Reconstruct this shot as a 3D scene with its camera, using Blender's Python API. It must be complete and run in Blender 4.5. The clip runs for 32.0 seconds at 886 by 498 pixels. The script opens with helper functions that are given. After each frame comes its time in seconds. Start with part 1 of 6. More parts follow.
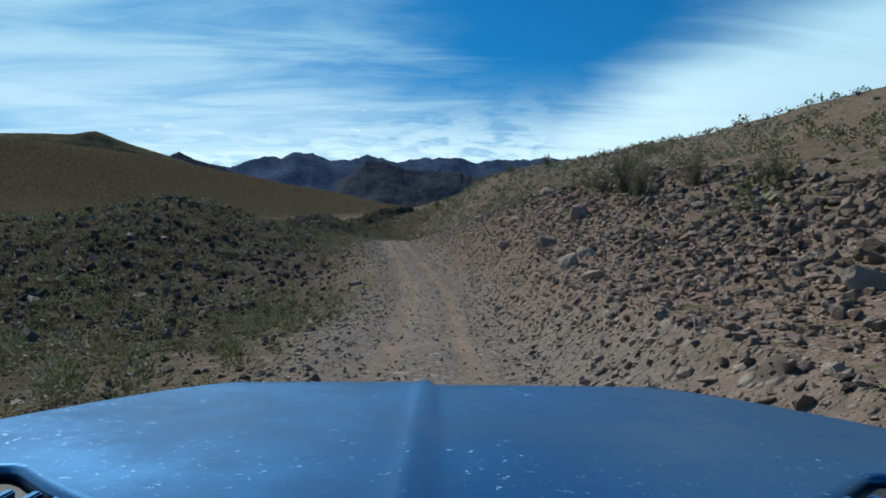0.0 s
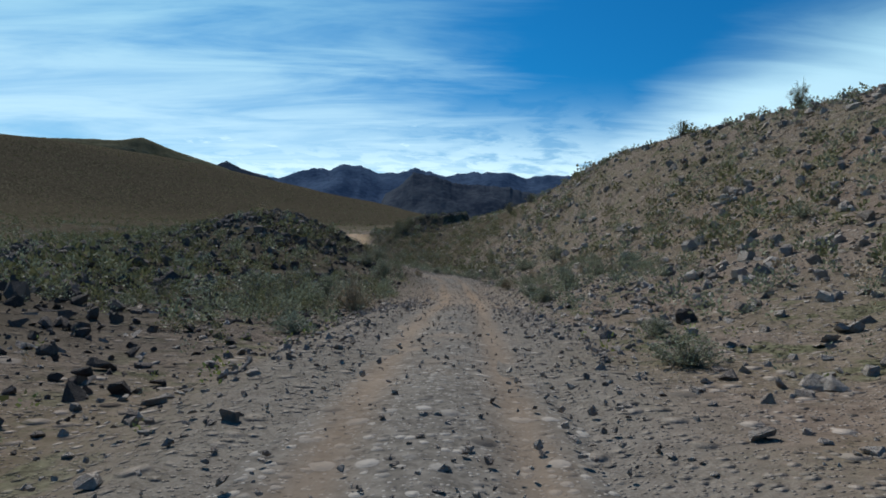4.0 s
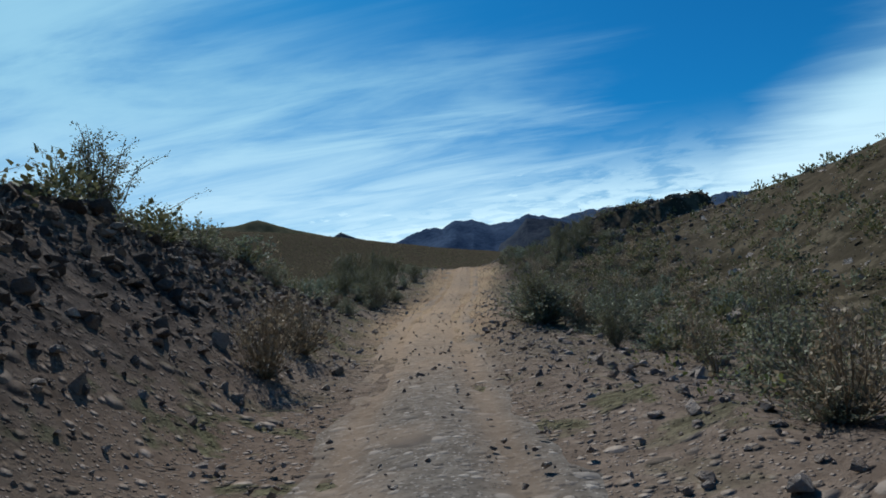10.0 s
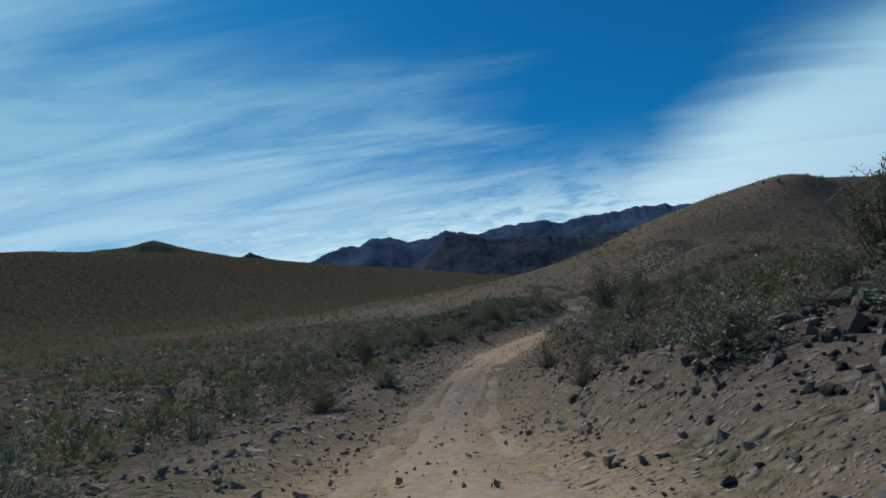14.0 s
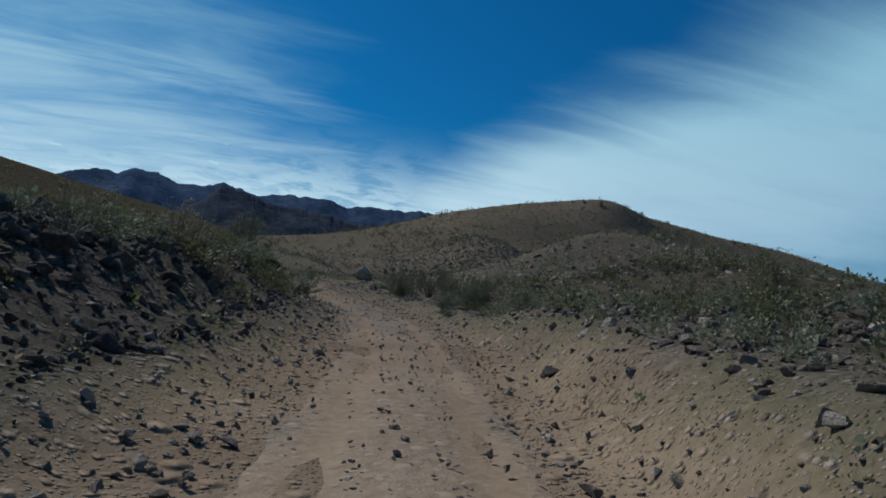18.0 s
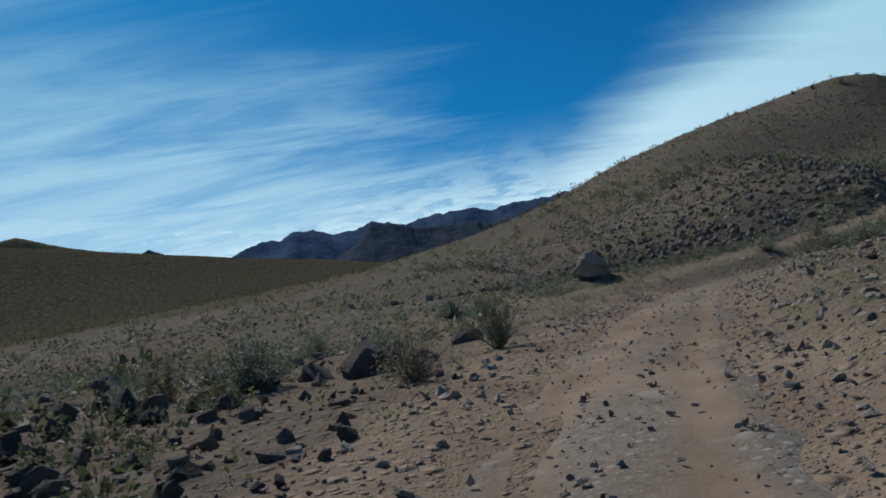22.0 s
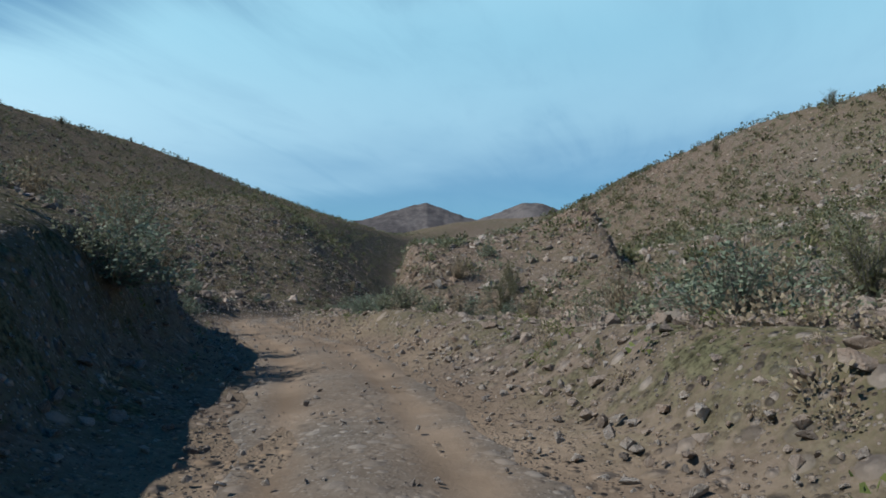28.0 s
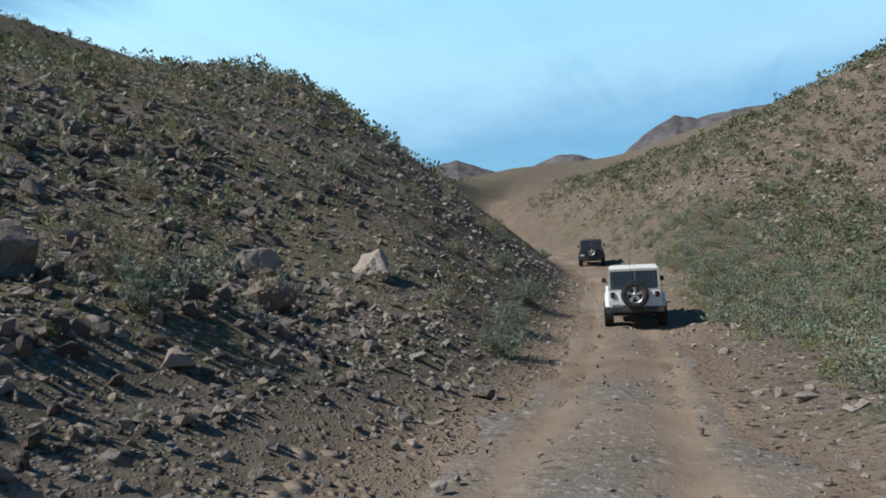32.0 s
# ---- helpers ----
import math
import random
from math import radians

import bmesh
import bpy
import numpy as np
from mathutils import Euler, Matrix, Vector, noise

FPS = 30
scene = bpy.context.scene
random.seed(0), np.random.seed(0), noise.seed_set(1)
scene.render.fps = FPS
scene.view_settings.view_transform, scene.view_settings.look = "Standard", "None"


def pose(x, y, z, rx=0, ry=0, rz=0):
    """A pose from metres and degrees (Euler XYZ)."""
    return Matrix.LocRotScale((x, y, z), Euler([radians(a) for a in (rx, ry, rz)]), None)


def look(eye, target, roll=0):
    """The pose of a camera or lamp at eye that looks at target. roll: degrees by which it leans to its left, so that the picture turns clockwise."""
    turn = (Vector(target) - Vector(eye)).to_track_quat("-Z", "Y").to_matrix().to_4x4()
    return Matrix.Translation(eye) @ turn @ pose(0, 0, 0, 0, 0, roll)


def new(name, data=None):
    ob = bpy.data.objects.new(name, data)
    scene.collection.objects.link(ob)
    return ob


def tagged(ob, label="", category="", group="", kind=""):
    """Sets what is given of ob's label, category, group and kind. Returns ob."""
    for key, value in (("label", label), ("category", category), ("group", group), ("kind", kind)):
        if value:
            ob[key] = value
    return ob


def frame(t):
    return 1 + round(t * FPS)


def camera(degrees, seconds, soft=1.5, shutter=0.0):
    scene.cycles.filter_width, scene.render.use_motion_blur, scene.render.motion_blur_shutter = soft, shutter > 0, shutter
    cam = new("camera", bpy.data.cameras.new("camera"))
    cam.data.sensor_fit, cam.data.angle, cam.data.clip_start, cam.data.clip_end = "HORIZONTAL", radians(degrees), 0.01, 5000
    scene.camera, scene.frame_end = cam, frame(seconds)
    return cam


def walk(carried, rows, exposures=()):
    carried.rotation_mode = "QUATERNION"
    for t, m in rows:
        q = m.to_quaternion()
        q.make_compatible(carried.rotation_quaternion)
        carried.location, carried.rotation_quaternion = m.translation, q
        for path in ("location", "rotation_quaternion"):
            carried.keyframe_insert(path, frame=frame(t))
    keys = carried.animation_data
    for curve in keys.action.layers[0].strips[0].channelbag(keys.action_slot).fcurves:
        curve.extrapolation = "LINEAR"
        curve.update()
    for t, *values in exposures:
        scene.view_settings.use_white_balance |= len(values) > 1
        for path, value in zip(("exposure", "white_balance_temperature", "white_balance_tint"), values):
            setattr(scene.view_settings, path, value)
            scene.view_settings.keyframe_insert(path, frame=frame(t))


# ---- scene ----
cam = camera(70.0, 32.0, 1.7)
PATH = [
    (0.0, pose(0.00, 0.00, 1.60, 88.13, -0.35, -0.58)),
    (0.5, pose(-0.27, 7.43, 1.08, 88.72, -0.41, -0.77)),
    (1.0, pose(-0.23, 14.71, 0.51, 87.49, 2.14, -1.77)),
    (1.5, pose(-0.07, 22.24, -0.02, 90.07, 0.34, -1.46)),
    (2.0, pose(-0.41, 30.12, 0.09, 88.21, 2.98, 3.59)),
    (2.5, pose(-1.19, 38.11, 0.45, 88.97, 0.63, 4.76)),
    (3.0, pose(-2.18, 46.05, 0.94, 89.88, -0.78, 5.13)),
    (3.5, pose(-3.18, 53.88, 1.45, 90.09, -1.50, 4.76)),
    (4.0, pose(-4.06, 61.54, 1.86, 89.44, -1.77, 3.60)),
    (4.5, pose(-4.64, 68.95, 2.01, 88.39, -1.76, 1.47)),
    (5.0, pose(-4.69, 76.09, 1.62, 87.96, -1.54, -1.99)),
    (5.5, pose(-4.78, 82.86, 1.11, 88.89, 0.33, -1.93)),
    (6.0, pose(-4.95, 89.05, 0.76, 89.92, -4.73, -1.89)),
    (6.5, pose(-5.20, 94.88, 0.44, 90.99, -3.90, -1.49)),
    (7.0, pose(-5.58, 100.29, 0.35, 92.49, -6.27, -0.36)),
    (7.5, pose(-6.13, 105.71, 0.47, 94.75, -3.17, 1.45)),
    (8.0, pose(-7.05, 111.97, 0.63, 96.76, -10.07, 7.03)),
    (8.5, pose(-9.54, 117.48, 0.73, 94.24, -10.41, 14.78)),
    (9.0, pose(-13.22, 122.22, 0.47, 89.00, -11.74, 26.53)),
    (9.5, pose(-15.91, 126.97, 0.40, 92.96, -1.18, 21.79)),
    (10.0, pose(-17.72, 132.18, 0.49, 94.48, 5.26, 14.50)),
    (10.5, pose(-19.28, 137.77, 0.67, 94.65, 1.88, 11.22)),
    (11.0, pose(-20.97, 143.34, 0.80, 94.60, -1.96, 11.93)),
    (11.5, pose(-22.82, 149.28, 0.93, 95.48, -7.71, 11.04)),
    (12.0, pose(-24.43, 156.73, 1.28, 94.66, -2.78, 10.10)),
    (12.5, pose(-25.30, 163.81, 1.90, 94.86, 1.81, 8.78)),
    (13.0, pose(-26.76, 171.43, 2.60, 99.18, 6.43, 8.28)),
    (13.5, pose(-28.36, 179.46, 3.70, 96.89, 6.64, 8.10)),
    (14.0, pose(-29.92, 187.75, 4.66, 95.31, 7.02, 7.15)),
    (14.5, pose(-31.27, 196.19, 4.18, 94.82, 7.50, 5.03)),
    (15.0, pose(-32.21, 204.63, 3.21, 95.23, 7.73, 1.65)),
    (15.5, pose(-32.57, 213.00, 2.90, 95.87, 6.97, -2.68)),
    (16.0, pose(-32.09, 221.21, 3.24, 95.58, 4.15, -7.35)),
    (16.5, pose(-30.82, 228.64, 3.46, 94.40, 3.00, -12.16)),
    (17.0, pose(-28.60, 236.14, 3.33, 92.20, 0.97, -16.17)),
    (17.5, pose(-26.56, 243.60, 3.23, 93.23, -2.29, -15.71)),
    (18.0, pose(-24.88, 250.54, 3.22, 93.69, -6.14, -13.79)),
    (18.5, pose(-23.46, 256.46, 3.28, 94.31, -4.47, -11.91)),
    (19.0, pose(-22.71, 261.48, 3.31, 93.05, -2.66, -9.82)),
    (19.5, pose(-22.16, 266.09, 3.35, 92.80, -1.76, -10.03)),
    (20.0, pose(-21.75, 270.34, 3.46, 94.11, 0.90, -9.28)),
    (20.5, pose(-21.57, 274.45, 3.54, 94.00, 1.11, -3.80)),
    (21.0, pose(-21.30, 280.11, 3.32, 93.17, 1.22, 1.57)),
    (21.5, pose(-22.70, 287.78, 3.86, 93.84, 6.35, 3.49)),
    (22.0, pose(-23.63, 296.17, 4.23, 93.75, 9.35, 1.09)),
    (22.5, pose(-22.42, 304.31, 4.31, 91.96, 5.65, -11.14)),
    (23.0, pose(-18.27, 312.46, 4.27, 93.10, 4.18, -27.65)),
    (23.5, pose(-15.00, 320.25, 4.10, 92.59, 4.59, -39.69)),
    (24.0, pose(-10.80, 326.72, 3.95, 92.65, 2.56, -48.53)),
    (24.5, pose(-5.11, 329.72, 3.83, 89.89, 6.92, -60.70)),
    (25.0, pose(-0.34, 332.26, 4.15, 90.95, -2.87, -69.93)),
    (25.5, pose(4.72, 335.08, 4.39, 91.98, -0.12, -71.94)),
    (26.0, pose(11.71, 337.23, 4.42, 92.38, 1.47, -75.39)),
    (26.5, pose(19.73, 339.15, 4.37, 92.37, 2.17, -77.59)),
    (27.0, pose(28.18, 341.09, 4.27, 92.16, 2.23, -77.16)),
    (27.5, pose(36.53, 343.33, 4.10, 91.87, 1.78, -74.42)),
    (28.0, pose(44.23, 346.33, 3.86, 91.57, 0.88, -71.18)),
    (28.5, pose(50.98, 349.89, 3.63, 91.08, 0.81, -67.08)),
    (29.0, pose(56.68, 353.49, 3.43, 91.83, 0.81, -62.78)),
    (29.5, pose(61.79, 357.41, 3.17, 89.63, 4.77, -57.87)),
    (30.0, pose(66.38, 361.39, 2.83, 90.99, 5.05, -55.05)),
    (30.5, pose(71.05, 365.12, 2.63, 90.26, 6.93, -54.61)),
    (31.0, pose(75.72, 368.57, 2.36, 88.93, 7.13, -56.20)),
    (31.5, pose(80.72, 371.53, 2.07, 90.44, 6.97, -60.40)),
    (32.0, pose(85.58, 373.70, 1.66, 88.18, 3.72, -68.62)),
]
EXPOSURES = [(0.0, 0.1, 6100, 8), (6.0, 0.15, 6000, 8), (9.0, 0.1, 6000, 8), (13.0, -0.2, 5900, 8), (17.0, -0.38, 5900, 8), (19.0, -0.4, 5900, 8), (22.0, -0.18, 5950, 8), (24.0, 0.0, 6050, 8), (28.0, 0.1, 6050, 8), (30.0, 0.25, 6050, 8), (32.0, 0.45, 6050, 8)]
ROAD_PLAN = [(0.3, -17.7), (0, 0), (-0.2, 14.7), (-0.4, 30.1), (-2.2, 46), (-4.1, 61.5), (-4.7, 76.1), (-4.9, 89.1), (-5.6, 100.3), (-7.1, 112), (-13.2, 122.2), (-17.7, 132.2), (-21, 143.3), (-24.4, 156.7), (-26.8, 171.4), (-29.9, 187.8), (-32.2, 204.6), (-32.1, 221.2), (-28.6, 236.1), (-24.9, 250.5), (-22.7, 261.5), (-21.7, 270.3), (-21.3, 280.1), (-23.6, 296.2), (-18.3, 312.5), (-10.8, 326.7), (-0.3, 332.3), (11.7, 337.2), (28.2, 341.1), (44.2, 346.3), (56.7, 353.5), (66.4, 361.4), (75.7, 368.6), (85.6, 373.7), (103.6, 375.7), (131, 380.6), (166, 396), (200, 408), (240, 420), (300, 433)]
ROAD_LEVEL = [1.41, 0.1, -0.98, -1.35, -0.56, 0.3, 0.09, -0.73, -1.1, -0.89, -0.99, -0.99, -0.7, -0.17, 0.47, 0.31, -0.13, 0.1, 0.24, 0.13, 0.21, 0.36, 0.41, 1.05, 1.14, 0.86, 1.03, 1.3, 1.15, 0.76, 0.32, -0.23, -0.74, -1.44, -3.12, -3.1, -2, 1.6, 5.2, 9]
# hills: x, y, height, two half widths, turn
HILLS_SOUTH = [
    (37.5, 35, 11.2, 14.6, 89.2, 4.7),
    (11.5, 137.8, 11.6, 13.6, 48, 10.8),
    (7.9, 41.1, 2.7, 5.9, 18.1, 25.2),
    (-21.5, 55.8, 6.1, 8.1, 13.6, -2.5),
    (-23.8, 127.4, 0.6, 6, 20.5, -2.4),
    (-16.5, 36.9, -5.4, 19.9, 26.2, -8.8),
    (-55.3, 44.1, 3.7, 31.6, 12, -3.4),
    (-24.6, 142.5, -2.5, 8.5, 13.7, -27.7),
    (-4.3, 115.3, -4.9, 11.8, 33.4, 2.9),
    (-5.8, 142.6, -3.4, 7.3, 42.6, 15.5),
    (-29, 146, 3.8, 6, 10, 12),
    (-19.5, 111, 4.2, 7, 9, 0),
]
HILLS_MIDDLE = [
    (-409.3, 651.6, 87, 379, 138.6, 48.4),
    (-218, 453.8, -6.1, 94.1, 97.1, 2.3),
    (-17.4, 200, 1.5, 7.4, 9.3, 11.6),
    (-6.3, 351.1, -3.3, 7.4, 26.5, 55.3),
    (-35.7, 243, 1.2, 8.9, 13.9, -18.5),
    (-24.9, 265, -3.2, 21.4, 47.2, 1.8),
    (6.1, 303.7, 4.2, 7.9, 13.4, 34.4),
    (-1.1, 303.2, 2, 8.6, 6, 2.1),
    (-25.4, 323.6, -0.9, 24.4, 6, -30.3),
    (-32.5, 276.2, 1.8, 12.8, 18.8, 0.1),
    (14.9, 382, 6.1, 8, 31.5, -5.9),
    (-33, 288, 0.8, 6, 18, 0),
    (-6, 254, 1.7, 8, 14, 0),
    (5, 319, 2.8, 6, 8, 0),
]
HILLS_EAST = [
    (65.2, 463, 24.7, 66.1, 32.9, 9.1),
    (99.2, 377.8, -8.4, 64.9, 16.5, -21.6),
    (44.7, 283.1, 5.8, 13.4, 16.8, 18),
    (138.3, 332.3, 11.2, 13.2, 40.7, -41.5),
    (151.8, 456.4, 18, 69.5, 26, -8.4),
    (71.7, 350.8, -4.4, 12.1, 28.7, -79.3),
    (121.3, 291.6, 19, 32.8, 26.8, 14),
    (385.3, 452, 12.3, 115.2, 22.8, -3.9),
    (41.4, 422.2, 9.1, 24.3, 17.4, 6),
    (79.7, 445.9, 6.7, 12.2, 10.1, 36),
    (428.8, 318.1, 49.6, 66.1, 101.2, -8),
    (149.7, 354, 7.5, 8.8, 25.3, -24.5),
    (47.6, 388.6, 6.9, 29.7, 21.5, 23),
    (124.4, 401.9, 5.5, 18.1, 9.5, 28.3),
    (88, 345, 2.4, 14, 8, 10),
]

walk(cam, PATH, EXPOSURES)

# ---- sky and sun ----
SUN_AZ, SUN_EL = radians(-33), radians(46)
world = bpy.data.worlds.new("sky")
scene.world = world
world.use_nodes = True


class Nodes:
    """Small helper to wire up shader nodes."""

    def __init__(self, tree):
        self.tree = tree
        tree.nodes.clear()

    def add(self, kind, **values):
        node = self.tree.nodes.new(kind)
        for key, value in values.items():
            setattr(node, key, value)
        return node

    def link(self, a, b):
        self.tree.links.new(a, b)

    def math(self, op, a, b=None, c=None, clamp=False):
        node = self.add("ShaderNodeMath", operation=op, use_clamp=clamp)
        for k, v in enumerate((a, b, c)):
            if v is None:
                continue
            if isinstance(v, (int, float)):
                node.inputs[k].default_value = v
            else:
                self.link(v, node.inputs[k])
        return node.outputs[0]

    def ramp(self, v, lo, hi, out_lo=0.0, out_hi=1.0, smooth=True):
        node = self.add("ShaderNodeMapRange", interpolation_type="SMOOTHSTEP" if smooth else "LINEAR")
        self.link(v, node.inputs[0])
        for k, q in enumerate((lo, hi, out_lo, out_hi)):
            node.inputs[k + 1].default_value = q
        return node.outputs[0]

    def noise(self, vector, scale, detail=4.0, rough=0.55, distort=0.0):
        node = self.add("ShaderNodeTexNoise")
        node.inputs["Scale"].default_value, node.inputs["Detail"].default_value = scale, detail
        node.inputs["Roughness"].default_value, node.inputs["Distortion"].default_value = rough, distort
        if vector is not None:
            self.link(vector, node.inputs["Vector"])
        return node.outputs[0]

    def mix(self, fac, a, b, blend="MIX"):
        node = self.add("ShaderNodeMix", data_type="RGBA", blend_type=blend)
        for slot, v in ((0, fac), (6, a), (7, b)):
            if isinstance(v, (int, float)):
                node.inputs[slot].default_value = v
            elif isinstance(v, tuple):
                node.inputs[slot].default_value = (*v, 1.0)
            else:
                self.link(v, node.inputs[slot])
        return node.outputs[2]


def sky_shader():
    n = Nodes(world.node_tree)
    sky = n.add("ShaderNodeTexSky", sky_type="NISHITA", sun_disc=False)
    sky.sun_elevation, sky.sun_rotation = SUN_EL, SUN_AZ
    sky.altitude, sky.air_density, sky.dust_density, sky.ozone_density = 200, 1.0, 0.6, 2.2
    where = n.add("ShaderNodeTexCoord").outputs["Generated"]
    parts = n.add("ShaderNodeSeparateXYZ")
    n.link(where, parts.inputs[0])
    x, y, z = parts.outputs
    lift = n.math("ADD", n.math("MAXIMUM", z, 0.0), 0.12)
    u, v = n.math("DIVIDE", x, lift), n.math("DIVIDE", y, lift)
    plane = n.add("ShaderNodeCombineXYZ")
    n.link(u, plane.inputs[0]), n.link(v, plane.inputs[1])
    # streaks of high cloud that run towards the sun
    turn = n.add("ShaderNodeMapping")
    turn.inputs["Rotation"].default_value = (0, 0, radians(-38))
    turn.inputs["Scale"].default_value = (0.55, 1.9, 1)
    n.link(plane.outputs[0], turn.inputs[0])
    streak = n.noise(turn.outputs[0], 1.5, 7, 0.6, 0.6)
    soft = n.noise(plane.outputs[0], 0.8, 4, 0.5, 0.3)
    puff = n.noise(plane.outputs[0], 4.2, 6, 0.62, 0.4)
    wob = n.math("MULTIPLY_ADD", n.math("SUBTRACT", soft, 0.5), 0.9, n.math("MULTIPLY", n.math("SUBTRACT", streak, 0.5), 0.9))
    # eastern sheet
    east = n.ramp(n.math("ADD", n.math("MULTIPLY_ADD", v, 0.27, u), n.math("MULTIPLY", wob, 0.5)), 1.25, 1.95)
    thin = n.ramp(n.math("ADD", u, n.math("MULTIPLY", wob, 1.6)), 2.4, 4.2, 1.0, 0.42)
    # western sheet
    edge = n.math("SUBTRACT", n.math("MULTIPLY_ADD", v, 0.40, -1.0), u)
    west = n.ramp(n.math("ADD", edge, n.math("MULTIPLY", wob, 1.5)), -0.25, 1.1, 0.0, 0.82)
    west = n.math("MULTIPLY", west, n.ramp(streak, 0.24, 0.68, 0.5, 1.0))
    # bright band of small clouds low in the north
    low = n.math("MULTIPLY", n.ramp(v, 2.5, 4.3), n.ramp(n.math("ABSOLUTE", n.math("ADD", u, 0.8)), 1.7, 3.6, 1.0, 0.0))
    low = n.math("MULTIPLY", low, n.ramp(puff, 0.36, 0.56, 0.5, 1.0))
    bits = n.math("MULTIPLY", n.ramp(puff, 0.53, 0.66, 0.0, 0.95), n.math("MULTIPLY", n.ramp(v, 2.7, 3.6), n.ramp(n.math("ABSOLUTE", n.math("ADD", u, 1.2)), 0.9, 1.9, 1.0, 0.0)))
    cover = n.math("MAXIMUM", n.math("MULTIPLY", east, thin), n.math("MAXIMUM", west, n.math("MAXIMUM", low, bits)))
    cover = n.math("MULTIPLY", cover, n.ramp(streak, 0.2, 0.6, 0.82, 1.0), clamp=True)
    cloud = n.mix(n.ramp(z, 0.08, 0.36), CLOUD_LOW, CLOUD_HIGH)
    shade = n.add("ShaderNodeMix", data_type="RGBA", blend_type="MULTIPLY")
    shade.inputs[0].default_value = 1.0
    n.link(cloud, shade.inputs[6])
    n.link(n.mix(n.ramp(n.math("ADD", u, n.math("MULTIPLY", wob, 0.8)), 0.9, 3.2), (1.0, 1.0, 1.0), (0.60, 0.70, 0.78)), shade.inputs[7])
    cloud = shade.outputs[2]
    colour = n.mix(cover, n.mix(1.0, sky.outputs[0], SKY_TINT, "MULTIPLY"), cloud)
    back = n.add("ShaderNodeBackground")
    n.link(colour, back.inputs[0])
    back.inputs[1].default_value = 0.085
    n.link(back.outputs[0], n.add("ShaderNodeOutputWorld").inputs[0])


SKY_TINT = (0.07, 0.50, 0.80)
CLOUD_LOW, CLOUD_HIGH = (8.2, 10.6, 11.4), (4.6, 7.9, 9.3)
sky_shader()
lamp = bpy.data.lights.new("sun", "SUN")
lamp.energy, lamp.angle, lamp.color = 3.7, radians(0.55), (1.0, 0.94, 0.85)
sun = new("sun", lamp)
sun.matrix_world = look((0, 0, 50), Vector((0, 0, 50)) - Vector((math.sin(SUN_AZ) * math.cos(SUN_EL), math.cos(SUN_AZ) * math.cos(SUN_EL), math.sin(SUN_EL))))


# ---- materials ----
def material(name, build):
    m = bpy.data.materials.new(name)
    m.use_nodes = True
    n = Nodes(m.node_tree)
    shader = n.add("ShaderNodeBsdfPrincipled")
    n.link(shader.outputs[0], n.add("ShaderNodeOutputMaterial").inputs[0])
    build(n, shader)
    return m


def bumped(n, shader, height, strength, distance):
    node = n.add("ShaderNodeBump")
    node.inputs["Strength"].default_value, node.inputs["Distance"].default_value = strength, distance
    n.link(height, node.inputs["Height"])
    n.link(node.outputs[0], shader.inputs["Normal"])


def here(n):
    return n.add("ShaderNodeNewGeometry").outputs["Position"]


def own(n):
    return n.add("ShaderNodeTexCoord").outputs["Object"]


def attribute(n, name):
    return n.add("ShaderNodeAttribute", attribute_name=name).outputs["Fac"]


def cells(n, p, scale, smooth=0.0):
    """Stones in the ground: how far from a stone's middle, and a chance value for each."""
    node = n.add("ShaderNodeTexVoronoi")
    node.inputs["Scale"].default_value = scale
    bent = n.add("ShaderNodeMix", data_type="VECTOR")
    soft = n.add("ShaderNodeTexNoise")
    soft.inputs["Scale"].default_value = scale * 1.7
    n.link(p, soft.inputs["Vector"])
    bent.inputs[0].default_value = 0.06 / (scale ** 0.5)
    n.link(p, bent.inputs[4]), n.link(soft.outputs["Color"], bent.inputs[5])
    n.link(bent.outputs[1], node.inputs["Vector"])
    split = n.add("ShaderNodeSeparateColor")
    n.link(node.outputs["Color"], split.inputs[0])
    return node.outputs["Distance"], split.outputs[0], split.outputs[1]


def stony(n, p, soil, share, dark, light):
    """Soil strewn with stones of four sizes: its colour and its relief."""
    colour, relief = soil, None
    for scale, cover, deep in ((21.0, share, 0.22), (8.0, share * 0.85, 0.5), (3.6, share * 0.4, 0.9), (1.7, share * 0.06, 0.8)):
        dist, pick, tone = cells(n, p, scale)
        there = n.math("LESS_THAN", pick, cover)
        body = n.math("MULTIPLY", there, n.ramp(dist, 0.33, 0.40, 1.0, 0.0))
        stone = n.mix(tone, dark, light)
        colour = n.mix(n.math("MULTIPLY", body, 0.85), colour, stone)
        bulge = n.math("MULTIPLY", n.math("MULTIPLY", there, n.ramp(dist, 0.05, 0.48, 1.0, 0.0)), deep)
        relief = bulge if relief is None else n.math("MAXIMUM", relief, bulge)
    return colour, relief


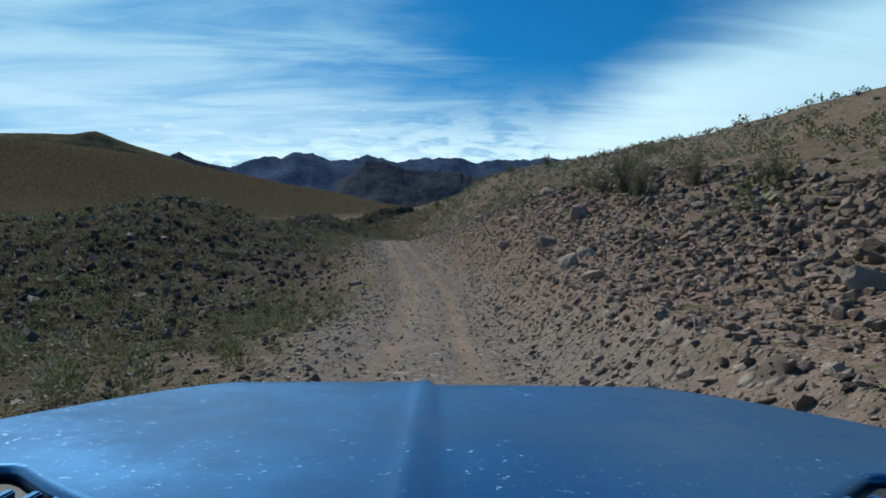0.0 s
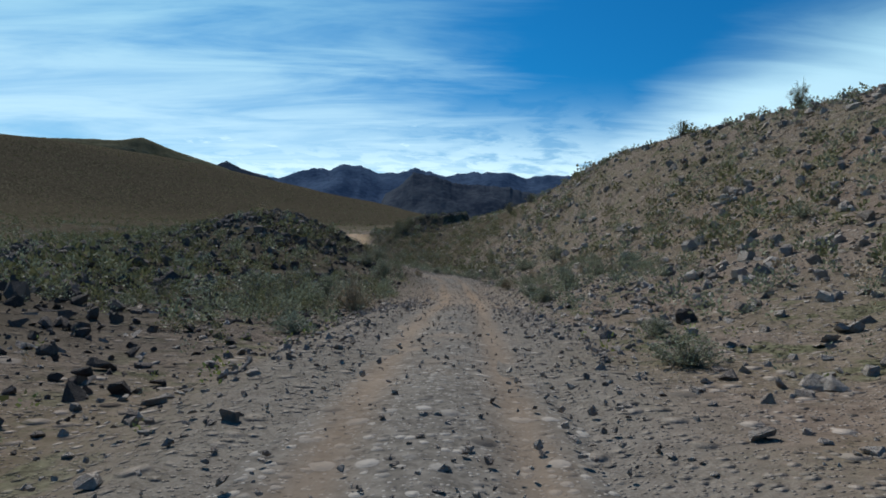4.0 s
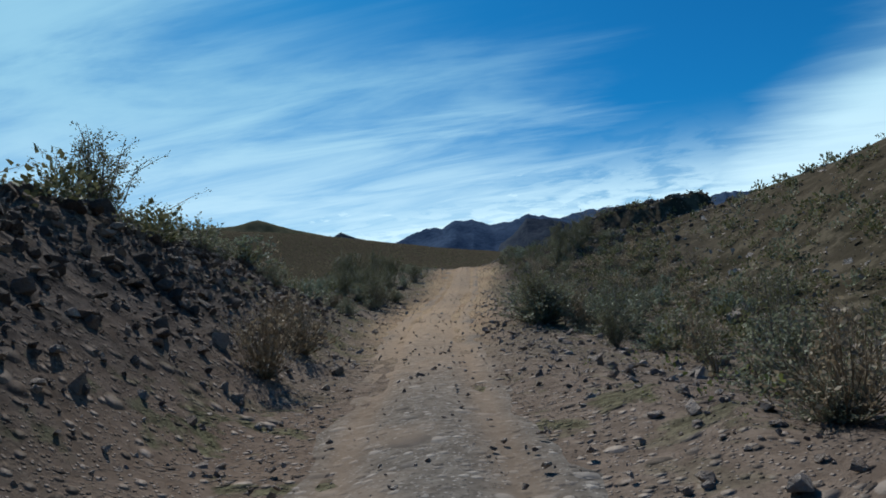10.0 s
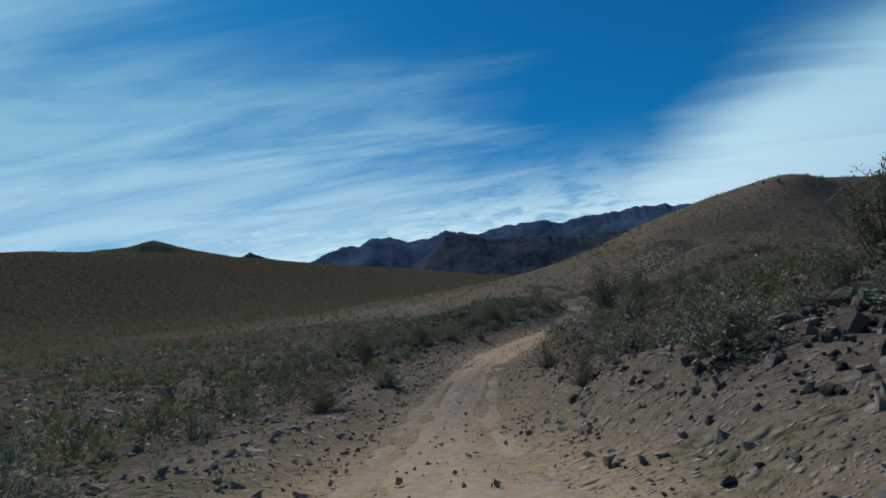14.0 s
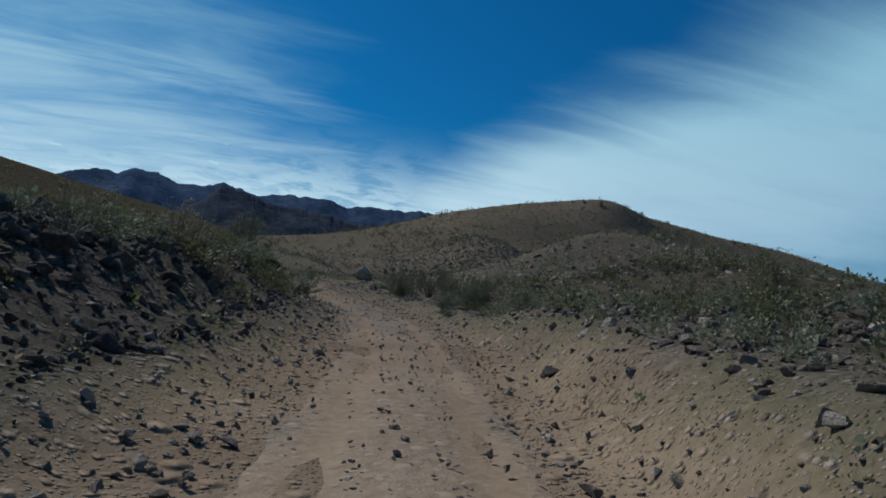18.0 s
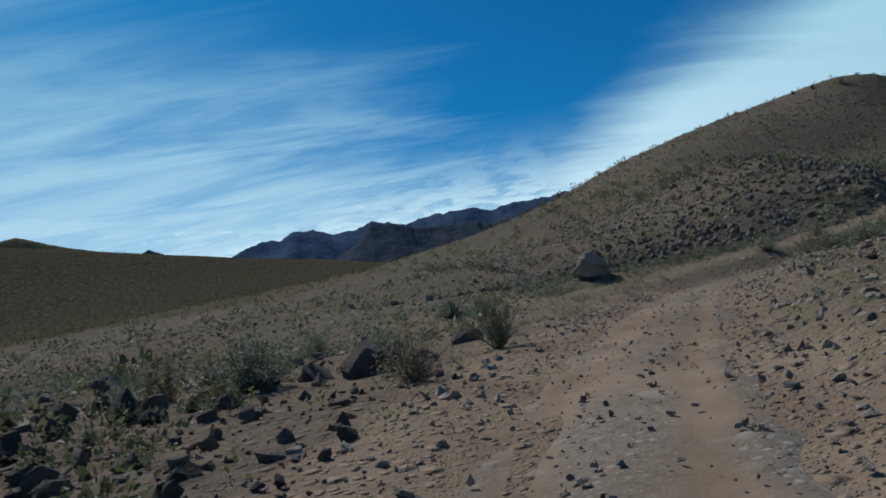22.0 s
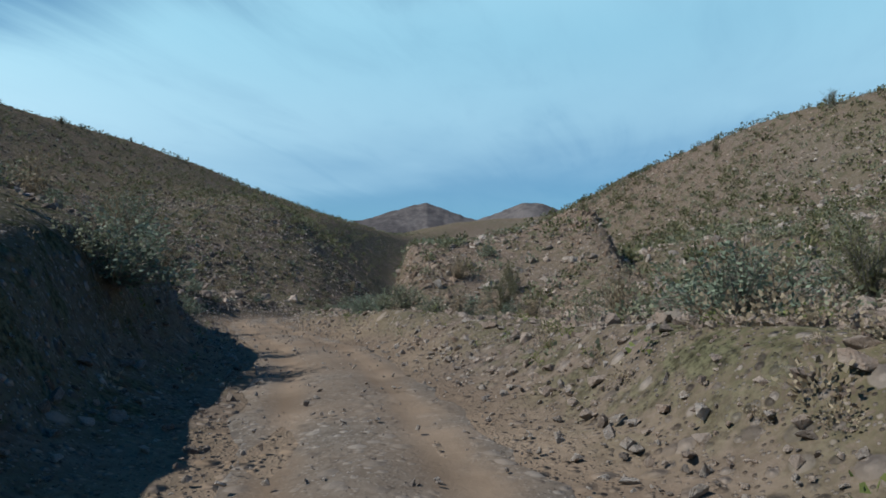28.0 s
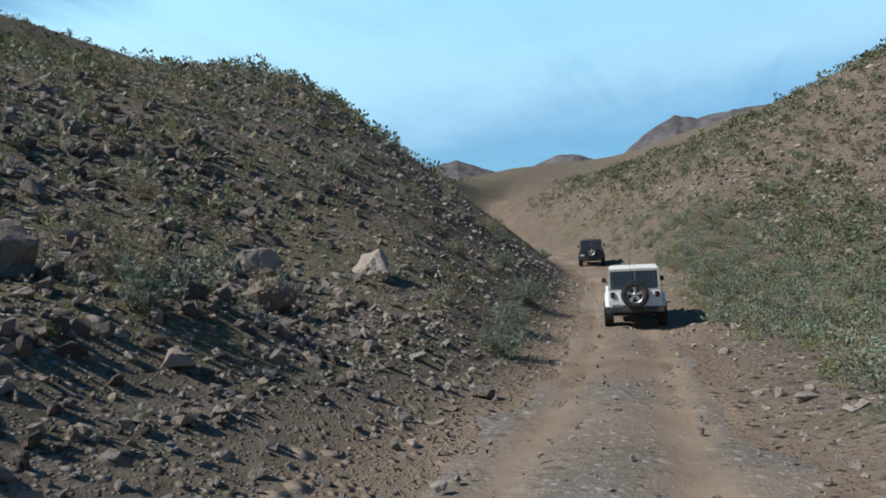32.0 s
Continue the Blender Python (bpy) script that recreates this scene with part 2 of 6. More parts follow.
def ground_look(n, s):
    p = here(n)
    broad, patch, grain, fine = n.noise(p, 0.03, 3), n.noise(p, 0.35, 5), n.noise(p, 4.5, 6, 0.7), n.noise(p, 40, 3, 0.7)
    soil = n.mix(n.ramp(grain, 0.3, 0.7), (0.105, 0.082, 0.064), (0.235, 0.186, 0.146))
    soil = n.mix(n.ramp(broad, 0.42, 0.62, 0.0, 0.6), soil, (0.165, 0.115, 0.082))
    red = n.mix(n.ramp(grain, 0.3, 0.7), (0.130, 0.092, 0.068), (0.265, 0.188, 0.140))
    soil = n.mix(n.math("MULTIPLY", attribute(n, "red"), n.ramp(patch, 0.3, 0.6, 0.4, 0.95)), soil, red)
    green = n.math("MULTIPLY", n.ramp(patch, 0.36, 0.56), n.ramp(n.noise(p, 14, 4, 0.7), 0.3, 0.58))
    soil = n.mix(n.math("MULTIPLY", green, n.math("MULTIPLY", attribute(n, "grass"), 0.75)), soil, (0.108, 0.104, 0.050))
    low = n.math("MULTIPLY", n.ramp(n.noise(p, 1.15, 5, 0.62, 0.4), 0.52, 0.60), n.ramp(n.noise(p, 0.13, 4, 0.6), 0.40, 0.58, 0.15, 0.85))
    plain = n.math("SUBTRACT", 1.0, n.math("MAXIMUM", n.math("MAXIMUM", attribute(n, "sand"), attribute(n, "dirt")), attribute(n, "gravel")), clamp=True)
    low = n.math("MULTIPLY", low, plain)
    colour, relief = stony(n, p, soil, 0.6, (0.058, 0.048, 0.041), (0.37, 0.312, 0.262))
    brush = n.mix(n.ramp(n.noise(p, 9, 4, 0.7), 0.35, 0.65), (0.036, 0.037, 0.019), (0.155, 0.150, 0.085))
    colour = n.mix(low, colour, brush)
    # tone of dark varnished rock; on the bluff it doubles as painted shade
    varnish_shade = n.mix(n.ramp(n.noise(p, 2.2, 6, 0.7), 0.35, 0.65), (0.036, 0.032, 0.030), (0.125, 0.104, 0.090))
    colour = n.mix(n.math("MULTIPLY", attribute(n, "varnish_shade"), n.ramp(n.noise(p, 0.6, 5, 0.6), 0.34, 0.52, 0.5, 0.98)), colour, varnish_shade)
    sand = n.mix(n.ramp(patch, 0.3, 0.7), (0.32, 0.222, 0.138), (0.44, 0.318, 0.20))
    colour = n.mix(n.math("MULTIPLY", attribute(n, "sand"), n.ramp(grain, 0.25, 0.6, 0.5, 1.0)), colour, sand)
    bed = n.mix(n.ramp(n.noise(p, 6, 6, 0.7), 0.3, 0.7), (0.105, 0.092, 0.078), (0.215, 0.190, 0.160))
    bed = n.mix(n.ramp(fine, 0.4, 0.7, 0.0, 0.6), bed, (0.30, 0.27, 0.235))
    colour = n.mix(n.math("MULTIPLY", attribute(n, "gravel"), 0.8), colour, bed)
    loam = n.mix(n.ramp(patch, 0.3, 0.7), (0.19, 0.138, 0.096), (0.285, 0.212, 0.150))
    colour = n.mix(n.math("MULTIPLY", attribute(n, "dirt"), n.ramp(grain, 0.2, 0.6, 0.4, 0.9)), colour, loam)
    scrub = n.mix(n.ramp(n.noise(p, 0.6, 5, 0.75), 0.44, 0.6), (0.034, 0.030, 0.019), (0.118, 0.098, 0.066))
    scrub = n.mix(n.ramp(n.noise(p, 0.07, 5, 0.7), 0.4, 0.6, 0.0, 0.55), scrub, (0.068, 0.054, 0.038))
    colour = n.mix(attribute(n, "scrub"), colour, scrub)
    n.link(colour, s.inputs["Base Color"])
    s.inputs["Roughness"].default_value = 0.95
    s.inputs["Specular IOR Level"].default_value = 0.0
    bumped(n, s, n.math("MULTIPLY", n.ramp(attribute(n, "scrub"), 0.2, 1.0, 1.0, 0.12), n.math("ADD", relief, n.math("MULTIPLY_ADD", grain, 0.35, n.math("MULTIPLY", fine, 0.08)))), 1.0, 0.11)


def road_look(n, s):
    p = here(n)
    patch, grain, fine = n.noise(p, 0.5, 4), n.noise(p, 6, 6, 0.7), n.noise(p, 45, 3, 0.7)
    gravel = n.mix(n.ramp(grain, 0.3, 0.7), (0.105, 0.092, 0.078), (0.215, 0.190, 0.160))
    gravel, relief = stony(n, p, gravel, 0.75, (0.075, 0.068, 0.062), (0.36, 0.325, 0.285))
    dirt = n.mix(n.ramp(patch, 0.3, 0.7), (0.19, 0.138, 0.096), (0.285, 0.212, 0.150))
    sand = n.mix(n.ramp(grain, 0.3, 0.7), (0.32, 0.226, 0.148), (0.44, 0.325, 0.218))
    dusty = n.math("MAXIMUM", attribute(n, "dirt"), n.ramp(patch, 0.5, 0.7, 0.0, 0.5))
    bare = n.math("SUBTRACT", 1.0, n.math("MULTIPLY", n.math("MAXIMUM", dusty, attribute(n, "sand")), 0.85))
    colour = n.mix(dusty, gravel, dirt)
    colour = n.mix(attribute(n, "sand"), colour, sand)
    colour = n.mix(n.ramp(fine, 0.58, 0.8, 0.0, 0.4), colour, (0.12, 0.10, 0.085))
    n.link(colour, s.inputs["Base Color"])
    s.inputs["Roughness"].default_value = 0.95
    s.inputs["Specular IOR Level"].default_value = 0.0
    bumped(n, s, n.math("ADD", n.math("MULTIPLY", relief, bare), n.math("MULTIPLY_ADD", grain, 0.3, n.math("MULTIPLY", fine, 0.08))), 0.9, 0.05)


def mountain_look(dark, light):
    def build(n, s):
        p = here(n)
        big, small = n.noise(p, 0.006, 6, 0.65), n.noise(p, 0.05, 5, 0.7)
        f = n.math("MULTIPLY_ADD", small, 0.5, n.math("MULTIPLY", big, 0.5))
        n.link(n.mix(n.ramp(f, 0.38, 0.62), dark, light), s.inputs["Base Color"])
        s.inputs["Roughness"].default_value = 1.0
        s.inputs["Specular IOR Level"].default_value = 0.0
        bumped(n, s, f, 0.6, 12.0)
    return build


GROUND = material("stony_ground", ground_look)
TRACK = material("dirt_track", road_look)
# both basalts: distance haze is painted into the base colour as a blue tint
BASALT_HAZE = material("far_basalt_haze", mountain_look((0.030, 0.050, 0.090), (0.070, 0.100, 0.155)))
BASALT_NEAR_HAZE = material("dark_basalt_haze", mountain_look((0.028, 0.036, 0.052), (0.070, 0.078, 0.092)))
GRASSY = material("grassy_peak", mountain_look((0.060, 0.058, 0.036), (0.125, 0.112, 0.072)))
UMBER = material("umber_hills", mountain_look((0.082, 0.074, 0.074), (0.170, 0.150, 0.142)))


# ---- the lie of the land ----
def spline(points, steps):
    q = np.array(points, float)
    q = np.vstack([2 * q[0] - q[1], q, 2 * q[-1] - q[-2]])
    out = []
    for k in range(1, len(q) - 2):
        a, b, c, d = q[k - 1:k + 3]
        for t in np.arange(steps) / steps:
            out.append(0.5 * (2 * b + (c - a) * t + (2 * a - 5 * b + 4 * c - d) * t * t + (3 * b - a - 3 * c + d) * t ** 3))
    out.append(q[-2])
    return np.array(out)


def rise(x, y):
    """Step up to the sandy plain, with the crest that the track climbs over."""
    t = np.clip((np.asarray(y, float) - 160) / 32, 0, 1)
    return 1.6 * t * t * (3 - 2 * t) + 1.35 * np.exp(-((y - 190) / 12) ** 2 - ((x + 29) / 17) ** 2)


ROAD = spline([(x, y, z) for (x, y), z in zip(ROAD_PLAN, ROAD_LEVEL)], 10)
ROAD[:, 2] += rise(ROAD[:, 0], ROAD[:, 1])
ROAD_S = np.r_[0, np.cumsum(np.linalg.norm(np.diff(ROAD[:, :2], axis=0), axis=1))]


def beside(x, y):
    """Distance to the road, the side (1 right, -1 left), the road's level and the way along it."""
    shape = np.shape(x)
    q = np.stack([np.ravel(x), np.ravel(y)], 1)
    dist, side, level, way = (np.empty(len(q)) for _ in range(4))
    a, ab = ROAD[:-1, :2], np.diff(ROAD[:, :2], axis=0)
    size = (ab ** 2).sum(1)
    mid = a + ab / 2
    for k in range(0, len(q), 4000):
        s = q[k:k + 4000]
        i = ((s[:, None] - mid[None]) ** 2).sum(2).argmin(1)
        best = np.full(len(s), 1e9)
        for j in (i - 1, i, i + 1):
            j = np.clip(j, 0, len(a) - 1)
            t = np.clip(((s - a[j]) * ab[j]).sum(1) / size[j], 0, 1)
            off = s - a[j] - ab[j] * t[:, None]
            d = np.hypot(*off.T)
            ok = d < best
            best = np.where(ok, d, best)
            turn = off[:, 0] * ab[j][:, 1] - off[:, 1] * ab[j][:, 0]
            side[k:k + 4000] = np.where(ok, np.sign(turn), side[k:k + 4000])
            level[k:k + 4000] = np.where(ok, ROAD[j, 2] * (1 - t) + ROAD[j + 1, 2] * t, level[k:k + 4000])
            way[k:k + 4000] = np.where(ok, ROAD_S[j] * (1 - t) + ROAD_S[j + 1] * t, way[k:k + 4000])
        dist[k:k + 4000] = best
    return [v.reshape(shape) for v in (dist, side, level, way)]


GRID_RNG = np.random.default_rng(5)
LATTICE = GRID_RNG.random((256, 256))


def value_noise(x, y, scale, octaves=4, rough=0.5):
    out, amp, total = np.zeros(np.shape(x)), 1.0, 0.0
    for k in range(octaves):
        u, v = np.asarray(x) * scale + 17.3 * k, np.asarray(y) * scale + 9.7 * k
        i, j = np.floor(u).astype(int), np.floor(v).astype(int)
        f, g = u - i, v - j
        f, g = f * f * (3 - 2 * f), g * g * (3 - 2 * g)
        a, b, c, d = (LATTICE[(i + di) & 255, (j + dj) & 255] for di, dj in ((0, 0), (1, 0), (0, 1), (1, 1)))
        out += amp * ((a * (1 - f) + b * f) * (1 - g) + (c * (1 - f) + d * f) * g - 0.5)
        total += amp
        amp *= rough
        scale *= 2.03
    return out / total * 2


def step(v, lo, hi):
    t = np.clip((v - lo) / (hi - lo), 0, 1)
    return t * t * (3 - 2 * t)


# steepest slope beside the road: side, from, to (metres along it), slope
SLOPES = [(1, 60, 150, 0.82), (1, 10, 66, 0.82), (-1, 132, 152, 0.66), (-1, 152, 172, 0.95), (-1, 178, 206, 0.22), (-1, 345, 440, 0.5), (-1, 440, 478, 0.56), (-1, 484, 700, 0.85), (1, 345, 440, 0.62)]
# low cut banks and hollows: side, from, to, height, metres from the middle of the road, width of the face
BANKS = [(1, 8, 66, 0.35, 2.4, 0.5), (-1, 149, 166, 1.5, 3.2, 3.0), (-1, 396, 424, 1.35, 3.2, 0.7), (-1, 424, 441, 1.65, 3.0, 0.9), (1, 200, 236, 0.45, 2.6, 1.6), (1, 186, 207, -0.9, 4.2, 3.0), (1, 236, 252, 1.3, 2.6, 1.2), (-1, 181, 206, 0.2, 2.6, 1.4),
         (-1, 250, 276, 0.35, 2.4, 1.0), (-1, 276, 318, 1.1, 3.1, 2.6), (1, 254, 292, 0.5, 2.3, 0.7), (-1, 364, 384, 0.35, 2.8, 1.0), (1, 396, 434, 0.4, 2.6, 1.0), (-1, 449, 470, 0.8, 3.1, 2.2), (1, 347, 369, -1.4, 3.0, 2.4), (1, 336, 347, -0.6, 3.0, 2.4), (1, 438, 462, -0.6, 2.6, 1.0)]


def lie(x, y, near, hills):
    """The smooth lie of the land, with the road cut into it."""
    d, side, level, way = near
    h = rise(x, y)
    for cx, cy, top, sx, sy, turn in hills:
        c, s = math.cos(radians(turn)), math.sin(radians(turn))
        u, v = ((x - cx) * c + (y - cy) * s) / sx, (-(x - cx) * s + (y - cy) * c) / sy
        h = h + top * np.exp(1 - np.sqrt(1 + 1.6 * (u * u + v * v)))
    steep = np.full(np.shape(x), 0.6)
    for flank, s0, s1, slope in SLOPES:
        steep = np.where(side == flank, steep + (slope - 0.6) * step(way, s0 - 6, s0 + 6) * step(s1 - way, -6, 6), steep)
    cut = np.zeros(np.shape(x))
    for flank, s0, s1, high, start, face in BANKS:
        cut = np.where(side == flank, cut + high * step(way, s0 - 3, s0 + 3) * step(s1 - way, -3, 3) * step(d + 0.5 * value_noise(x, y, 0.35, 3), start, start + face), cut)
    e = np.maximum(d - 2.2, 0)
    return level + cut * step(26 - d, 0, 14) + np.clip(h - level, -0.5 * e, steep * e)


# side track that climbs along the flank of the conical hill
SPUR = spline([(-16, 330, 2.8), (-7, 335, 3.3), (6, 341.6, 4.35), (18, 347, 5.7), (30, 351, 6.9), (43, 357.5, 7.5), (56, 367, 7.4)], 6)
# steep-sided rock bluffs: x, y, two half widths, turn, height
BLUFFS = [(87.5, 357, 22, 7.5, 20, 5.0), (-13.5, 198, 6.5, 6, -10, 1.9)]


def on_spur(x, y):
    """Distance to the side track and its level."""
    best, level = np.full(np.shape(x), 1e9), np.zeros(np.shape(x))
    box = (x > -30) & (x < 75) & (y > 315) & (y < 385)
    px, py = x[box], y[box]
    b, l = best[box], level[box]
    for a, c in zip(SPUR[:-1], SPUR[1:]):
        ab = c - a
        t = np.clip(((px - a[0]) * ab[0] + (py - a[1]) * ab[1]) / (ab[0] ** 2 + ab[1] ** 2), 0, 1)
        d = np.hypot(px - a[0] - t * ab[0], py - a[1] - t * ab[1])
        l = np.where(d < b, a[2] + t * ab[2], l)
        b = np.minimum(b, d)
    best[box], level[box] = b, l
    return best, level


def on_bluff(x, y, k):
    cx, cy, rx, ry, turn, high = BLUFFS[k]
    c, s = math.cos(radians(turn)), math.sin(radians(turn))
    rho = np.hypot(((x - cx) * c + (y - cy) * s) / rx, (-(x - cx) * s + (y - cy) * c) / ry)
    low = 0.06 + 0.94 * step(((x - cx) * c + (y - cy) * s) / rx, -0.75, 0.05) if rx > 20 else 1.0
    return low * step(1.04 + 0.14 * value_noise(x, y, 0.25, 4, 0.6) - rho, 0, 0.26 if rx > 20 else 0.15)


def land(x, y, near=None):
    """Height of the ground."""
    d, side, level, way = near if near is not None else beside(x, y)
    z = lie(x, y, (d, side, level, way), HILLS_SOUTH + HILLS_MIDDLE + HILLS_EAST)
    off, far = step(d, 1.9, 5), step(d, 8, 40)
    away, bench = on_spur(np.asarray(x, float), np.asarray(y, float))
    w = step(4.6 - away, 0, 3.2) * step(d, 2.2, 4.4)
    z = z * (1 - w) + bench * w
    for k in range(len(BLUFFS)):
        z = z + BLUFFS[k][5] * on_bluff(x, y, k)
    z = z + off * (0.30 * value_noise(x, y, 0.16, 4, 0.6) + far * 0.9 * value_noise(x, y, 0.045, 4))
    z = z + step(d, 60, 200) * 4 * value_noise(x, y, 0.012, 5)
    return z + off * 0.10 * value_noise(x, y, 0.9, 2)


def mesh_from(name, verts, faces, mat, smooth=True):
    """A mesh from arrays of places and of quads or triangles."""
    me = bpy.data.meshes.new(name)
    verts, faces = np.asarray(verts, np.float32), np.asarray(faces, np.int32)
    me.vertices.add(len(verts))
    me.vertices.foreach_set("co", verts.ravel())
    me.loops.add(faces.size)
    me.loops.foreach_set("vertex_index", faces.ravel())
    me.polygons.add(len(faces))
    me.polygons.foreach_set("loop_start", np.arange(0, faces.size, faces.shape[1], dtype=np.int32))
    me.polygons.foreach_set("use_smooth", np.full(len(faces), smooth))
    me.update(calc_edges=True)
    me.materials.append(mat)
    return me


def grid_faces(rows, cols):
    i = np.arange(rows * cols).reshape(rows, cols)
    return np.stack([i[:-1, :-1], i[:-1, 1:], i[1:, 1:], i[1:, :-1]], -1).reshape(-1, 4)


def paint(me, name, values):
    layer = me.attributes.new(name, "FLOAT", "POINT")
    layer.data.foreach_set("value", np.asarray(values, np.float32).ravel())


def widening(lo, hi, fine, reach):
    out, gap = [], fine
    v = 0.0
    while v < reach:
        gap *= 1.16
        v += gap
        out.append(v)
    return np.r_[lo - np.array(out[::-1]), np.arange(lo, hi, fine), hi + np.array(out)]


SHEET = []


def rest(x, y):
    """Height of the ground's sheet as it was built."""
    gx, gy, z = SHEET
    x, y = np.asarray(x, float), np.asarray(y, float)
    i, j = np.clip(np.searchsorted(gx, x) - 1, 0, len(gx) - 2), np.clip(np.searchsorted(gy, y) - 1, 0, len(gy) - 2)
    f, g = (x - gx[i]) / (gx[i + 1] - gx[i]), (y - gy[j]) / (gy[j + 1] - gy[j])
    return (z[j, i] * (1 - f) + z[j, i + 1] * f) * (1 - g) + (z[j + 1, i] * (1 - f) + z[j + 1, i + 1] * f) * g


def build_ground():
    gx, gy = widening(-62, 135, 0.62, 4200), widening(-10, 415, 0.62, 4200)
    x, y = np.meshgrid(gx, gy)
    near = beside(x, y)
    z = land(x, y, near)
    d, side, level, way = near
    z = z - 0.10 * step(2.0 - d, 0, 0.7)
    SHEET.extend([gx, gy, z])
    me = mesh_from("ground", np.stack([x, y, z], -1).reshape(-1, 3), grid_faces(len(gy), len(gx)), GROUND)
    wide = value_noise(x, y, 0.05, 3)
    paint(me, "sand", np.maximum(step(2.6 + 1.2 * wide - d, 0, 1.5) * step(way, 158, 178) * step(240 - way, 0, 30), 0.9 * step(2.5 + 0.9 * wide - d, 0, 1.2) * step(way, 240, 250) * step(300 - way, 0, 25)) * 0.95)
    left = side < 0
    bluff = on_bluff(x, y, 0)
    bank = step(13 - d, 0, 5) * (side > 0) * step(105 - way, 0, 40)
    valley = step(x, 60, 120) * step(y, 300, 360) * (0.2 + 0.4 * step(x, 140, 190))
    foot = 0.8 * step(d, 2, 5) * step(20 - d, 0, 8) * (side > 0) * step(way, 385, 400)
    slope = 0.7 * left * step(way, 425, 440) * step(d, 3, 6)
    paint(me, "red", np.maximum(np.maximum(np.maximum(bank, slope), valley), np.maximum(bluff, foot)))
    dark = np.zeros(x.shape)
    # dark varnished rock; the first patch also paints in the bluff face's shade
    for cx, cy, r in ((-18, 198, 15), (-30, 85, 16), (-25, 134, 15), (-22, 75, 18), (-16, 30, 12), (-29, 284, 11), (-35, 262, 16), (-8, 353, 14), (4, 352, 9), (-40, 110, 18), (-37, 235, 12), (-30, 300, 12), (20, 357, 10)):
        dark = np.maximum(dark, step(r - np.hypot(x - cx, y - cy), 0, 0.6 * r))
    dark = np.maximum(dark, 0.6 * step(d + wide, 2.8, 7) * step(way, 160, 185) * step(350 - way, 0, 25))
    dark = np.maximum(dark, 0.9 * step(d + wide, 2.6, 5) * step(way, 190, 200) * step(300 - way, 0, 12) * (side > 0))
    dark = np.maximum(dark, 0.65 * step(d + wide, 3.4, 8) * left * step(150 - way, 0, 15))
    paint(me, "varnish_shade", dark * step(d, 2.2, 3.8))
    scrub = np.where(left, np.maximum(np.maximum(step(d, 14, 40), 0.85 * step(d, 4, 9) * step(way, 165, 180) * step(240 - way, 0, 10)), 0.72 * step(d, 3, 9) * step(150 - way, 0, 20)) * step(348 - way, 0, 10), 0.9 * step(d, 5, 14) * step(way, 150, 175) * step(330 - way, 0, 15))
    scrub = np.maximum(scrub * np.clip(0.9 + 0.6 * value_noise(x, y, 0.09, 4), 0, 1), step(d, 70, 190) * step(150 - x, 0, 60))
    scrub = np.maximum(scrub, 0.12 * step(150 - np.hypot(x - 60, y - 450), 0, 60) * step(d, 10, 30))
    paint(me, "scrub", scrub)
    rim = d + 1.1 * value_noise(x, y, 0.25, 3)
    gravel = step(3.4 - rim, 0, 1.6)
    paint(me, "gravel", gravel * step(160 - way, 0, 12))
    path = step(3.4 - on_spur(x, y)[0], 0, 1.6)
    wide_open = np.where(left & (way > 312) & (way < 352), 17.0, 2.2)
    paint(me, "dirt", step(wide_open + 0.9 - rim, 0, 1.8) * np.where(d > 3.4, 0.45, 1.0) * np.maximum(step(way, 240, 250), 0.75 * step(way, 96, 106) * step(128 - way, 0, 10)) + 0.4 * path)
    lush = np.where(left, step(way, 425, 440), step(way, 330, 345) * step(450 - way, 0, 15)) * step(d, 1.8, 3.6) * step(75 - d, 0, 40)
    paint(me, "grass", np.maximum(np.clip(0.55 + 0.8 * wide, 0, 1), np.maximum(path, lush)) * (1 - bluff) * (1 - step(13 - d, 0, 5) * (side > 0) * step(90 - way, 0, 30)))
    return tagged(new("ground", me), "stony brown desert ground with gravel slopes and sparse green", "ground", kind="structure")


ground = build_ground()


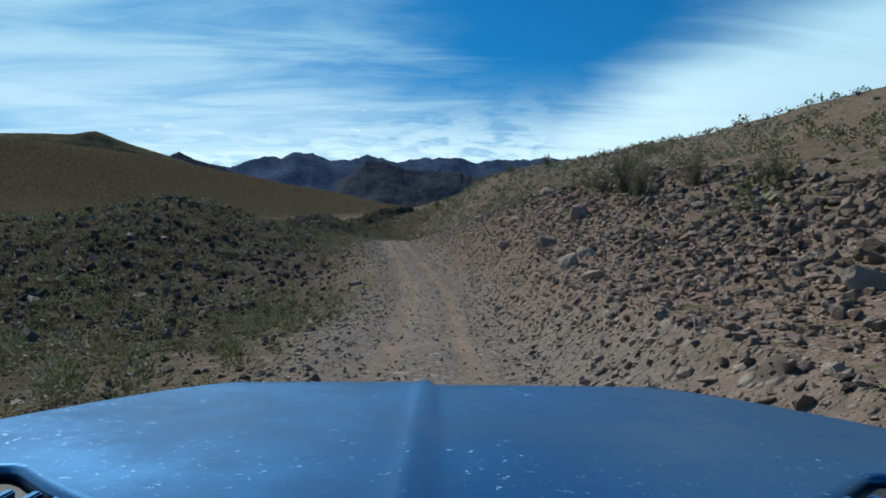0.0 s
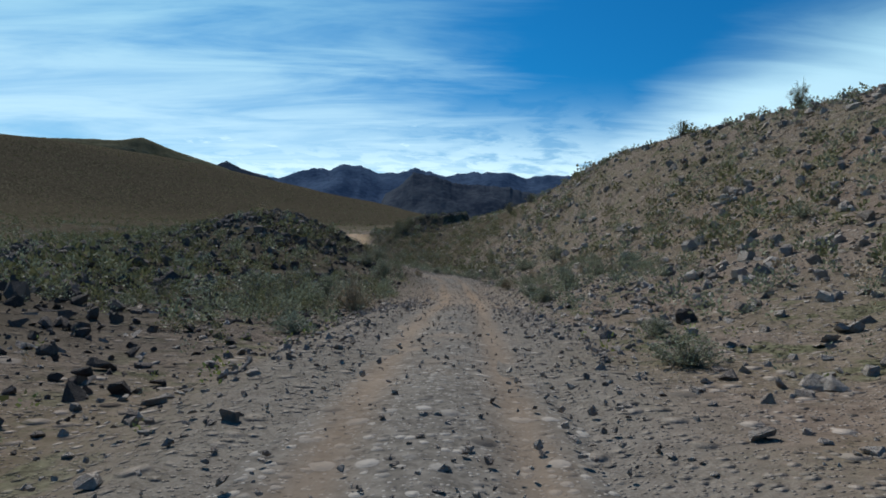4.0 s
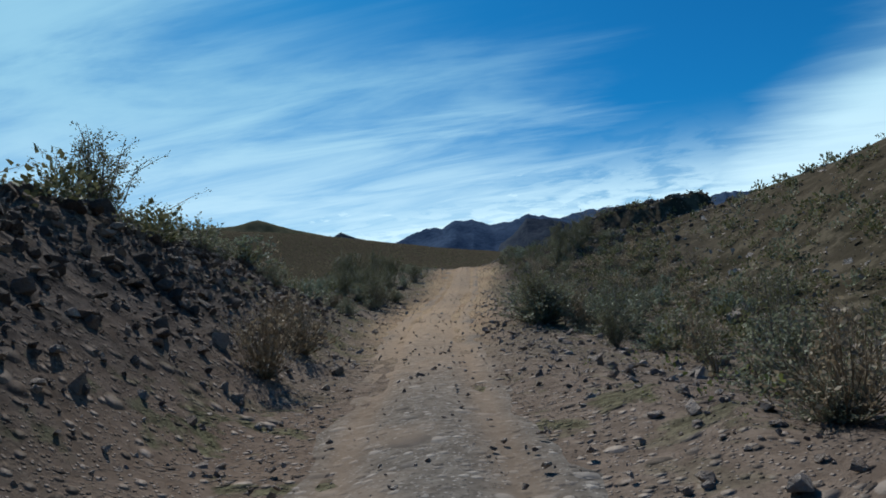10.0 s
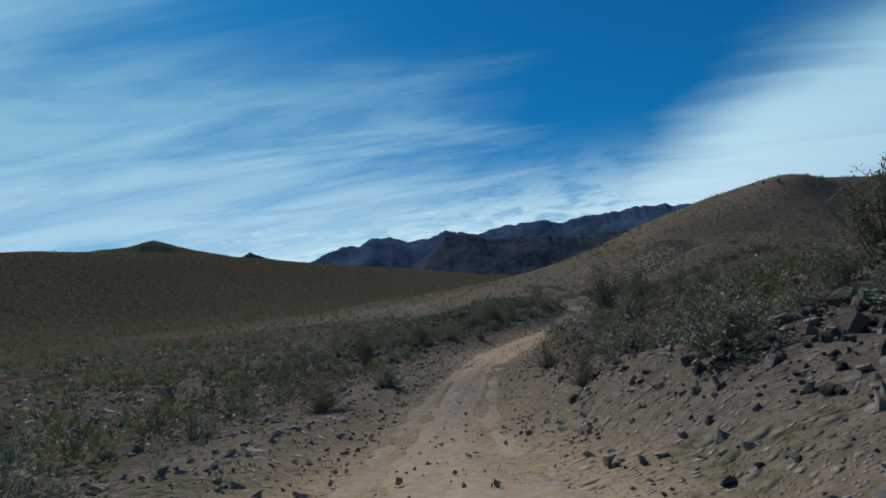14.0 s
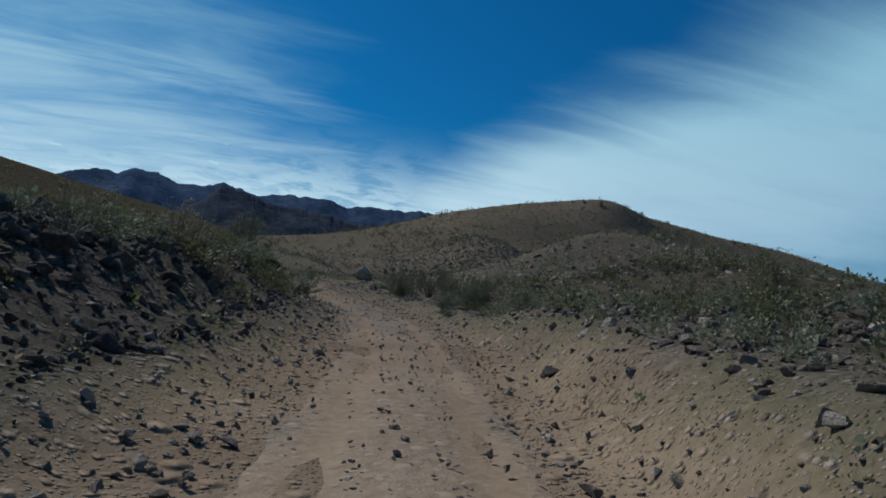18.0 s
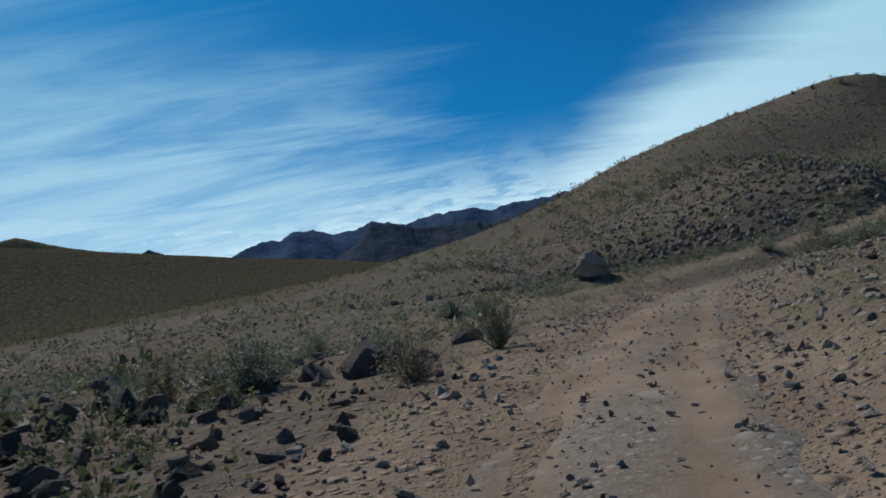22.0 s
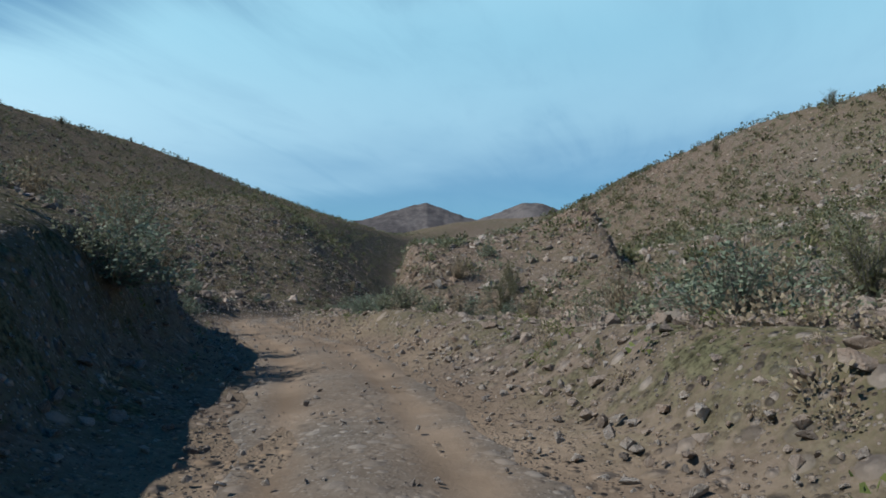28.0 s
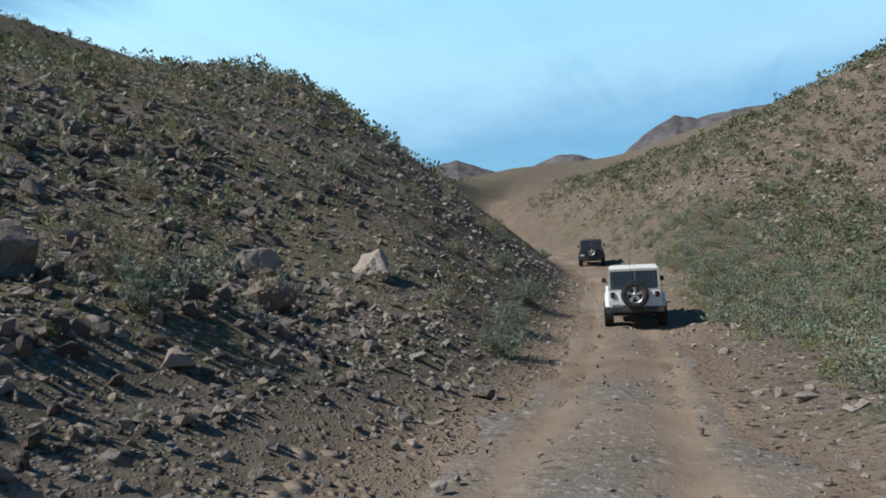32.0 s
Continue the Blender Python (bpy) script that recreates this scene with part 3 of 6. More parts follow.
def build_road():
    s = np.arange(6, ROAD_S[-1] - 1, 0.4)
    cx, cy, cz = (np.interp(s, ROAD_S, ROAD[:, k]) for k in range(3))
    tx, ty = np.gradient(cx), np.gradient(cy)
    size = np.hypot(tx, ty)
    nx, ny = ty / size, -tx / size
    o = np.linspace(-1, 1, 25)
    half = 1.75 + 0.3 * value_noise(s, s * 0, 0.15, 3)
    off = o[None] * half[:, None]
    x, y = cx[:, None] + nx[:, None] * off, cy[:, None] + ny[:, None] * off
    rut = np.exp(-((np.abs(off) - 0.78) / 0.24) ** 2)
    z = cz[:, None] - 0.04 - 0.05 * rut + 0.05 * value_noise(x, y, 0.7, 3) + 0.03 * np.exp(-(off / 0.35) ** 2)
    soft = step(s, 160, 176)[:, None] * step(250 - s, 0, 12)[:, None]
    z = z - soft * (0.03 * rut + 0.04 * np.exp(-((off - 0.2 - 0.2 * np.sin(s * 0.11)[:, None]) / 0.17) ** 2))
    edge = step(np.abs(o), 0.5, 1.0)[None] * (1 + 1.1 * value_noise(x, y, 1.1, 3))
    z = z - 0.12 * edge
    me = mesh_from("road", np.stack([x, y, z], -1).reshape(-1, 3), grid_faces(len(s), len(o)), TRACK)
    way = s[:, None] + 0 * off
    ragged = 1 - 0.75 * step(np.abs(o)[None] + 0.45 * value_noise(x, y, 0.8, 3), 0.55, 1.0)
    paint(me, "sand", ragged * np.clip(step(way, 156, 176) * step(240 - way, 0, 25) + 0.9 * step(way, 232, 246) * step(300 - way, 0, 30), 0, 1) * (0.75 + 0.25 * value_noise(x, y, 0.3, 3)))
    paint(me, "dirt", ragged * np.clip(0.65 * rut + (0.6 + 0.6 * value_noise(x, y, 0.4, 3)) * step(way, 232, 246) + 0.5 * step(way, 95, 110) * step(125 - way, 0, 10), 0, 1))
    return tagged(new("road", me), "rutted gravel and sand desert track", "road", kind="structure")


road = build_road()


# ---- far mountains ----
def mountain_range(name, label, mat, centre, radius, depth, profile, jag, seed, steps=520):
    """A ridge on an arc; profile: azimuth and height of the crest, in degrees as seen from the centre."""
    at, el = np.array(profile).T
    az = np.linspace(at[0], at[-1], steps)
    r = np.linspace(-1, 1, 46)
    crest = np.interp(az, at, el) + jag * value_noise(az, az * 0 + seed, 0.8, 5, 0.6)
    crest *= step(az, at[0], at[0] + 2) * step(at[-1] - az, 0, 2)
    dist = radius + depth * r
    a, d = np.radians(az)[:, None], dist[None]
    x, y = centre[0] + np.sin(a) * d, centre[1] + np.cos(a) * d
    base = np.interp(az, at, el) * step(az, at[0], at[0] + 2) * step(at[-1] - az, 0, 2)
    top, low = np.tan(np.radians(crest))[:, None] * radius, np.tan(np.radians(base))[:, None] * radius
    fall = np.clip(1 - np.abs(r), 0, 1)[None]
    gully = value_noise(x, y, 14.0 / radius, 5, 0.5)
    z = low * fall + (top - low) * fall ** 7 + low * 0.7 * gully * fall * (1 - fall) - 12
    me = mesh_from(name, np.stack([x, y, z], -1).reshape(-1, 3), grid_faces(steps, len(r)), mat)
    return tagged(new(name, me), label, "mountains", kind="structure")


RANGE_NORTH = [(-30, 4.8), (-22, 5.4), (-18.6, 5.8), (-17.7, 6.1), (-16, 6.7), (-14.2, 6.75), (-13, 7.2), (-11.5, 7.15), (-9.6, 6.6), (-6.7, 7.1), (-5, 7), (-2.9, 6.6), (-0.8, 6.95), (1.8, 7.15), (4.4, 6.7),
               (7.6, 6.9), (11.1, 7), (14.8, 6.4), (22, 6.3), (31.6, 6), (35.8, 5.3), (41.7, 4.8), (50, 4)]
RANGE_EAST = [(48, 3.5), (60, 4.5), (64.1, 5), (66.7, 5.8), (70.1, 6.6), (72.4, 5.7), (74.7, 4.9), (76.5, 5.5), (78.9, 6.4), (80.6, 6.3), (82.6, 5.5), (84.1, 5.8), (86.4, 7.6), (88.6, 8.9),
              (90.4, 8.3), (93.2, 8.8), (97, 8.6), (104, 8), (125, 5)]
mountain_range("mountain_range", "jagged dark mountain range on the horizon, tinted blue with painted haze", BASALT_HAZE, (-10, 150), 2900, 800, RANGE_NORTH, 0.5, 3.3)
mountain_range("mountain_range", "dark basalt ridge in front of the far range", BASALT_NEAR_HAZE, (-10, 150), 2300, 420,
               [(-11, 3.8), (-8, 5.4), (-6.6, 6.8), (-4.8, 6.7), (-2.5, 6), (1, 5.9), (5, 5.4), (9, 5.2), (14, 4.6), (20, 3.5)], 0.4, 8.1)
mountain_range("mountain_range", "dark rocky knob at the end of a grassy ridge", BASALT_NEAR_HAZE, (-10, 150), 1700, 240,
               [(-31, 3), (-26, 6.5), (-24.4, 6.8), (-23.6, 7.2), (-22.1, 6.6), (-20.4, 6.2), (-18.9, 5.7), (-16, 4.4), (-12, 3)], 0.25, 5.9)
mountain_range("mountain_range", "olive-brown grassy peak far behind the near hills", GRASSY, (-10, 150), 1228, 300,
               [(-70, 5.5), (-60, 6.5), (-50, 7.4), (-42, 8.0), (-36, 8.35), (-33, 8.6), (-31, 9.05), (-29.5, 8.55), (-27, 7.8), (-24, 6.9), (-20, 5.5), (-14, 3), (-8, 1)], 0.10, 2.2)
mountain_range("mountain_range", "brown bare mountains at the end of the valley", UMBER, (60, 360), 1400, 360, RANGE_EAST, 0.22, 1.7)

# ---- looks of rock and plants ----
def rock_look(dark, light, rusty):
    def build(n, s):
        p = own(n)
        pick = n.add("ShaderNodeNewGeometry").outputs["Random Per Island"]
        each = n.add("ShaderNodeObjectInfo").outputs["Random"]
        tone = n.math("FRACT", n.math("ADD", pick, each))
        grain, spots, pits = n.noise(p, 9, 6, 0.75), n.noise(p, 2.0, 5, 0.65), n.noise(here(n), 14, 6, 0.75)
        colour = n.mix(n.ramp(n.math("MULTIPLY_ADD", tone, 0.6, n.math("MULTIPLY", grain, 0.4)), 0.15, 0.85, smooth=False), dark, light)
        colour = n.mix(n.ramp(spots, 0.5, 0.75, 0.0, 0.6), colour, rusty)
        s.inputs["Roughness"].default_value = 0.95
        s.inputs["Specular IOR Level"].default_value = 0.08
        colour = n.mix(n.ramp(pits, 0.54, 0.74, 0.0, 0.35), colour, dark)
        colour = n.mix(n.ramp(pits, 0.32, 0.48, 0.5, 0.0), colour, light)
        n.link(colour, s.inputs["Base Color"])
        bumped(n, s, n.math("ADD", n.math("MULTIPLY", pits, 0.7), n.math("MULTIPLY_ADD", grain, 0.6, n.math("MULTIPLY", spots, 0.9))), 1.0, 0.10)
    return build


def leaf_look(dark, light, thin=0.25):
    def build(n, s):
        tone = n.math("FRACT", n.math("ADD", n.add("ShaderNodeNewGeometry").outputs["Random Per Island"], n.add("ShaderNodeObjectInfo").outputs["Random"]))
        n.link(n.mix(tone, dark, light), s.inputs["Base Color"])
        s.inputs["Roughness"].default_value = 0.65
        s.inputs["Specular IOR Level"].default_value = 0.25
        s.inputs["Subsurface Weight"].default_value = 0.0
        glow = n.add("ShaderNodeBsdfTranslucent")
        n.link(n.mix(tone, dark, light), glow.inputs[0])
        both = n.add("ShaderNodeMixShader")
        both.inputs[0].default_value = thin
        n.link(s.outputs[0], both.inputs[1]), n.link(glow.outputs[0], both.inputs[2])
        n.link(both.outputs[0], n.tree.nodes["Material Output"].inputs[0])
    return build


STONE = material("gravel_stone", rock_look((0.17, 0.140, 0.118), (0.50, 0.43, 0.365), (0.23, 0.16, 0.115)))
STONE_RED = material("reddish_stone", rock_look((0.22, 0.168, 0.132), (0.52, 0.420, 0.340), (0.27, 0.172, 0.118)))
STONE_TAN = material("tan_bluff_rock", rock_look((0.150, 0.105, 0.076), (0.40, 0.305, 0.228), (0.27, 0.165, 0.105)))
STONE_DARK = material("desert_varnish_rock", rock_look((0.048, 0.042, 0.039), (0.20, 0.165, 0.142), (0.14, 0.095, 0.07)))
STONE_PALE = material("pale_boulder", rock_look((0.24, 0.20, 0.16), (0.42, 0.36, 0.30), (0.30, 0.22, 0.16)))
STONE_MID = material("brown_varnished_rock", rock_look((0.085, 0.070, 0.060), (0.29, 0.235, 0.19), (0.19, 0.125, 0.09)))
LEAF_SAGE = material("sage_leaf", leaf_look((0.125, 0.135, 0.080), (0.31, 0.32, 0.205)))
LEAF_OLIVE = material("creosote_leaf", leaf_look((0.075, 0.080, 0.034), (0.22, 0.21, 0.105)))
LEAF_BLUE = material("brittlebush_leaf", leaf_look((0.115, 0.145, 0.095), (0.29, 0.335, 0.235)))
LEAF_DRY = material("dry_straw", leaf_look((0.17, 0.13, 0.08), (0.44, 0.36, 0.245)))
LEAF_GRASS = material("spring_grass", leaf_look((0.10, 0.125, 0.034), (0.26, 0.28, 0.09)))
BARK = material("grey_twig", leaf_look((0.12, 0.10, 0.08), (0.30, 0.265, 0.22), 0.0))

WILD = np.random.default_rng(11)


def at_road(way, off):
    """Place on the plan: metres along the road and to its right."""
    way = np.clip(way, 1.0, ROAD_S[-1] - 1.0)
    x, y = np.interp(way, ROAD_S, ROAD[:, 0]), np.interp(way, ROAD_S, ROAD[:, 1])
    e = 0.6
    tx = np.interp(way + e, ROAD_S, ROAD[:, 0]) - np.interp(way - e, ROAD_S, ROAD[:, 0])
    ty = np.interp(way + e, ROAD_S, ROAD[:, 1]) - np.interp(way - e, ROAD_S, ROAD[:, 1])
    size = np.hypot(tx, ty)
    return x + ty / size * off, y - tx / size * off


def stone_shape(points, flat, seed):
    """Corners and triangles of an angular stone about one metre across."""
    rng = np.random.default_rng(seed)
    v = rng.normal(size=(points, 3))
    v /= np.linalg.norm(v, axis=1, keepdims=True)
    v *= rng.uniform(0.80, 1.08, (points, 1)) * np.array([1.0, rng.uniform(0.6, 0.95), flat]) * 0.5
    bm = bmesh.new()
    for q in v:
        bm.verts.new(q)
    out = bmesh.ops.convex_hull(bm, input=bm.verts)
    bmesh.ops.delete(bm, geom=[g for g in out["geom_interior"] if isinstance(g, bmesh.types.BMVert)], context="VERTS")
    bmesh.ops.triangulate(bm, faces=bm.faces)
    bm.verts.index_update()
    verts, faces = np.array([q.co for q in bm.verts]), np.array([[q.index for q in f.verts] for f in bm.faces])
    bm.free()
    return verts, faces


CHIPS = [stone_shape(6, f, 150 + k) for k, f in enumerate((0.6, 0.75, 0.5, 0.9, 0.65, 0.55))]
PEBBLES = [stone_shape(10, f, 100 + k) for k, f in enumerate((0.55, 0.7, 0.45, 0.8, 0.6, 0.5))]
COBBLES = [stone_shape(15, f, 200 + k) for k, f in enumerate((0.6, 0.75, 0.5, 0.85, 0.65, 0.95))]


def turns(count, rng, lean):
    """Turn matrices, about the upright by any angle and leaning a little."""
    a, b, c = rng.uniform(0, 2 * np.pi, count), rng.normal(0, lean, count), rng.normal(0, lean, count)
    ca, sa, cb, sb, cc, sc = np.cos(a), np.sin(a), np.cos(b), np.sin(b), np.cos(c), np.sin(c)
    z, o = np.zeros(count), np.ones(count)
    spin = np.stack([ca, -sa, z, sa, ca, z, z, z, o], 1).reshape(-1, 3, 3)
    tip = np.stack([o, z, z, z, cb, -sb, z, sb, cb], 1).reshape(-1, 3, 3)
    roll = np.stack([cc, z, sc, z, o, z, -sc, z, cc], 1).reshape(-1, 3, 3)
    return roll @ tip @ spin


def strew(name, label, category, mat, shapes, x, y, z, size, sunk, rng, lean=0.35, smooth=False):
    """Many small pieces in one mesh."""
    pick = rng.integers(0, len(shapes), len(x))
    verts, faces, base = [], [], 0
    for k, (v, f) in enumerate(shapes):
        i = np.flatnonzero(pick == k)
        if not len(i):
            continue
        m = turns(len(i), rng, lean) * size[i][:, None, None]
        q = np.einsum("nij,vj->nvi", m, v) + np.stack([x[i], y[i], z[i] + size[i] * sunk], 1)[:, None]
        verts.append(q.reshape(-1, 3))
        faces.append((f[None] + base + (np.arange(len(i)) * len(v))[:, None, None]).reshape(-1, f.shape[1]))
        base += len(i) * len(v)
    me = mesh_from(name, np.vstack(verts), np.vstack(faces), mat, smooth)
    return tagged(new(name, me), label, category, kind="stuff")


def along(count, s0, s1, d0, d1, rng, sides=(1, -1), power=1.0):
    way = rng.uniform(s0, s1, count)
    off = (d0 + (d1 - d0) * rng.random(count) ** power) * rng.choice(sides, count)
    x, y = at_road(way, off)
    return x, y, way, off


def clear_of_road(x, y, least):
    return (beside(x, y)[0] > least) & (on_spur(np.asarray(x, float), np.asarray(y, float))[0] > 2.2)


# ---- gravel and loose stones ----
def spread_stones():
    rng = np.random.default_rng(21)
    # on the gravel of the track
    x, y, way, off = along(52000, 8, 500, 0.0, 2.6, rng)
    keep = rng.random(len(x)) < np.interp(way, [0, 100, 112, 150, 165, 185, 240, 262, 330, 345, 500], [1, 1, 0.6, 1, 0.5, 0.25, 0.25, 0.7, 0.9, 0.5, 0.5]) * np.where(np.abs(np.abs(off) - 0.8) < 0.3, 0.4, 1)
    x, y, way = x[keep], y[keep], way[keep]
    z = np.interp(way, ROAD_S, ROAD[:, 2]) - 0.02
    size = 0.035 + 0.10 * rng.random(len(x)) ** 3
    strew("track_gravel", "loose grey gravel stones on the track", "gravel", STONE, PEBBLES, x, y, z, size, 0.12, rng)
    # close verges and banks
    x, y, way, off = along(60000, 5, 500, 1.8, 16, rng, power=1.35)
    keep = clear_of_road(x, y, 1.9)
    x, y, way, off = x[keep], y[keep], way[keep], off[keep]
    red = (off > 0) & (way < 75)
    fewer = np.interp(way, [0, 165, 185, 240, 260, 500], [1, 1, 0.55, 0.55, 0.8, 1])
    for mask, name, label, mat, big in ((red, "bank_stones", "broken reddish stones on the cut bank", STONE_RED, 0.22), (~red & (rng.random(len(x)) < fewer), "slope_stones", "loose brown stones beside the track", STONE, 0.34)):
        near = np.abs(off) < 5
        for some, shapes, most in ((mask & near, PEBBLES, 0.20), (mask & ~near, CHIPS, big)):
            q = np.flatnonzero(some)
            strew(name, label, "stones", mat, shapes, x[q], y[q], rest(x[q], y[q]), 0.05 + most * rng.random(len(q)) ** 4, 0.06, rng)
    x, y, way, off = along(20000, 8, 80, 2.1, 10, rng, sides=(1,))
    strew("bank_stones", "broken reddish stones on the cut bank", "stones", STONE_RED, PEBBLES, x, y, rest(x, y), 0.045 + 0.22 * rng.random(len(x)) ** 5, 0.08, rng, 0.6)
    # hill slopes further off
    x, y, way, off = along(52000, -5, 515, 11, 75, rng, power=1.35)
    keep = clear_of_road(x, y, 8)
    x, y = x[keep], y[keep]
    keep = value_noise(x, y, 0.07, 3) + 0.5 * rng.random(len(x)) > 0.02
    x, y = x[keep], y[keep]
    strew("hillside_stones", "scattered stones on the hill slopes", "stones", STONE, CHIPS, x, y, rest(x, y), 0.14 + 0.7 * rng.random(len(x)) ** 5, 0.10, rng)
    # slopes that face the track close by: side, stretch, reach, number, stone
    for side, s0, s1, d0, d1, count, mat, label in ((1, 60, 150, 3, 32, 30000, STONE, "loose brown stones on the scree slope"), (-1, 425, 500, 3, 34, 20000, STONE, "broken brown stones on the steep slope"), (-1, 425, 500, 3, 34, 14000, STONE_RED, "reddish stones on the steep slope"),
                                                    (1, 395, 470, 3, 18, 12000, STONE_RED, "tan broken stones on the rocky bank"), (-1, 250, 330, 3, 16, 6000, STONE_DARK, "dark broken rocks beside the track"),
                                                    (-1, 15, 130, 3, 30, 16000, STONE_DARK, "dark broken rocks on the slope"), (1, 8, 74, 2.3, 14, 12000, STONE_RED, "broken reddish rocks on the cut bank"),
                                                    (-1, 335, 425, 7, 70, 26000, STONE, "brown stones on the flank of the hill"), (-1, 335, 405, 8, 45, 8000, STONE_DARK, "dark stones on the flank of the hill")) + ((1, 330, 400, 3, 40, 12000, STONE_RED, "tan stones on the grassy slope"), (1, 235, 330, 3, 40, 14000, STONE, "brown stones on the low slope"),
                                                    (1, 160, 235, 3, 22, 6000, STONE, "brown stones beside the sandy track"), (-1, 150, 240, 3, 22, 8000, STONE, "brown stones beside the sandy track"),
                                                    (1, 8, 500, 1.5, 3.4, 9000, STONE, "small stones along the verge"), (-1, 8, 500, 1.5, 3.4, 9000, STONE, "small stones along the verge"),
                                                    (-1, 134, 178, 3, 9, 9000, STONE_MID, "brown broken rocks on the high bank"), (-1, 362, 396, 2.4, 10, 6000, STONE, "brown stones on the embankment"), (1, 398, 440, 2.2, 12, 7000, STONE_RED, "tan stones on the grassy slope")):
        x, y, way, off = along(count, s0, s1, d0, d1, rng, sides=(side,))
        keep = clear_of_road(x, y, 2.6 if d0 > 2.5 else 2.0 if d0 > 2 else 1.4) & (value_noise(x, y, 0.11, 3) + 0.7 * rng.random(len(x)) > 0.1)
        x, y = x[keep], y[keep]
        away = beside(x, y)[0]
        for some, shapes in ((away < 7, PEBBLES), (away >= 7, CHIPS)):
            if some.any():
                px, py = x[some], y[some]
                strew("scree", label, "stones", mat, shapes, px, py, rest(px, py), 0.06 + (0.22 if d0 < 2.5 else 0.36) * rng.random(len(px)) ** 5 + 0.004 * away[some], 0.10, rng, 0.35)
    # rock that crops out of the steep bluff
    cx, cy, rx, ry, turn, high = BLUFFS[0]
    a, r = rng.uniform(0, 2 * np.pi, 9000), rng.uniform(0.55, 1.12, 9000)
    u, v = rx * r * np.cos(a), ry * r * np.sin(a)
    c, q = math.cos(radians(turn)), math.sin(radians(turn))
    x, y = cx + u * c - v * q, cy + u * q + v * c
    keep = clear_of_road(x, y, 3.4) & (value_noise(x, y, 0.3, 3) + 0.8 * rng.random(len(x)) > 0.2)
    x, y = x[keep], y[keep]
    strew("bluff_rock", "tan and rusty rocks cropping out of the bluff", "rocks", STONE_TAN, COBBLES, x, y, rest(x, y), 0.10 + 0.5 * rng.random(len(x)) ** 4, 0.0, rng, 0.8)
    # rubble of dark rock (bluff: also painted shade): plan place, spread, number, largest
    for cx, cy, rx, ry, count, big in ((-30, 85, 17, 30, 2600, 0.9), (-22, 40, 12, 20, 900, 0.7), (-29, 138, 8, 18, 1300, 0.8), (-36, 262, 9, 30, 1700, 0.9), (-33, 300, 10, 14, 700, 0.9), (-8, 352, 13, 9, 1500, 1.0),
                                      (12, 362, 16, 5, 800, 0.7), (-16.5, 199, 10, 10, 1500, 0.8)) + ((6, 255, 14, 14, 500, 0.7), (95, 388, 16, 8, 900, 0.6), (18, 351, 15, 3, 900, 0.8), (22, 374, 24, 14, 1600, 0.8), (36, 360, 12, 4, 500, 0.7), (-28, 258, 5, 10, 900, 0.45), (-27, 272, 4, 8, 500, 0.45), (-29, 286, 5, 16, 1500, 0.6), (-27.5, 142, 5, 9, 900, 0.6), (-20, 111, 7, 10, 900, 0.7)):
        x, y = rng.normal(cx, rx * 0.6, count), rng.normal(cy, ry * 0.6, count)
        keep = clear_of_road(x, y, 2.6)
        x, y = x[keep], y[keep]
        strew("rock_rubble", "brown weathered rocks lying in heaps on the slope" if cy > 340 else "dark varnished rocks lying in heaps on the slope", "rocks", STONE_MID if cy > 340 else STONE_DARK, COBBLES, x, y, rest(x, y), (0.14 + big * rng.random(len(x)) ** 3) * np.clip(beside(x, y)[0] / 9, 0.35, 1), 0.16, rng, 0.5)
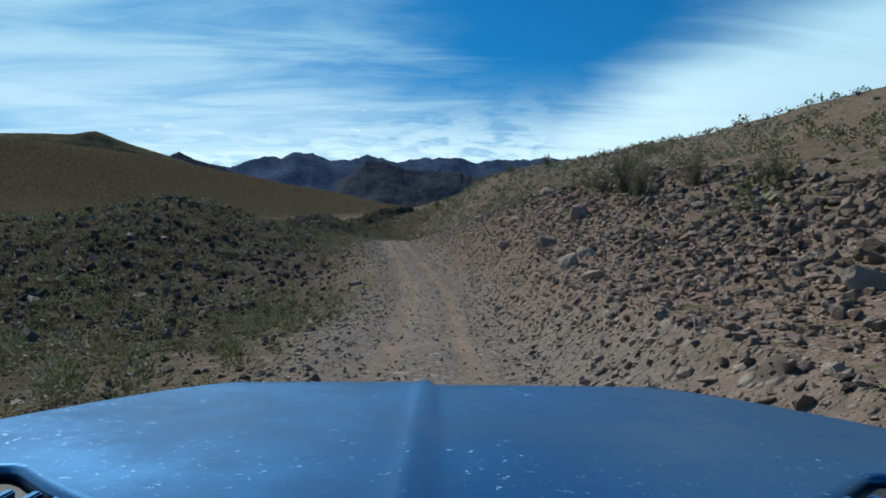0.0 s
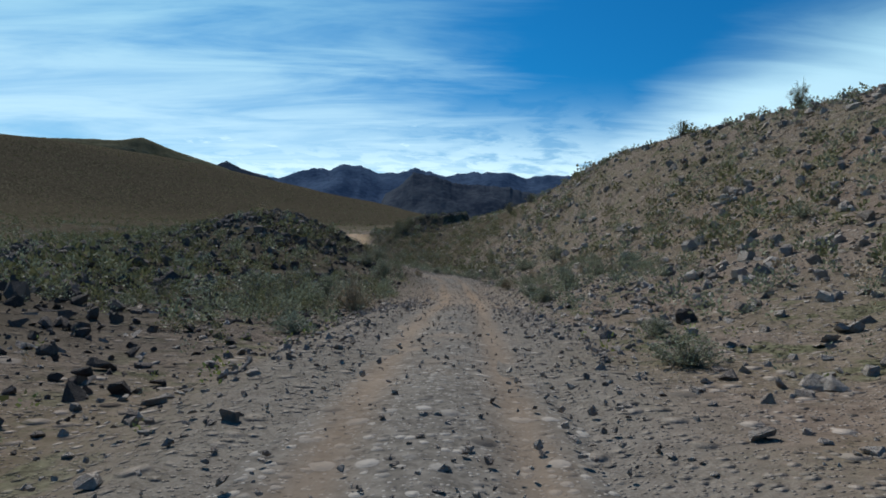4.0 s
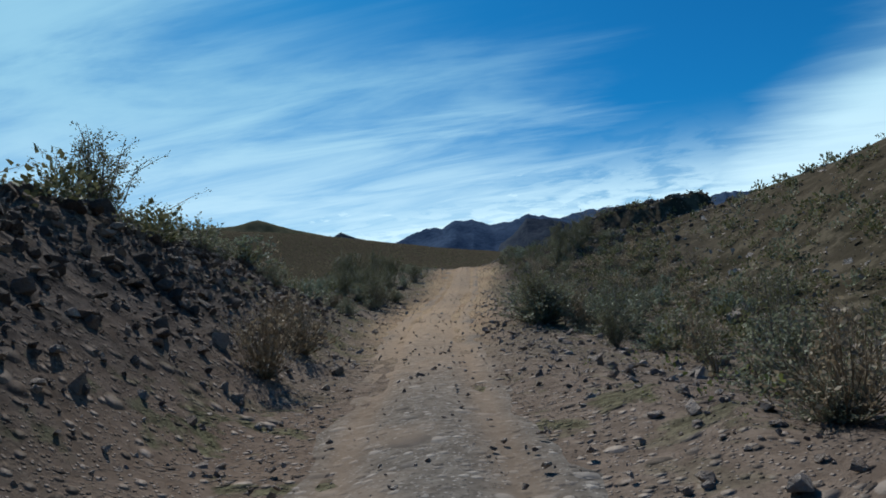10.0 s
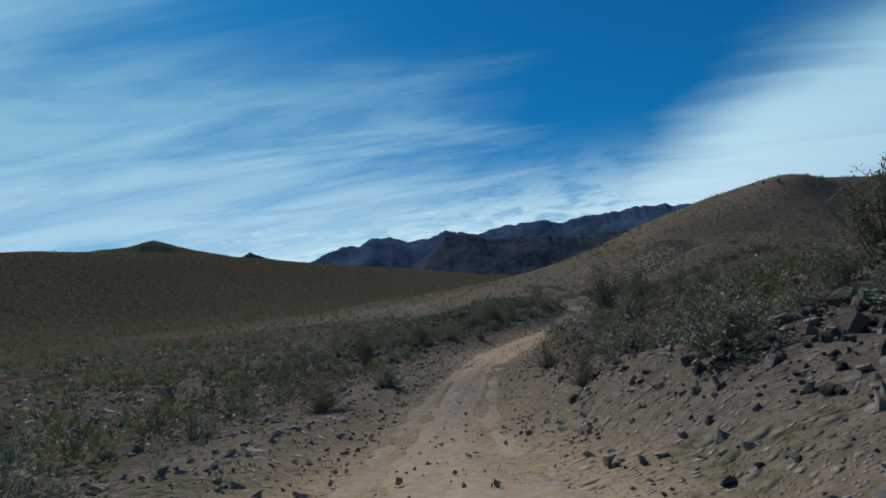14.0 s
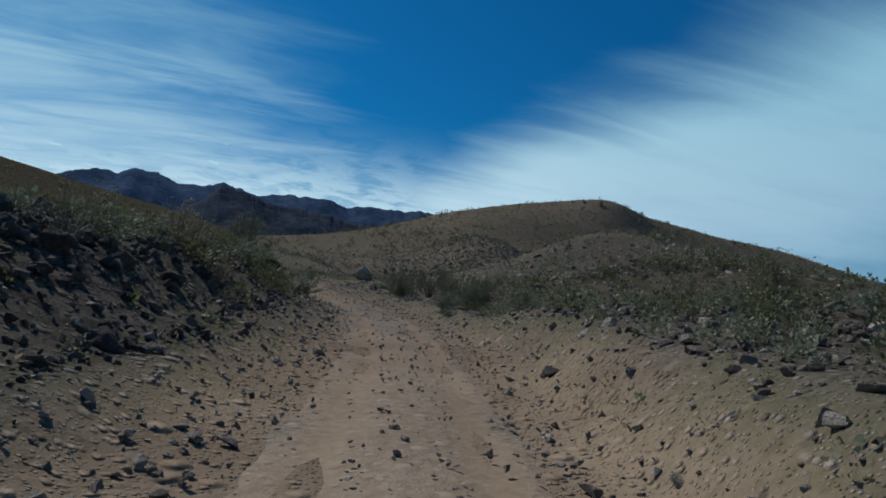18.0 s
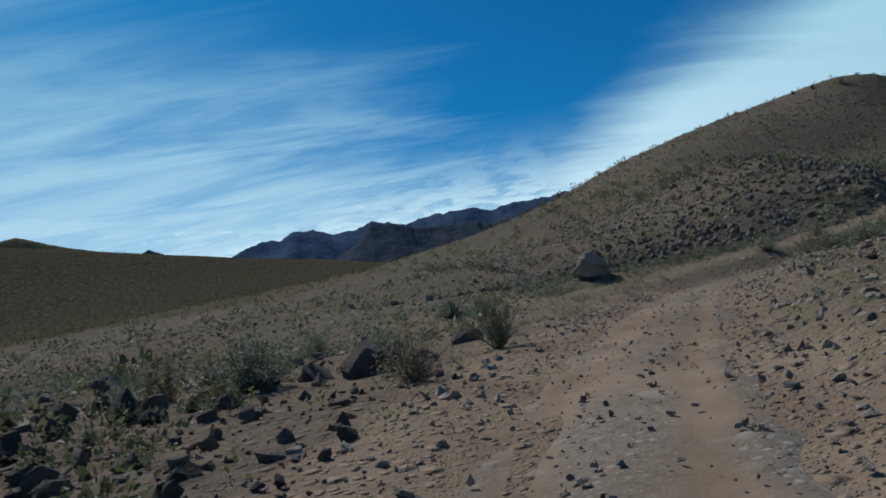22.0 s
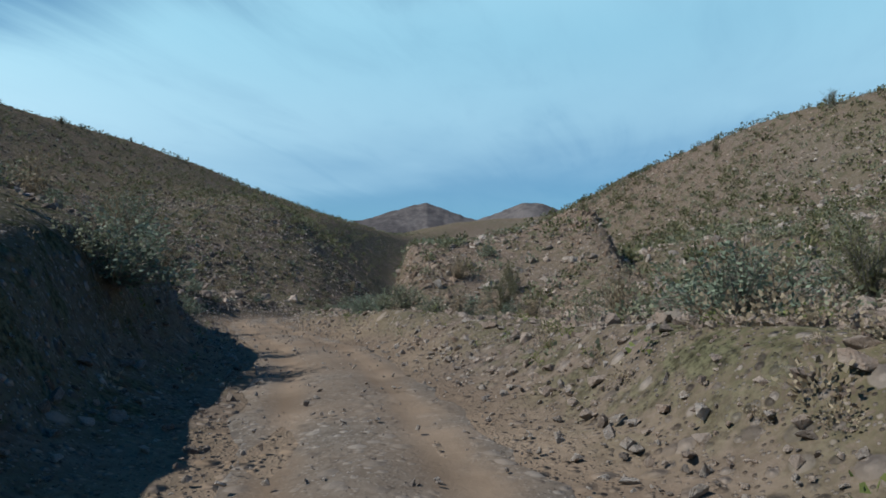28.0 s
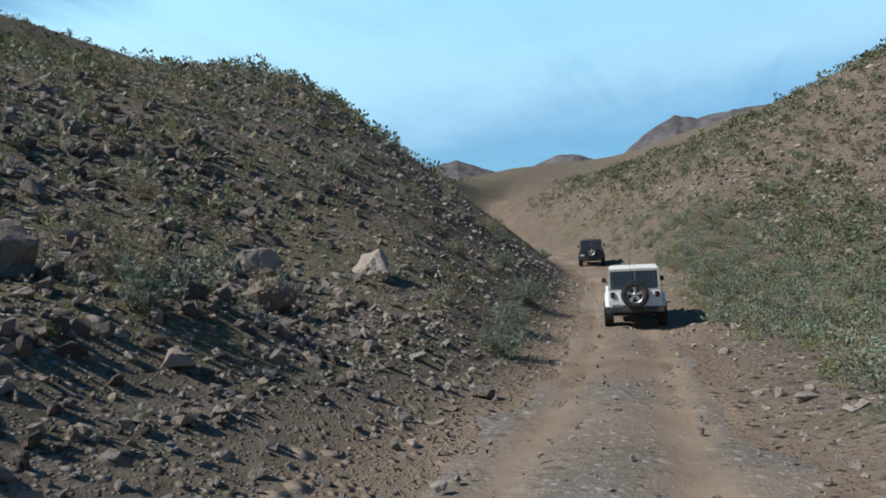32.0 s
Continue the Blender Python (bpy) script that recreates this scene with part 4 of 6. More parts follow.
    # bigger brown rocks on the scree slope and dark ones on the bank
    for side, s0, s1, d0, d1, count, mat, big, label in ((1, 85, 160, 6, 34, 2600, STONE, 0.75, "brown angular rocks on the scree slope"), (-1, 288, 325, 3.4, 12, 1500, STONE_DARK, 0.6, "dark varnished rocks on the high bank"), (1, 405, 525, 9, 52, 3600, STONE_RED, 0.5, "tan rocks on the hill slope"), (1, 425, 525, 9, 50, 1400, STONE, 0.7, "brown rocks on the hill slope"), (-1, 276, 318, 3.0, 7.5, 1500, STONE_DARK, 0.5, "dark varnished rocks on the bank"), (-1, 40, 135, 3.6, 20, 2600, STONE_DARK, 0.6, "dark varnished rocks among the shrubs"), (1, 252, 300, 2.6, 16, 2600, STONE_MID, 0.45, "brown rocks beside the sandy track"), (-1, 240, 280, 2.4, 14, 1800, STONE_DARK, 0.45, "dark rocks beside the sandy track"), (1, 192, 234, 3.4, 14, 1500, STONE_MID, 0.5, "brown rocks below the bluff"), (-1, 446, 474, 3.0, 6.5, 900, STONE_MID, 0.55, "broken brown rocks in the cut bank"), (-1, 446, 474, 3.0, 8, 1500, STONE_RED, 0.35, "reddish rocks in the cut bank"),
                                                         (-1, 364, 392, 3.0, 7, 900, STONE_MID, 0.4, "brown rocks on the embankment"), (1, 398, 440, 3.2, 14, 2200, STONE_RED, 0.35, "tan rocks on the grassy slope"), (1, 254, 300, 2.5, 9, 2600, STONE_MID, 0.35, "brown rocks on the low sandy bank"), (1, 205, 236, 2.6, 10, 1500, STONE_DARK, 0.4, "dark rocks below the bluff"), (-1, 428, 500, 5, 34, 2200, STONE_RED, 0.4, "reddish rocks on the steep slope"), (1, 14, 72, 3, 13, 3600, STONE_MID, 0.38, "brown broken rocks in the cut bank"), (1, 20, 72, 4, 13, 2200, STONE_TAN, 0.42, "tan broken rocks in the cut bank"), (1, 490, 585, 6, 46, 4000, STONE_TAN, 0.45, "tan rocks on the far hill slope"), (1, 490, 585, 6, 46, 2000, STONE_MID, 0.5, "brown rocks on the far hill slope"), (-1, 500, 620, 5, 50, 2500, STONE_TAN, 0.4, "tan rocks on the valley slope"), (1, 338, 372, 3.2, 14, 1500, STONE_RED, 0.35, "tan rocks on the grassy slope")):
        x, y, way, off = along(count, s0, s1, d0, d1, rng, sides=(side,))
        keep = clear_of_road(x, y, 3.0)
        x, y = x[keep], y[keep]
        strew("rock_rubble", label, "rocks", mat, COBBLES, x, y, rest(x, y), (0.16 + big * rng.random(len(x)) ** 3) * np.clip(beside(x, y)[0] / 9, 0.4, 1), 0.14, rng, 0.5)


def dot_far_hills():
    """Stones and bushes on the two hills that close the valley: middle, half widths, numbers of stones and bushes."""
    rng = np.random.default_rng(61)
    for cx, cy, rx, ry, stones, bushes in ((75, 425, 80, 42, 9000, 1500), (128, 318, 34, 42, 4600, 3000), (150, 395, 60, 22, 1800, 1100), (225, 420, 85, 40, 4800, 3200), (150, 366, 34, 20, 3500, 2400)):
        for count, name, label, category, mat, kind, least, most in ((stones, "hillside_stones", "scattered stones on the hill slopes", "stones", STONE_MID, "stone", 0.22, 0.9), (stones // 2, "hillside_stones", "pale scattered stones on the hill slopes", "stones", STONE, "stone", 0.2, 0.6),
                                                                   (bushes, "hillside_shrubs", "small dark bushes dotted over the hill", "shrubs", LEAF_OLIVE, "bush", 0.5, 1.5), (bushes // 2, "hillside_shrubs", "grey-green bushes dotted over the hill", "shrubs", LEAF_SAGE, "bush", 0.4, 1.1)):
            x, y = cx + rx * rng.uniform(-1, 1, count), cy + ry * rng.uniform(-1, 1, count)
            keep = clear_of_road(x, y, 12) & (value_noise(x, y, 0.06, 3) + rng.random(len(x)) > 0.25)
            x, y = x[keep], y[keep]
            shapes = CHIPS if kind == "stone" else [clump_shape(18, 560 + k, 0.72, 1.15) for k in range(4)]
            strew(name, label, category, mat, shapes, x, y, rest(x, y), least + (most - least) * rng.random(len(x)) ** 3, 0.12 if kind == "stone" else 0.0, rng, 0.3 if kind == "stone" else 0.08)


spread_stones()


# ---- boulders that can be told apart ----
def boulder_mesh(name, mat, seed, flat):
    v, f = stone_shape(15, flat, seed)
    v = v * 1.1
    bm = bmesh.new()
    vs = [bm.verts.new(q) for q in v]
    for t in f:
        bm.faces.new([vs[k] for k in t])
    bmesh.ops.dissolve_limit(bm, angle_limit=radians(6), verts=bm.verts, edges=bm.edges)
    bmesh.ops.bevel(bm, geom=bm.edges[:], offset=0.018, segments=1, affect="EDGES")
    bmesh.ops.triangulate(bm, faces=bm.faces)
    bmesh.ops.subdivide_edges(bm, edges=bm.edges[:], cuts=2, use_grid_fill=True)
    bmesh.ops.triangulate(bm, faces=bm.faces)
    for v in bm.verts:
        q = v.co * 2.6 + Vector((seed * 1.7, 0, 0))
        crack = max(0.0, 0.22 - abs(noise.noise(q * 0.9)))
        v.co += v.co.normalized() * (0.07 * noise.fractal(q, 0.9, 2.1, 4) - 0.16 * crack)
    me = bpy.data.meshes.new(name)
    bm.to_mesh(me)
    bm.free()
    me.materials.append(mat)
    return me


BOULDERS = {kind: [boulder_mesh("boulder", mat, 300 + 10 * k + j, fl) for j, fl in enumerate((0.62, 0.75, 0.85, 0.7))]
            for k, (kind, mat) in enumerate((("dark", STONE_DARK), ("brown", STONE), ("red", STONE_RED), ("pale", STONE_PALE), ("weathered", STONE_MID)))}
BOULDER_LABEL = {"dark": "dark varnished angular boulder on the slope", "brown": "grey-brown angular rock lying on stony ground", "red": "reddish broken rock sticking out of the bank",
                 "pale": "pale tan boulder beside the track", "weathered": "dark brown weathered boulder on the hill's foot"}


def put_boulder(kind, x, y, size, rng, group="boulders", label=""):
    ob = new("boulder", BOULDERS[kind][int(rng.integers(0, 4))])
    z = float(rest(np.array([x]), np.array([y]))[0])
    ob.matrix_world = Matrix.Translation((x, y, z + size * 0.09)) @ Euler((rng.normal(0, 0.2), rng.normal(0, 0.2), rng.uniform(0, 6.28))).to_matrix().to_4x4() @ Matrix.Diagonal((size, size * rng.uniform(0.8, 1.1), size * rng.uniform(0.8, 1.1), 1))
    return tagged(ob, label or BOULDER_LABEL[kind], "boulder", group)


# way along the road, metres to its right, size
DARK_ROCKS = [(310.6, -2.9, 0.5), (311.5, -3.3, 0.85), (312.4, -3.9, 1.0), (313.2, -3.2, 0.7), (313.8, -4.3, 1.1), (314.6, -3.5, 0.8), (315.2, -4.8, 1.0), (315.8, -4.0, 0.75), (316.4, -5.4, 1.0), (316.9, -4.6, 0.8), (317.4, -3.6, 0.6), (317.8, -6.0, 1.1), (318.4, -5.0, 0.8), (318.9, -4.0, 0.6), (319.6, -5.6, 0.8), (320.5, -4.6, 0.6), (312.0, -2.8, 0.4), (314.0, -2.8, 0.45), (315.4, -3.0, 0.5), (316.2, -3.3, 0.4), (313.0, -4.6, 0.9), (314.5, -5.4, 1.2), (183.6, -3.4, 0.45), (186, -4.2, 0.9), (188.5, -3.2, 0.6), (191, -5.2, 0.9), (193, -3.6, 0.7), (196, -4.6, 0.8), (189.5, -6.5, 1.0), (333, -6.5, 1.4), (334, -5.6, 1.0), (332.5, -7.6, 1.2), (335, -7, 0.9), (338, -8.5, 0.8), (266.5, 3.6, 0.7), (268, 4.6, 0.6), (262, 3.4, 1.0), (308, -4.0, 1.0), (309.5, -5.0, 1.2), (306, -3.7, 0.7), (311, -3.8, 0.8), (300, -4.4, 0.8), (297, -4.8, 0.9), (294, -4.3, 0.7), (291, -5.0, 0.8), (288, -4.5, 0.6), (161, -7, 1.0), (165, -6, 0.8), (160, -8.4, 1.1), (156, -8.2, 0.9), (153, -8.4, 0.8), (164, -8.0, 0.7), (210, 4.2, 1.0), (259, 5.5, 1.1), (261, 6.8, 0.9), (264, 8, 1.0), (306, -4.6, 1.3), (304, -6, 1.5), (303, -4.2, 0.8), (307, -7.5, 1.4), (313, -4, 0.7), (309, -1.6, 0.35), (122, -5.5, 0.9), (147, -4.4, 0.45), (163, -8.5, 0.9), (167, -8.8, 0.8)] + [(171, -7.5, 1.0), (175, -6.5, 0.8), (187, -3.6, 0.7), (190, -4.5, 0.6), (262, 2.5, 0.8), (281, -3.4, 0.55), (283, -5.2, 0.7), (285, -4.2, 0.6), (284, 2.3, 0.5),
             (310, -5, 1.4), (312, -6.5, 1.2), (315, -8, 1.6), (316, 4.3, 0.9), (318, 5.5, 0.9), (331, -4.2, 0.8), (338, -6, 1.2), (293, -1.9, 0.4)]
BROWN_ROCKS = [(28, 3.0, 0.35), (52, -3.6, 0.8), (60, -4.3, 0.6), (104, -3.0, 0.45), (118, 7.5, 0.8), (131, 8, 0.9), (139, 9, 1.0), (152, -2.6, 0.6), (168, -2.6, 0.55), (178, 7, 0.9), (181, 8.5, 1.1), (186, 6, 0.8), (300, 3.6, 0.55), (303, 4.2, 0.6), (306, 3.0, 0.45),
              (311, -1.8, 0.5), (326, 3.5, 0.5), (372, -2.4, 0.5), (374, -2.9, 0.5), (401, 4.0, 0.6), (404, 5.5, 0.7), (409, 3.8, 0.4), (476, 2.0, 0.35), (471, -1.9, 0.5), (480, 3, 0.4)]
RED_ROCKS = [(421, 10.5, 1.1), (422, 12, 0.8), (431, 9, 0.6), (434, 8, 0.5), (437, 10, 0.6), (456, -3.9, 0.9), (459, -4.2, 1.0), (462, -4.0, 0.9), (465, -4.4, 0.8), (453, -4.4, 0.7), (381, 3.9, 1.3), (380.5, 5.0, 0.9), (377, -3.2, 0.7), (378, -4.2, 0.5), (375.5, -3.8, 0.6), (376, -5, 0.6), (379, -5.5, 0.5), (460, -6, 1.4), (463, -7, 1.1), (467, -6.2, 1.3), (471, -5.5, 1.2), (474, -7.5, 1.0), (477, -6, 1.3), (22, 4.5, 0.8), (26, 5.8, 0.7), (33, 4.0, 0.8), (37, 4.2, 0.9), (38, 5.0, 0.7), (43, 4.6, 1.0), (47, 7.2, 1.3), (50, 4.1, 0.7), (54, 5.6, 0.9), (57, 8.5, 1.4), (62, 5.0, 1.0), (449, 6.8, 0.7), (453, 7.2, 0.8)]
PALE_ROCKS = [(425.5, 8.4, 1.2), (427, 9.4, 0.6), (418, 6.5, 0.5), (449.5, -5.2, 0.6), (165, -1.75, 0.5), (174, 9.9, 1.2), (176, 11, 1.0), (312, 4.9, 0.6), (315, 6.0, 0.6), (136, 11, 0.8), (130, 13, 0.9), (124, 12, 0.7), (132, 17, 0.8), (469, -15.8, 1.9), (470.5, -15.0, 1.3), (440, -6, 0.9), (452, -9, 1.0), (40, 9.5, 0.7), (100, 8, 0.6), (110, 11, 0.7), (399, 5.6, 1.1), (421, 5.2, 0.7), (430, -9, 0.9), (356, 6, 0.6)]
LOOSE_ROCKS = {"dark": DARK_ROCKS, "brown": BROWN_ROCKS, "red": RED_ROCKS, "pale": PALE_ROCKS}


def place_boulders():
    rng = np.random.default_rng(31)
    for kind, spots in LOOSE_ROCKS.items():
        for way, off, size in spots:
            x, y = at_road(way, off)
            put_boulder(kind, float(x), float(y), size, rng)
    # heaps of dark boulders: plan place, spread, number, sizes
    for cx, cy, rx, ry, count, least, most in ((-8, 352, 12, 7, 44, 0.7, 1.9), (-34, 262, 6, 26, 22, 0.6, 1.3), (-29, 142, 4, 12, 20, 0.6, 1.3), (-28, 92, 10, 22, 18, 0.6, 1.2), (-29, 264, 4, 9, 36, 0.5, 1.25), (-30, 284, 4, 10, 24, 0.5, 1.2), (-14, 196, 6, 6, 14, 0.6, 1.3), (1, 353, 9, 4, 24, 0.5, 1.3)):
        x, y = rng.normal(cx, rx * 0.55, count), rng.normal(cy, ry * 0.55, count)
        keep = clear_of_road(x, y, 4.0)
        for px, py in zip(x[keep], y[keep]):
            size = float(rng.uniform(least, most) * rng.uniform(0.6, 1) * np.clip(beside(np.array([px]), np.array([py]))[0][0] / 9, 0.35, 1))
            put_boulder("weathered" if cy > 340 else "dark", float(px), float(py), size, rng, "heap of dark boulders")
    big = new("boulder", BOULDERS["pale"][2])
    z = float(rest(np.array([-15.2]), np.array([335.6]))[0])
    big.matrix_world = Matrix.Translation((-15.2, 335.6, z + 0.62)) @ Euler((0.06, 0.10, 0.5)).to_matrix().to_4x4() @ Matrix.Diagonal((3.7, 2.6, 2.3, 1))
    tagged(big, "large pale block of rock at the junction", "boulder", "boulders")


place_boulders()


# ---- shrubs ----
def shrub_shape(kind, seed, light):
    """Stems and leaves of a shrub one metre high: places and triangles of each."""
    rng = np.random.default_rng(seed)
    stems, twigs, leaf, wide = {"sage": (62, 3, 12, 0.72), "olive": (30, 8, 24, 0.66), "blue": (54, 3, 13, 0.7), "dry": (110, 2, 2, 0.62), "grass": (120, 0, 0, 0.42)}[kind]
    if light:
        stems, twigs, leaf = stems // 2, min(twigs, 3), max(2, leaf * 2 // 3)
    sv, sf, lv, lf = [], [], [], []

    def tube(a, b, c, r):
        k = len(sv) * 9
        side = np.cross(c - a, rng.normal(size=3))
        side /= np.linalg.norm(side) + 1e-9
        other = np.cross(c - a, side)
        other /= np.linalg.norm(other) + 1e-9
        ring = [side, -0.5 * side + 0.866 * other, -0.5 * side - 0.866 * other]
        sv.append(np.array([q + w * rr for q, rr in ((a, r), (b, r * 0.7), (c, r * 0.25)) for w in ring]))
        for j in (0, 3):
            for m in range(3):
                p, q = k + j + m, k + j + (m + 1) % 3
                sf.extend([(p, q, q + 3), (p, q + 3, p + 3)])

    def blade(at, size, way):
        k = len(lv) * 4
        u = way / (np.linalg.norm(way) + 1e-9)
        w = np.cross(u, rng.normal(size=3))
        w /= np.linalg.norm(w) + 1e-9
        lv.append(np.array([at, at + u * size * 0.5 + w * size * 0.28, at + u * size, at + u * size * 0.5 - w * size * 0.28]))
        lf.extend([(k, k + 1, k + 2), (k, k + 2, k + 3)])

    for _ in range(stems):
        az, low = rng.uniform(0, 2 * np.pi), rng.random() ** (0.8 if kind in ("olive", "grass") else 1.25)
        out = np.array([np.cos(az), np.sin(az), 0])
        tip = np.pi / 2 * (0.30 + 0.70 * low if kind == "grass" else 0.16 + 0.84 * low if kind == "olive" else 0.06 + 0.94 * low)
        lean, high = wide * np.cos(tip) * rng.uniform(0.8, 1.08), (0.12 + 0.88 * np.sin(tip)) * rng.uniform(0.8, 1.08)
        a = out * rng.uniform(0, 0.08)
        b = a + out * lean * 0.45 + np.array([0, 0, high * 0.5])
        c = out * lean + np.array([0, 0, high]) + rng.normal(0, 0.04, 3)
        if kind == "grass":
            k = len(lv) * 4
            w = np.array([-out[1], out[0], 0]) * 0.008
            lv.append(np.array([a - w, a + w, b + w * 0.8, c]))
            lf.extend([(k, k + 1, k + 2), (k, k + 2, k + 3)])
            continue
        tube(a, b, c, 0.010 if kind != "dry" else 0.006)
        ends = [(b, c)]
        for _ in range(twigs):
            t = rng.uniform(0.2, 1.95)
            s = b * (2 - t) + c * (t - 1) if t > 1 else a * (1 - t) + b * t
            e = s + (out * rng.uniform(-0.3, 0.8) + rng.normal(0, 0.5, 3) + np.array([0, 0, 0.7])) * rng.uniform(0.08, 0.2)
            tube(s, (s + e) / 2 + rng.normal(0, 0.01, 3), e, 0.005)
            ends.append((s, e))
        for s, e in ends:
            for _ in range(leaf):
                t = rng.uniform(0.05, 1.0)
                at = s * (1 - t) + e * t + rng.normal(0, 0.03 if kind != "olive" else 0.022, 3)
                blade(at, rng.uniform(0.022, 0.055) * (0.6 if kind == "olive" else 1.25) * (1.45 if light else 1.0), e - s + rng.normal(0, 0.35, 3))
    pack = lambda v, f: (np.vstack(v), np.array(f)) if v else (np.zeros((0, 3)), np.zeros((0, 3), int))
    return pack(sv, sf), pack(lv, lf)


SHRUB_LEAF = {"sage": LEAF_SAGE, "olive": LEAF_OLIVE, "blue": LEAF_BLUE, "dry": LEAF_DRY, "grass": LEAF_GRASS}
SHRUB_LABEL = {"sage": "rounded grey-green desert shrub with twiggy stems", "olive": "tall open creosote bush with small olive leaves", "blue": "bluish green brittlebush with dense leaves",
               "dry": "dry straw-coloured dead bush", "grass": "clump of green spring grass"}
SHRUB_NAME = {"sage": "desert_shrub", "olive": "creosote_bush", "blue": "brittlebush", "dry": "dry_bush", "grass": "grass_clump"}


def shrub_meshes(kind, seed, light=False):
    (sv, sf), (lv, lf) = shrub_shape(kind, seed, light)
    stems = mesh_from("stem", sv, sf, LEAF_DRY if kind == "dry" else BARK) if len(sv) else None
    return stems, mesh_from("foliage", lv, lf, SHRUB_LEAF[kind], False)


SHRUBS = {kind: [shrub_meshes(kind, 400 + 10 * k + j) for j in range(3)] for k, kind in enumerate(("sage", "olive", "blue", "dry", "grass"))}
LIGHT_SHRUBS = {kind: [shrub_meshes(kind, 700 + 10 * k + j, True) for j in range(3)] for k, kind in enumerate(("sage", "olive", "blue", "dry"))}


def put_shrub(kind, x, y, tall, rng, wide=1.0, light=False):
    if kind in ("blue", "sage"):
        tall, wide = tall * 0.74, wide * 1.3
    stems, foliage = (LIGHT_SHRUBS if light else SHRUBS)[kind][int(rng.integers(0, 3))]
    z = float(rest(np.array([x]), np.array([y]))[0])
    top = new(SHRUB_NAME[kind], None)
    top.matrix_world = Matrix.Translation((x, y, z - 0.03 * tall)) @ Euler((rng.normal(0, 0.06), rng.normal(0, 0.06), rng.uniform(0, 6.28))).to_matrix().to_4x4() @ Matrix.Diagonal((tall * wide, tall * wide, tall, 1))
    for name, me in (("stem", stems), ("foliage", foliage)):
        piece = new(name, me)
        piece.parent = top
    return tagged(top, SHRUB_LABEL[kind], "shrub", SHRUB_NAME[kind].replace("_", " ") + "s")


# way along the road, metres to its right, height
OLIVE_SHRUBS = [(185.2, -3.6, 1.3), (188, -4.6, 1.5), (190.5, -3.9, 1.3), (184.5, -5.2, 1.4), (193.5, -6, 1.5), (333.5, -3.4, 1.2), (263, -5.0, 1.7), (265, -6.5, 1.9), (266.5, -4.6, 1.5), (268, -7.5, 1.8), (270, -5.4, 1.4), (272, -8, 1.7), (274, 7.5, 1.5), (278, 9, 1.6), (281, 6.5, 1.3), (284, 10, 1.6), (275, 12, 1.7), (287, 8, 1.4), (246, -8, 1.6), (249, -10, 1.7), (252, -7, 1.4), (256, 9, 1.6), (259, 12, 1.7), (203, -8.5, 2.6), (206, -10, 2.4), (311.5, -4.6, 2.8), (381, -3.4, 1.5), (268, -8, 1.6), (276, -9, 1.8), (313, 4.8, 1.5), (311, 6.4, 1.3), (318, 8, 1.4), (262, 5.2, 2.0), (265, 6.5, 2.2), (270, 7, 1.8), (46, 9.5, 1.7), (44, 11, 1.3), (40, 12, 1.2), (150, -9.5, 2.2), (154, -10, 2.6), (158, -9, 1.6), (170, -9.5, 2.4)] + [(205, -7, 2.4), (208, -8, 2.0), (211, -7, 1.6), (205, 8, 2.0), (209, 8.6, 2.4), (208, 10, 2.0), (211, 11, 2.6), (214, 10.5, 2.4), (218, 9.5, 2.2), (441, 11.5, 1.7), (422, 10, 1.4), (443, 13, 1.5),
              (222, 9, 2.4), (251, 6.0, 2.8), (254, 7.5, 2.4), (246, 8, 2.2), (262, -5, 2.0), (301, 4.2, 1.4), (303, 5.6, 1.5), (307, 5.8, 1.3), (310, 7, 1.4), (314, 6, 1.2), (316, 9, 1.5)]
SAGE_SHRUBS = [(183.8, -4.2, 1.2), (186.6, -3.0, 0.9), (187.2, -6.4, 1.3), (191.6, -4.4, 1.1), (269, 4.2, 1.0), (266.5, 5.6, 1.2), (271.5, 4.8, 1.1), (275, 5.4, 1.2), (137, -3.9, 1.7), (143, -3.2, 1.2), (136, 5.6, 1.2), (134, 7.0, 1.3), (131, 7.6, 1.5), (128, 8.4, 1.6), (140, 4.4, 1.0), (172, 3.4, 1.9), (170, 5.0, 1.5), (175, 6.5, 1.5), (168, 6, 1.3), (379, -2.9, 1.3), (383, -2.8, 1.2), (387, -4, 1.4), (331, -8.3, 1.5), (333, -9.5, 1.4), (349, -12.5, 1.4), (300, 6.2, 1.4), (102, -4.0, 1.3), (104, -5.2, 1.4), (119, -4.6, 1.5)] + [(122, -6, 1.2), (128, -5.5, 1.2), (121, 3.2, 0.9), (108, 4.8, 1.2), (112, 7, 1.3), (172, 3.4, 1.4), (176, 4.6, 1.3), (181, 3.8, 1.2), (160, 4.2, 1.3), (262, -6.5, 1.5), (259, -4, 1.2),
             (268, -5, 1.5), (340, -13, 1.3), (343, -12, 1.4), (348, -10, 1.3), (347, 4.8, 1.0), (350, 5.2, 1.0), (353, 4.8, 0.9), (357, 4.4, 0.9), (362, -3.8, 1.1)]
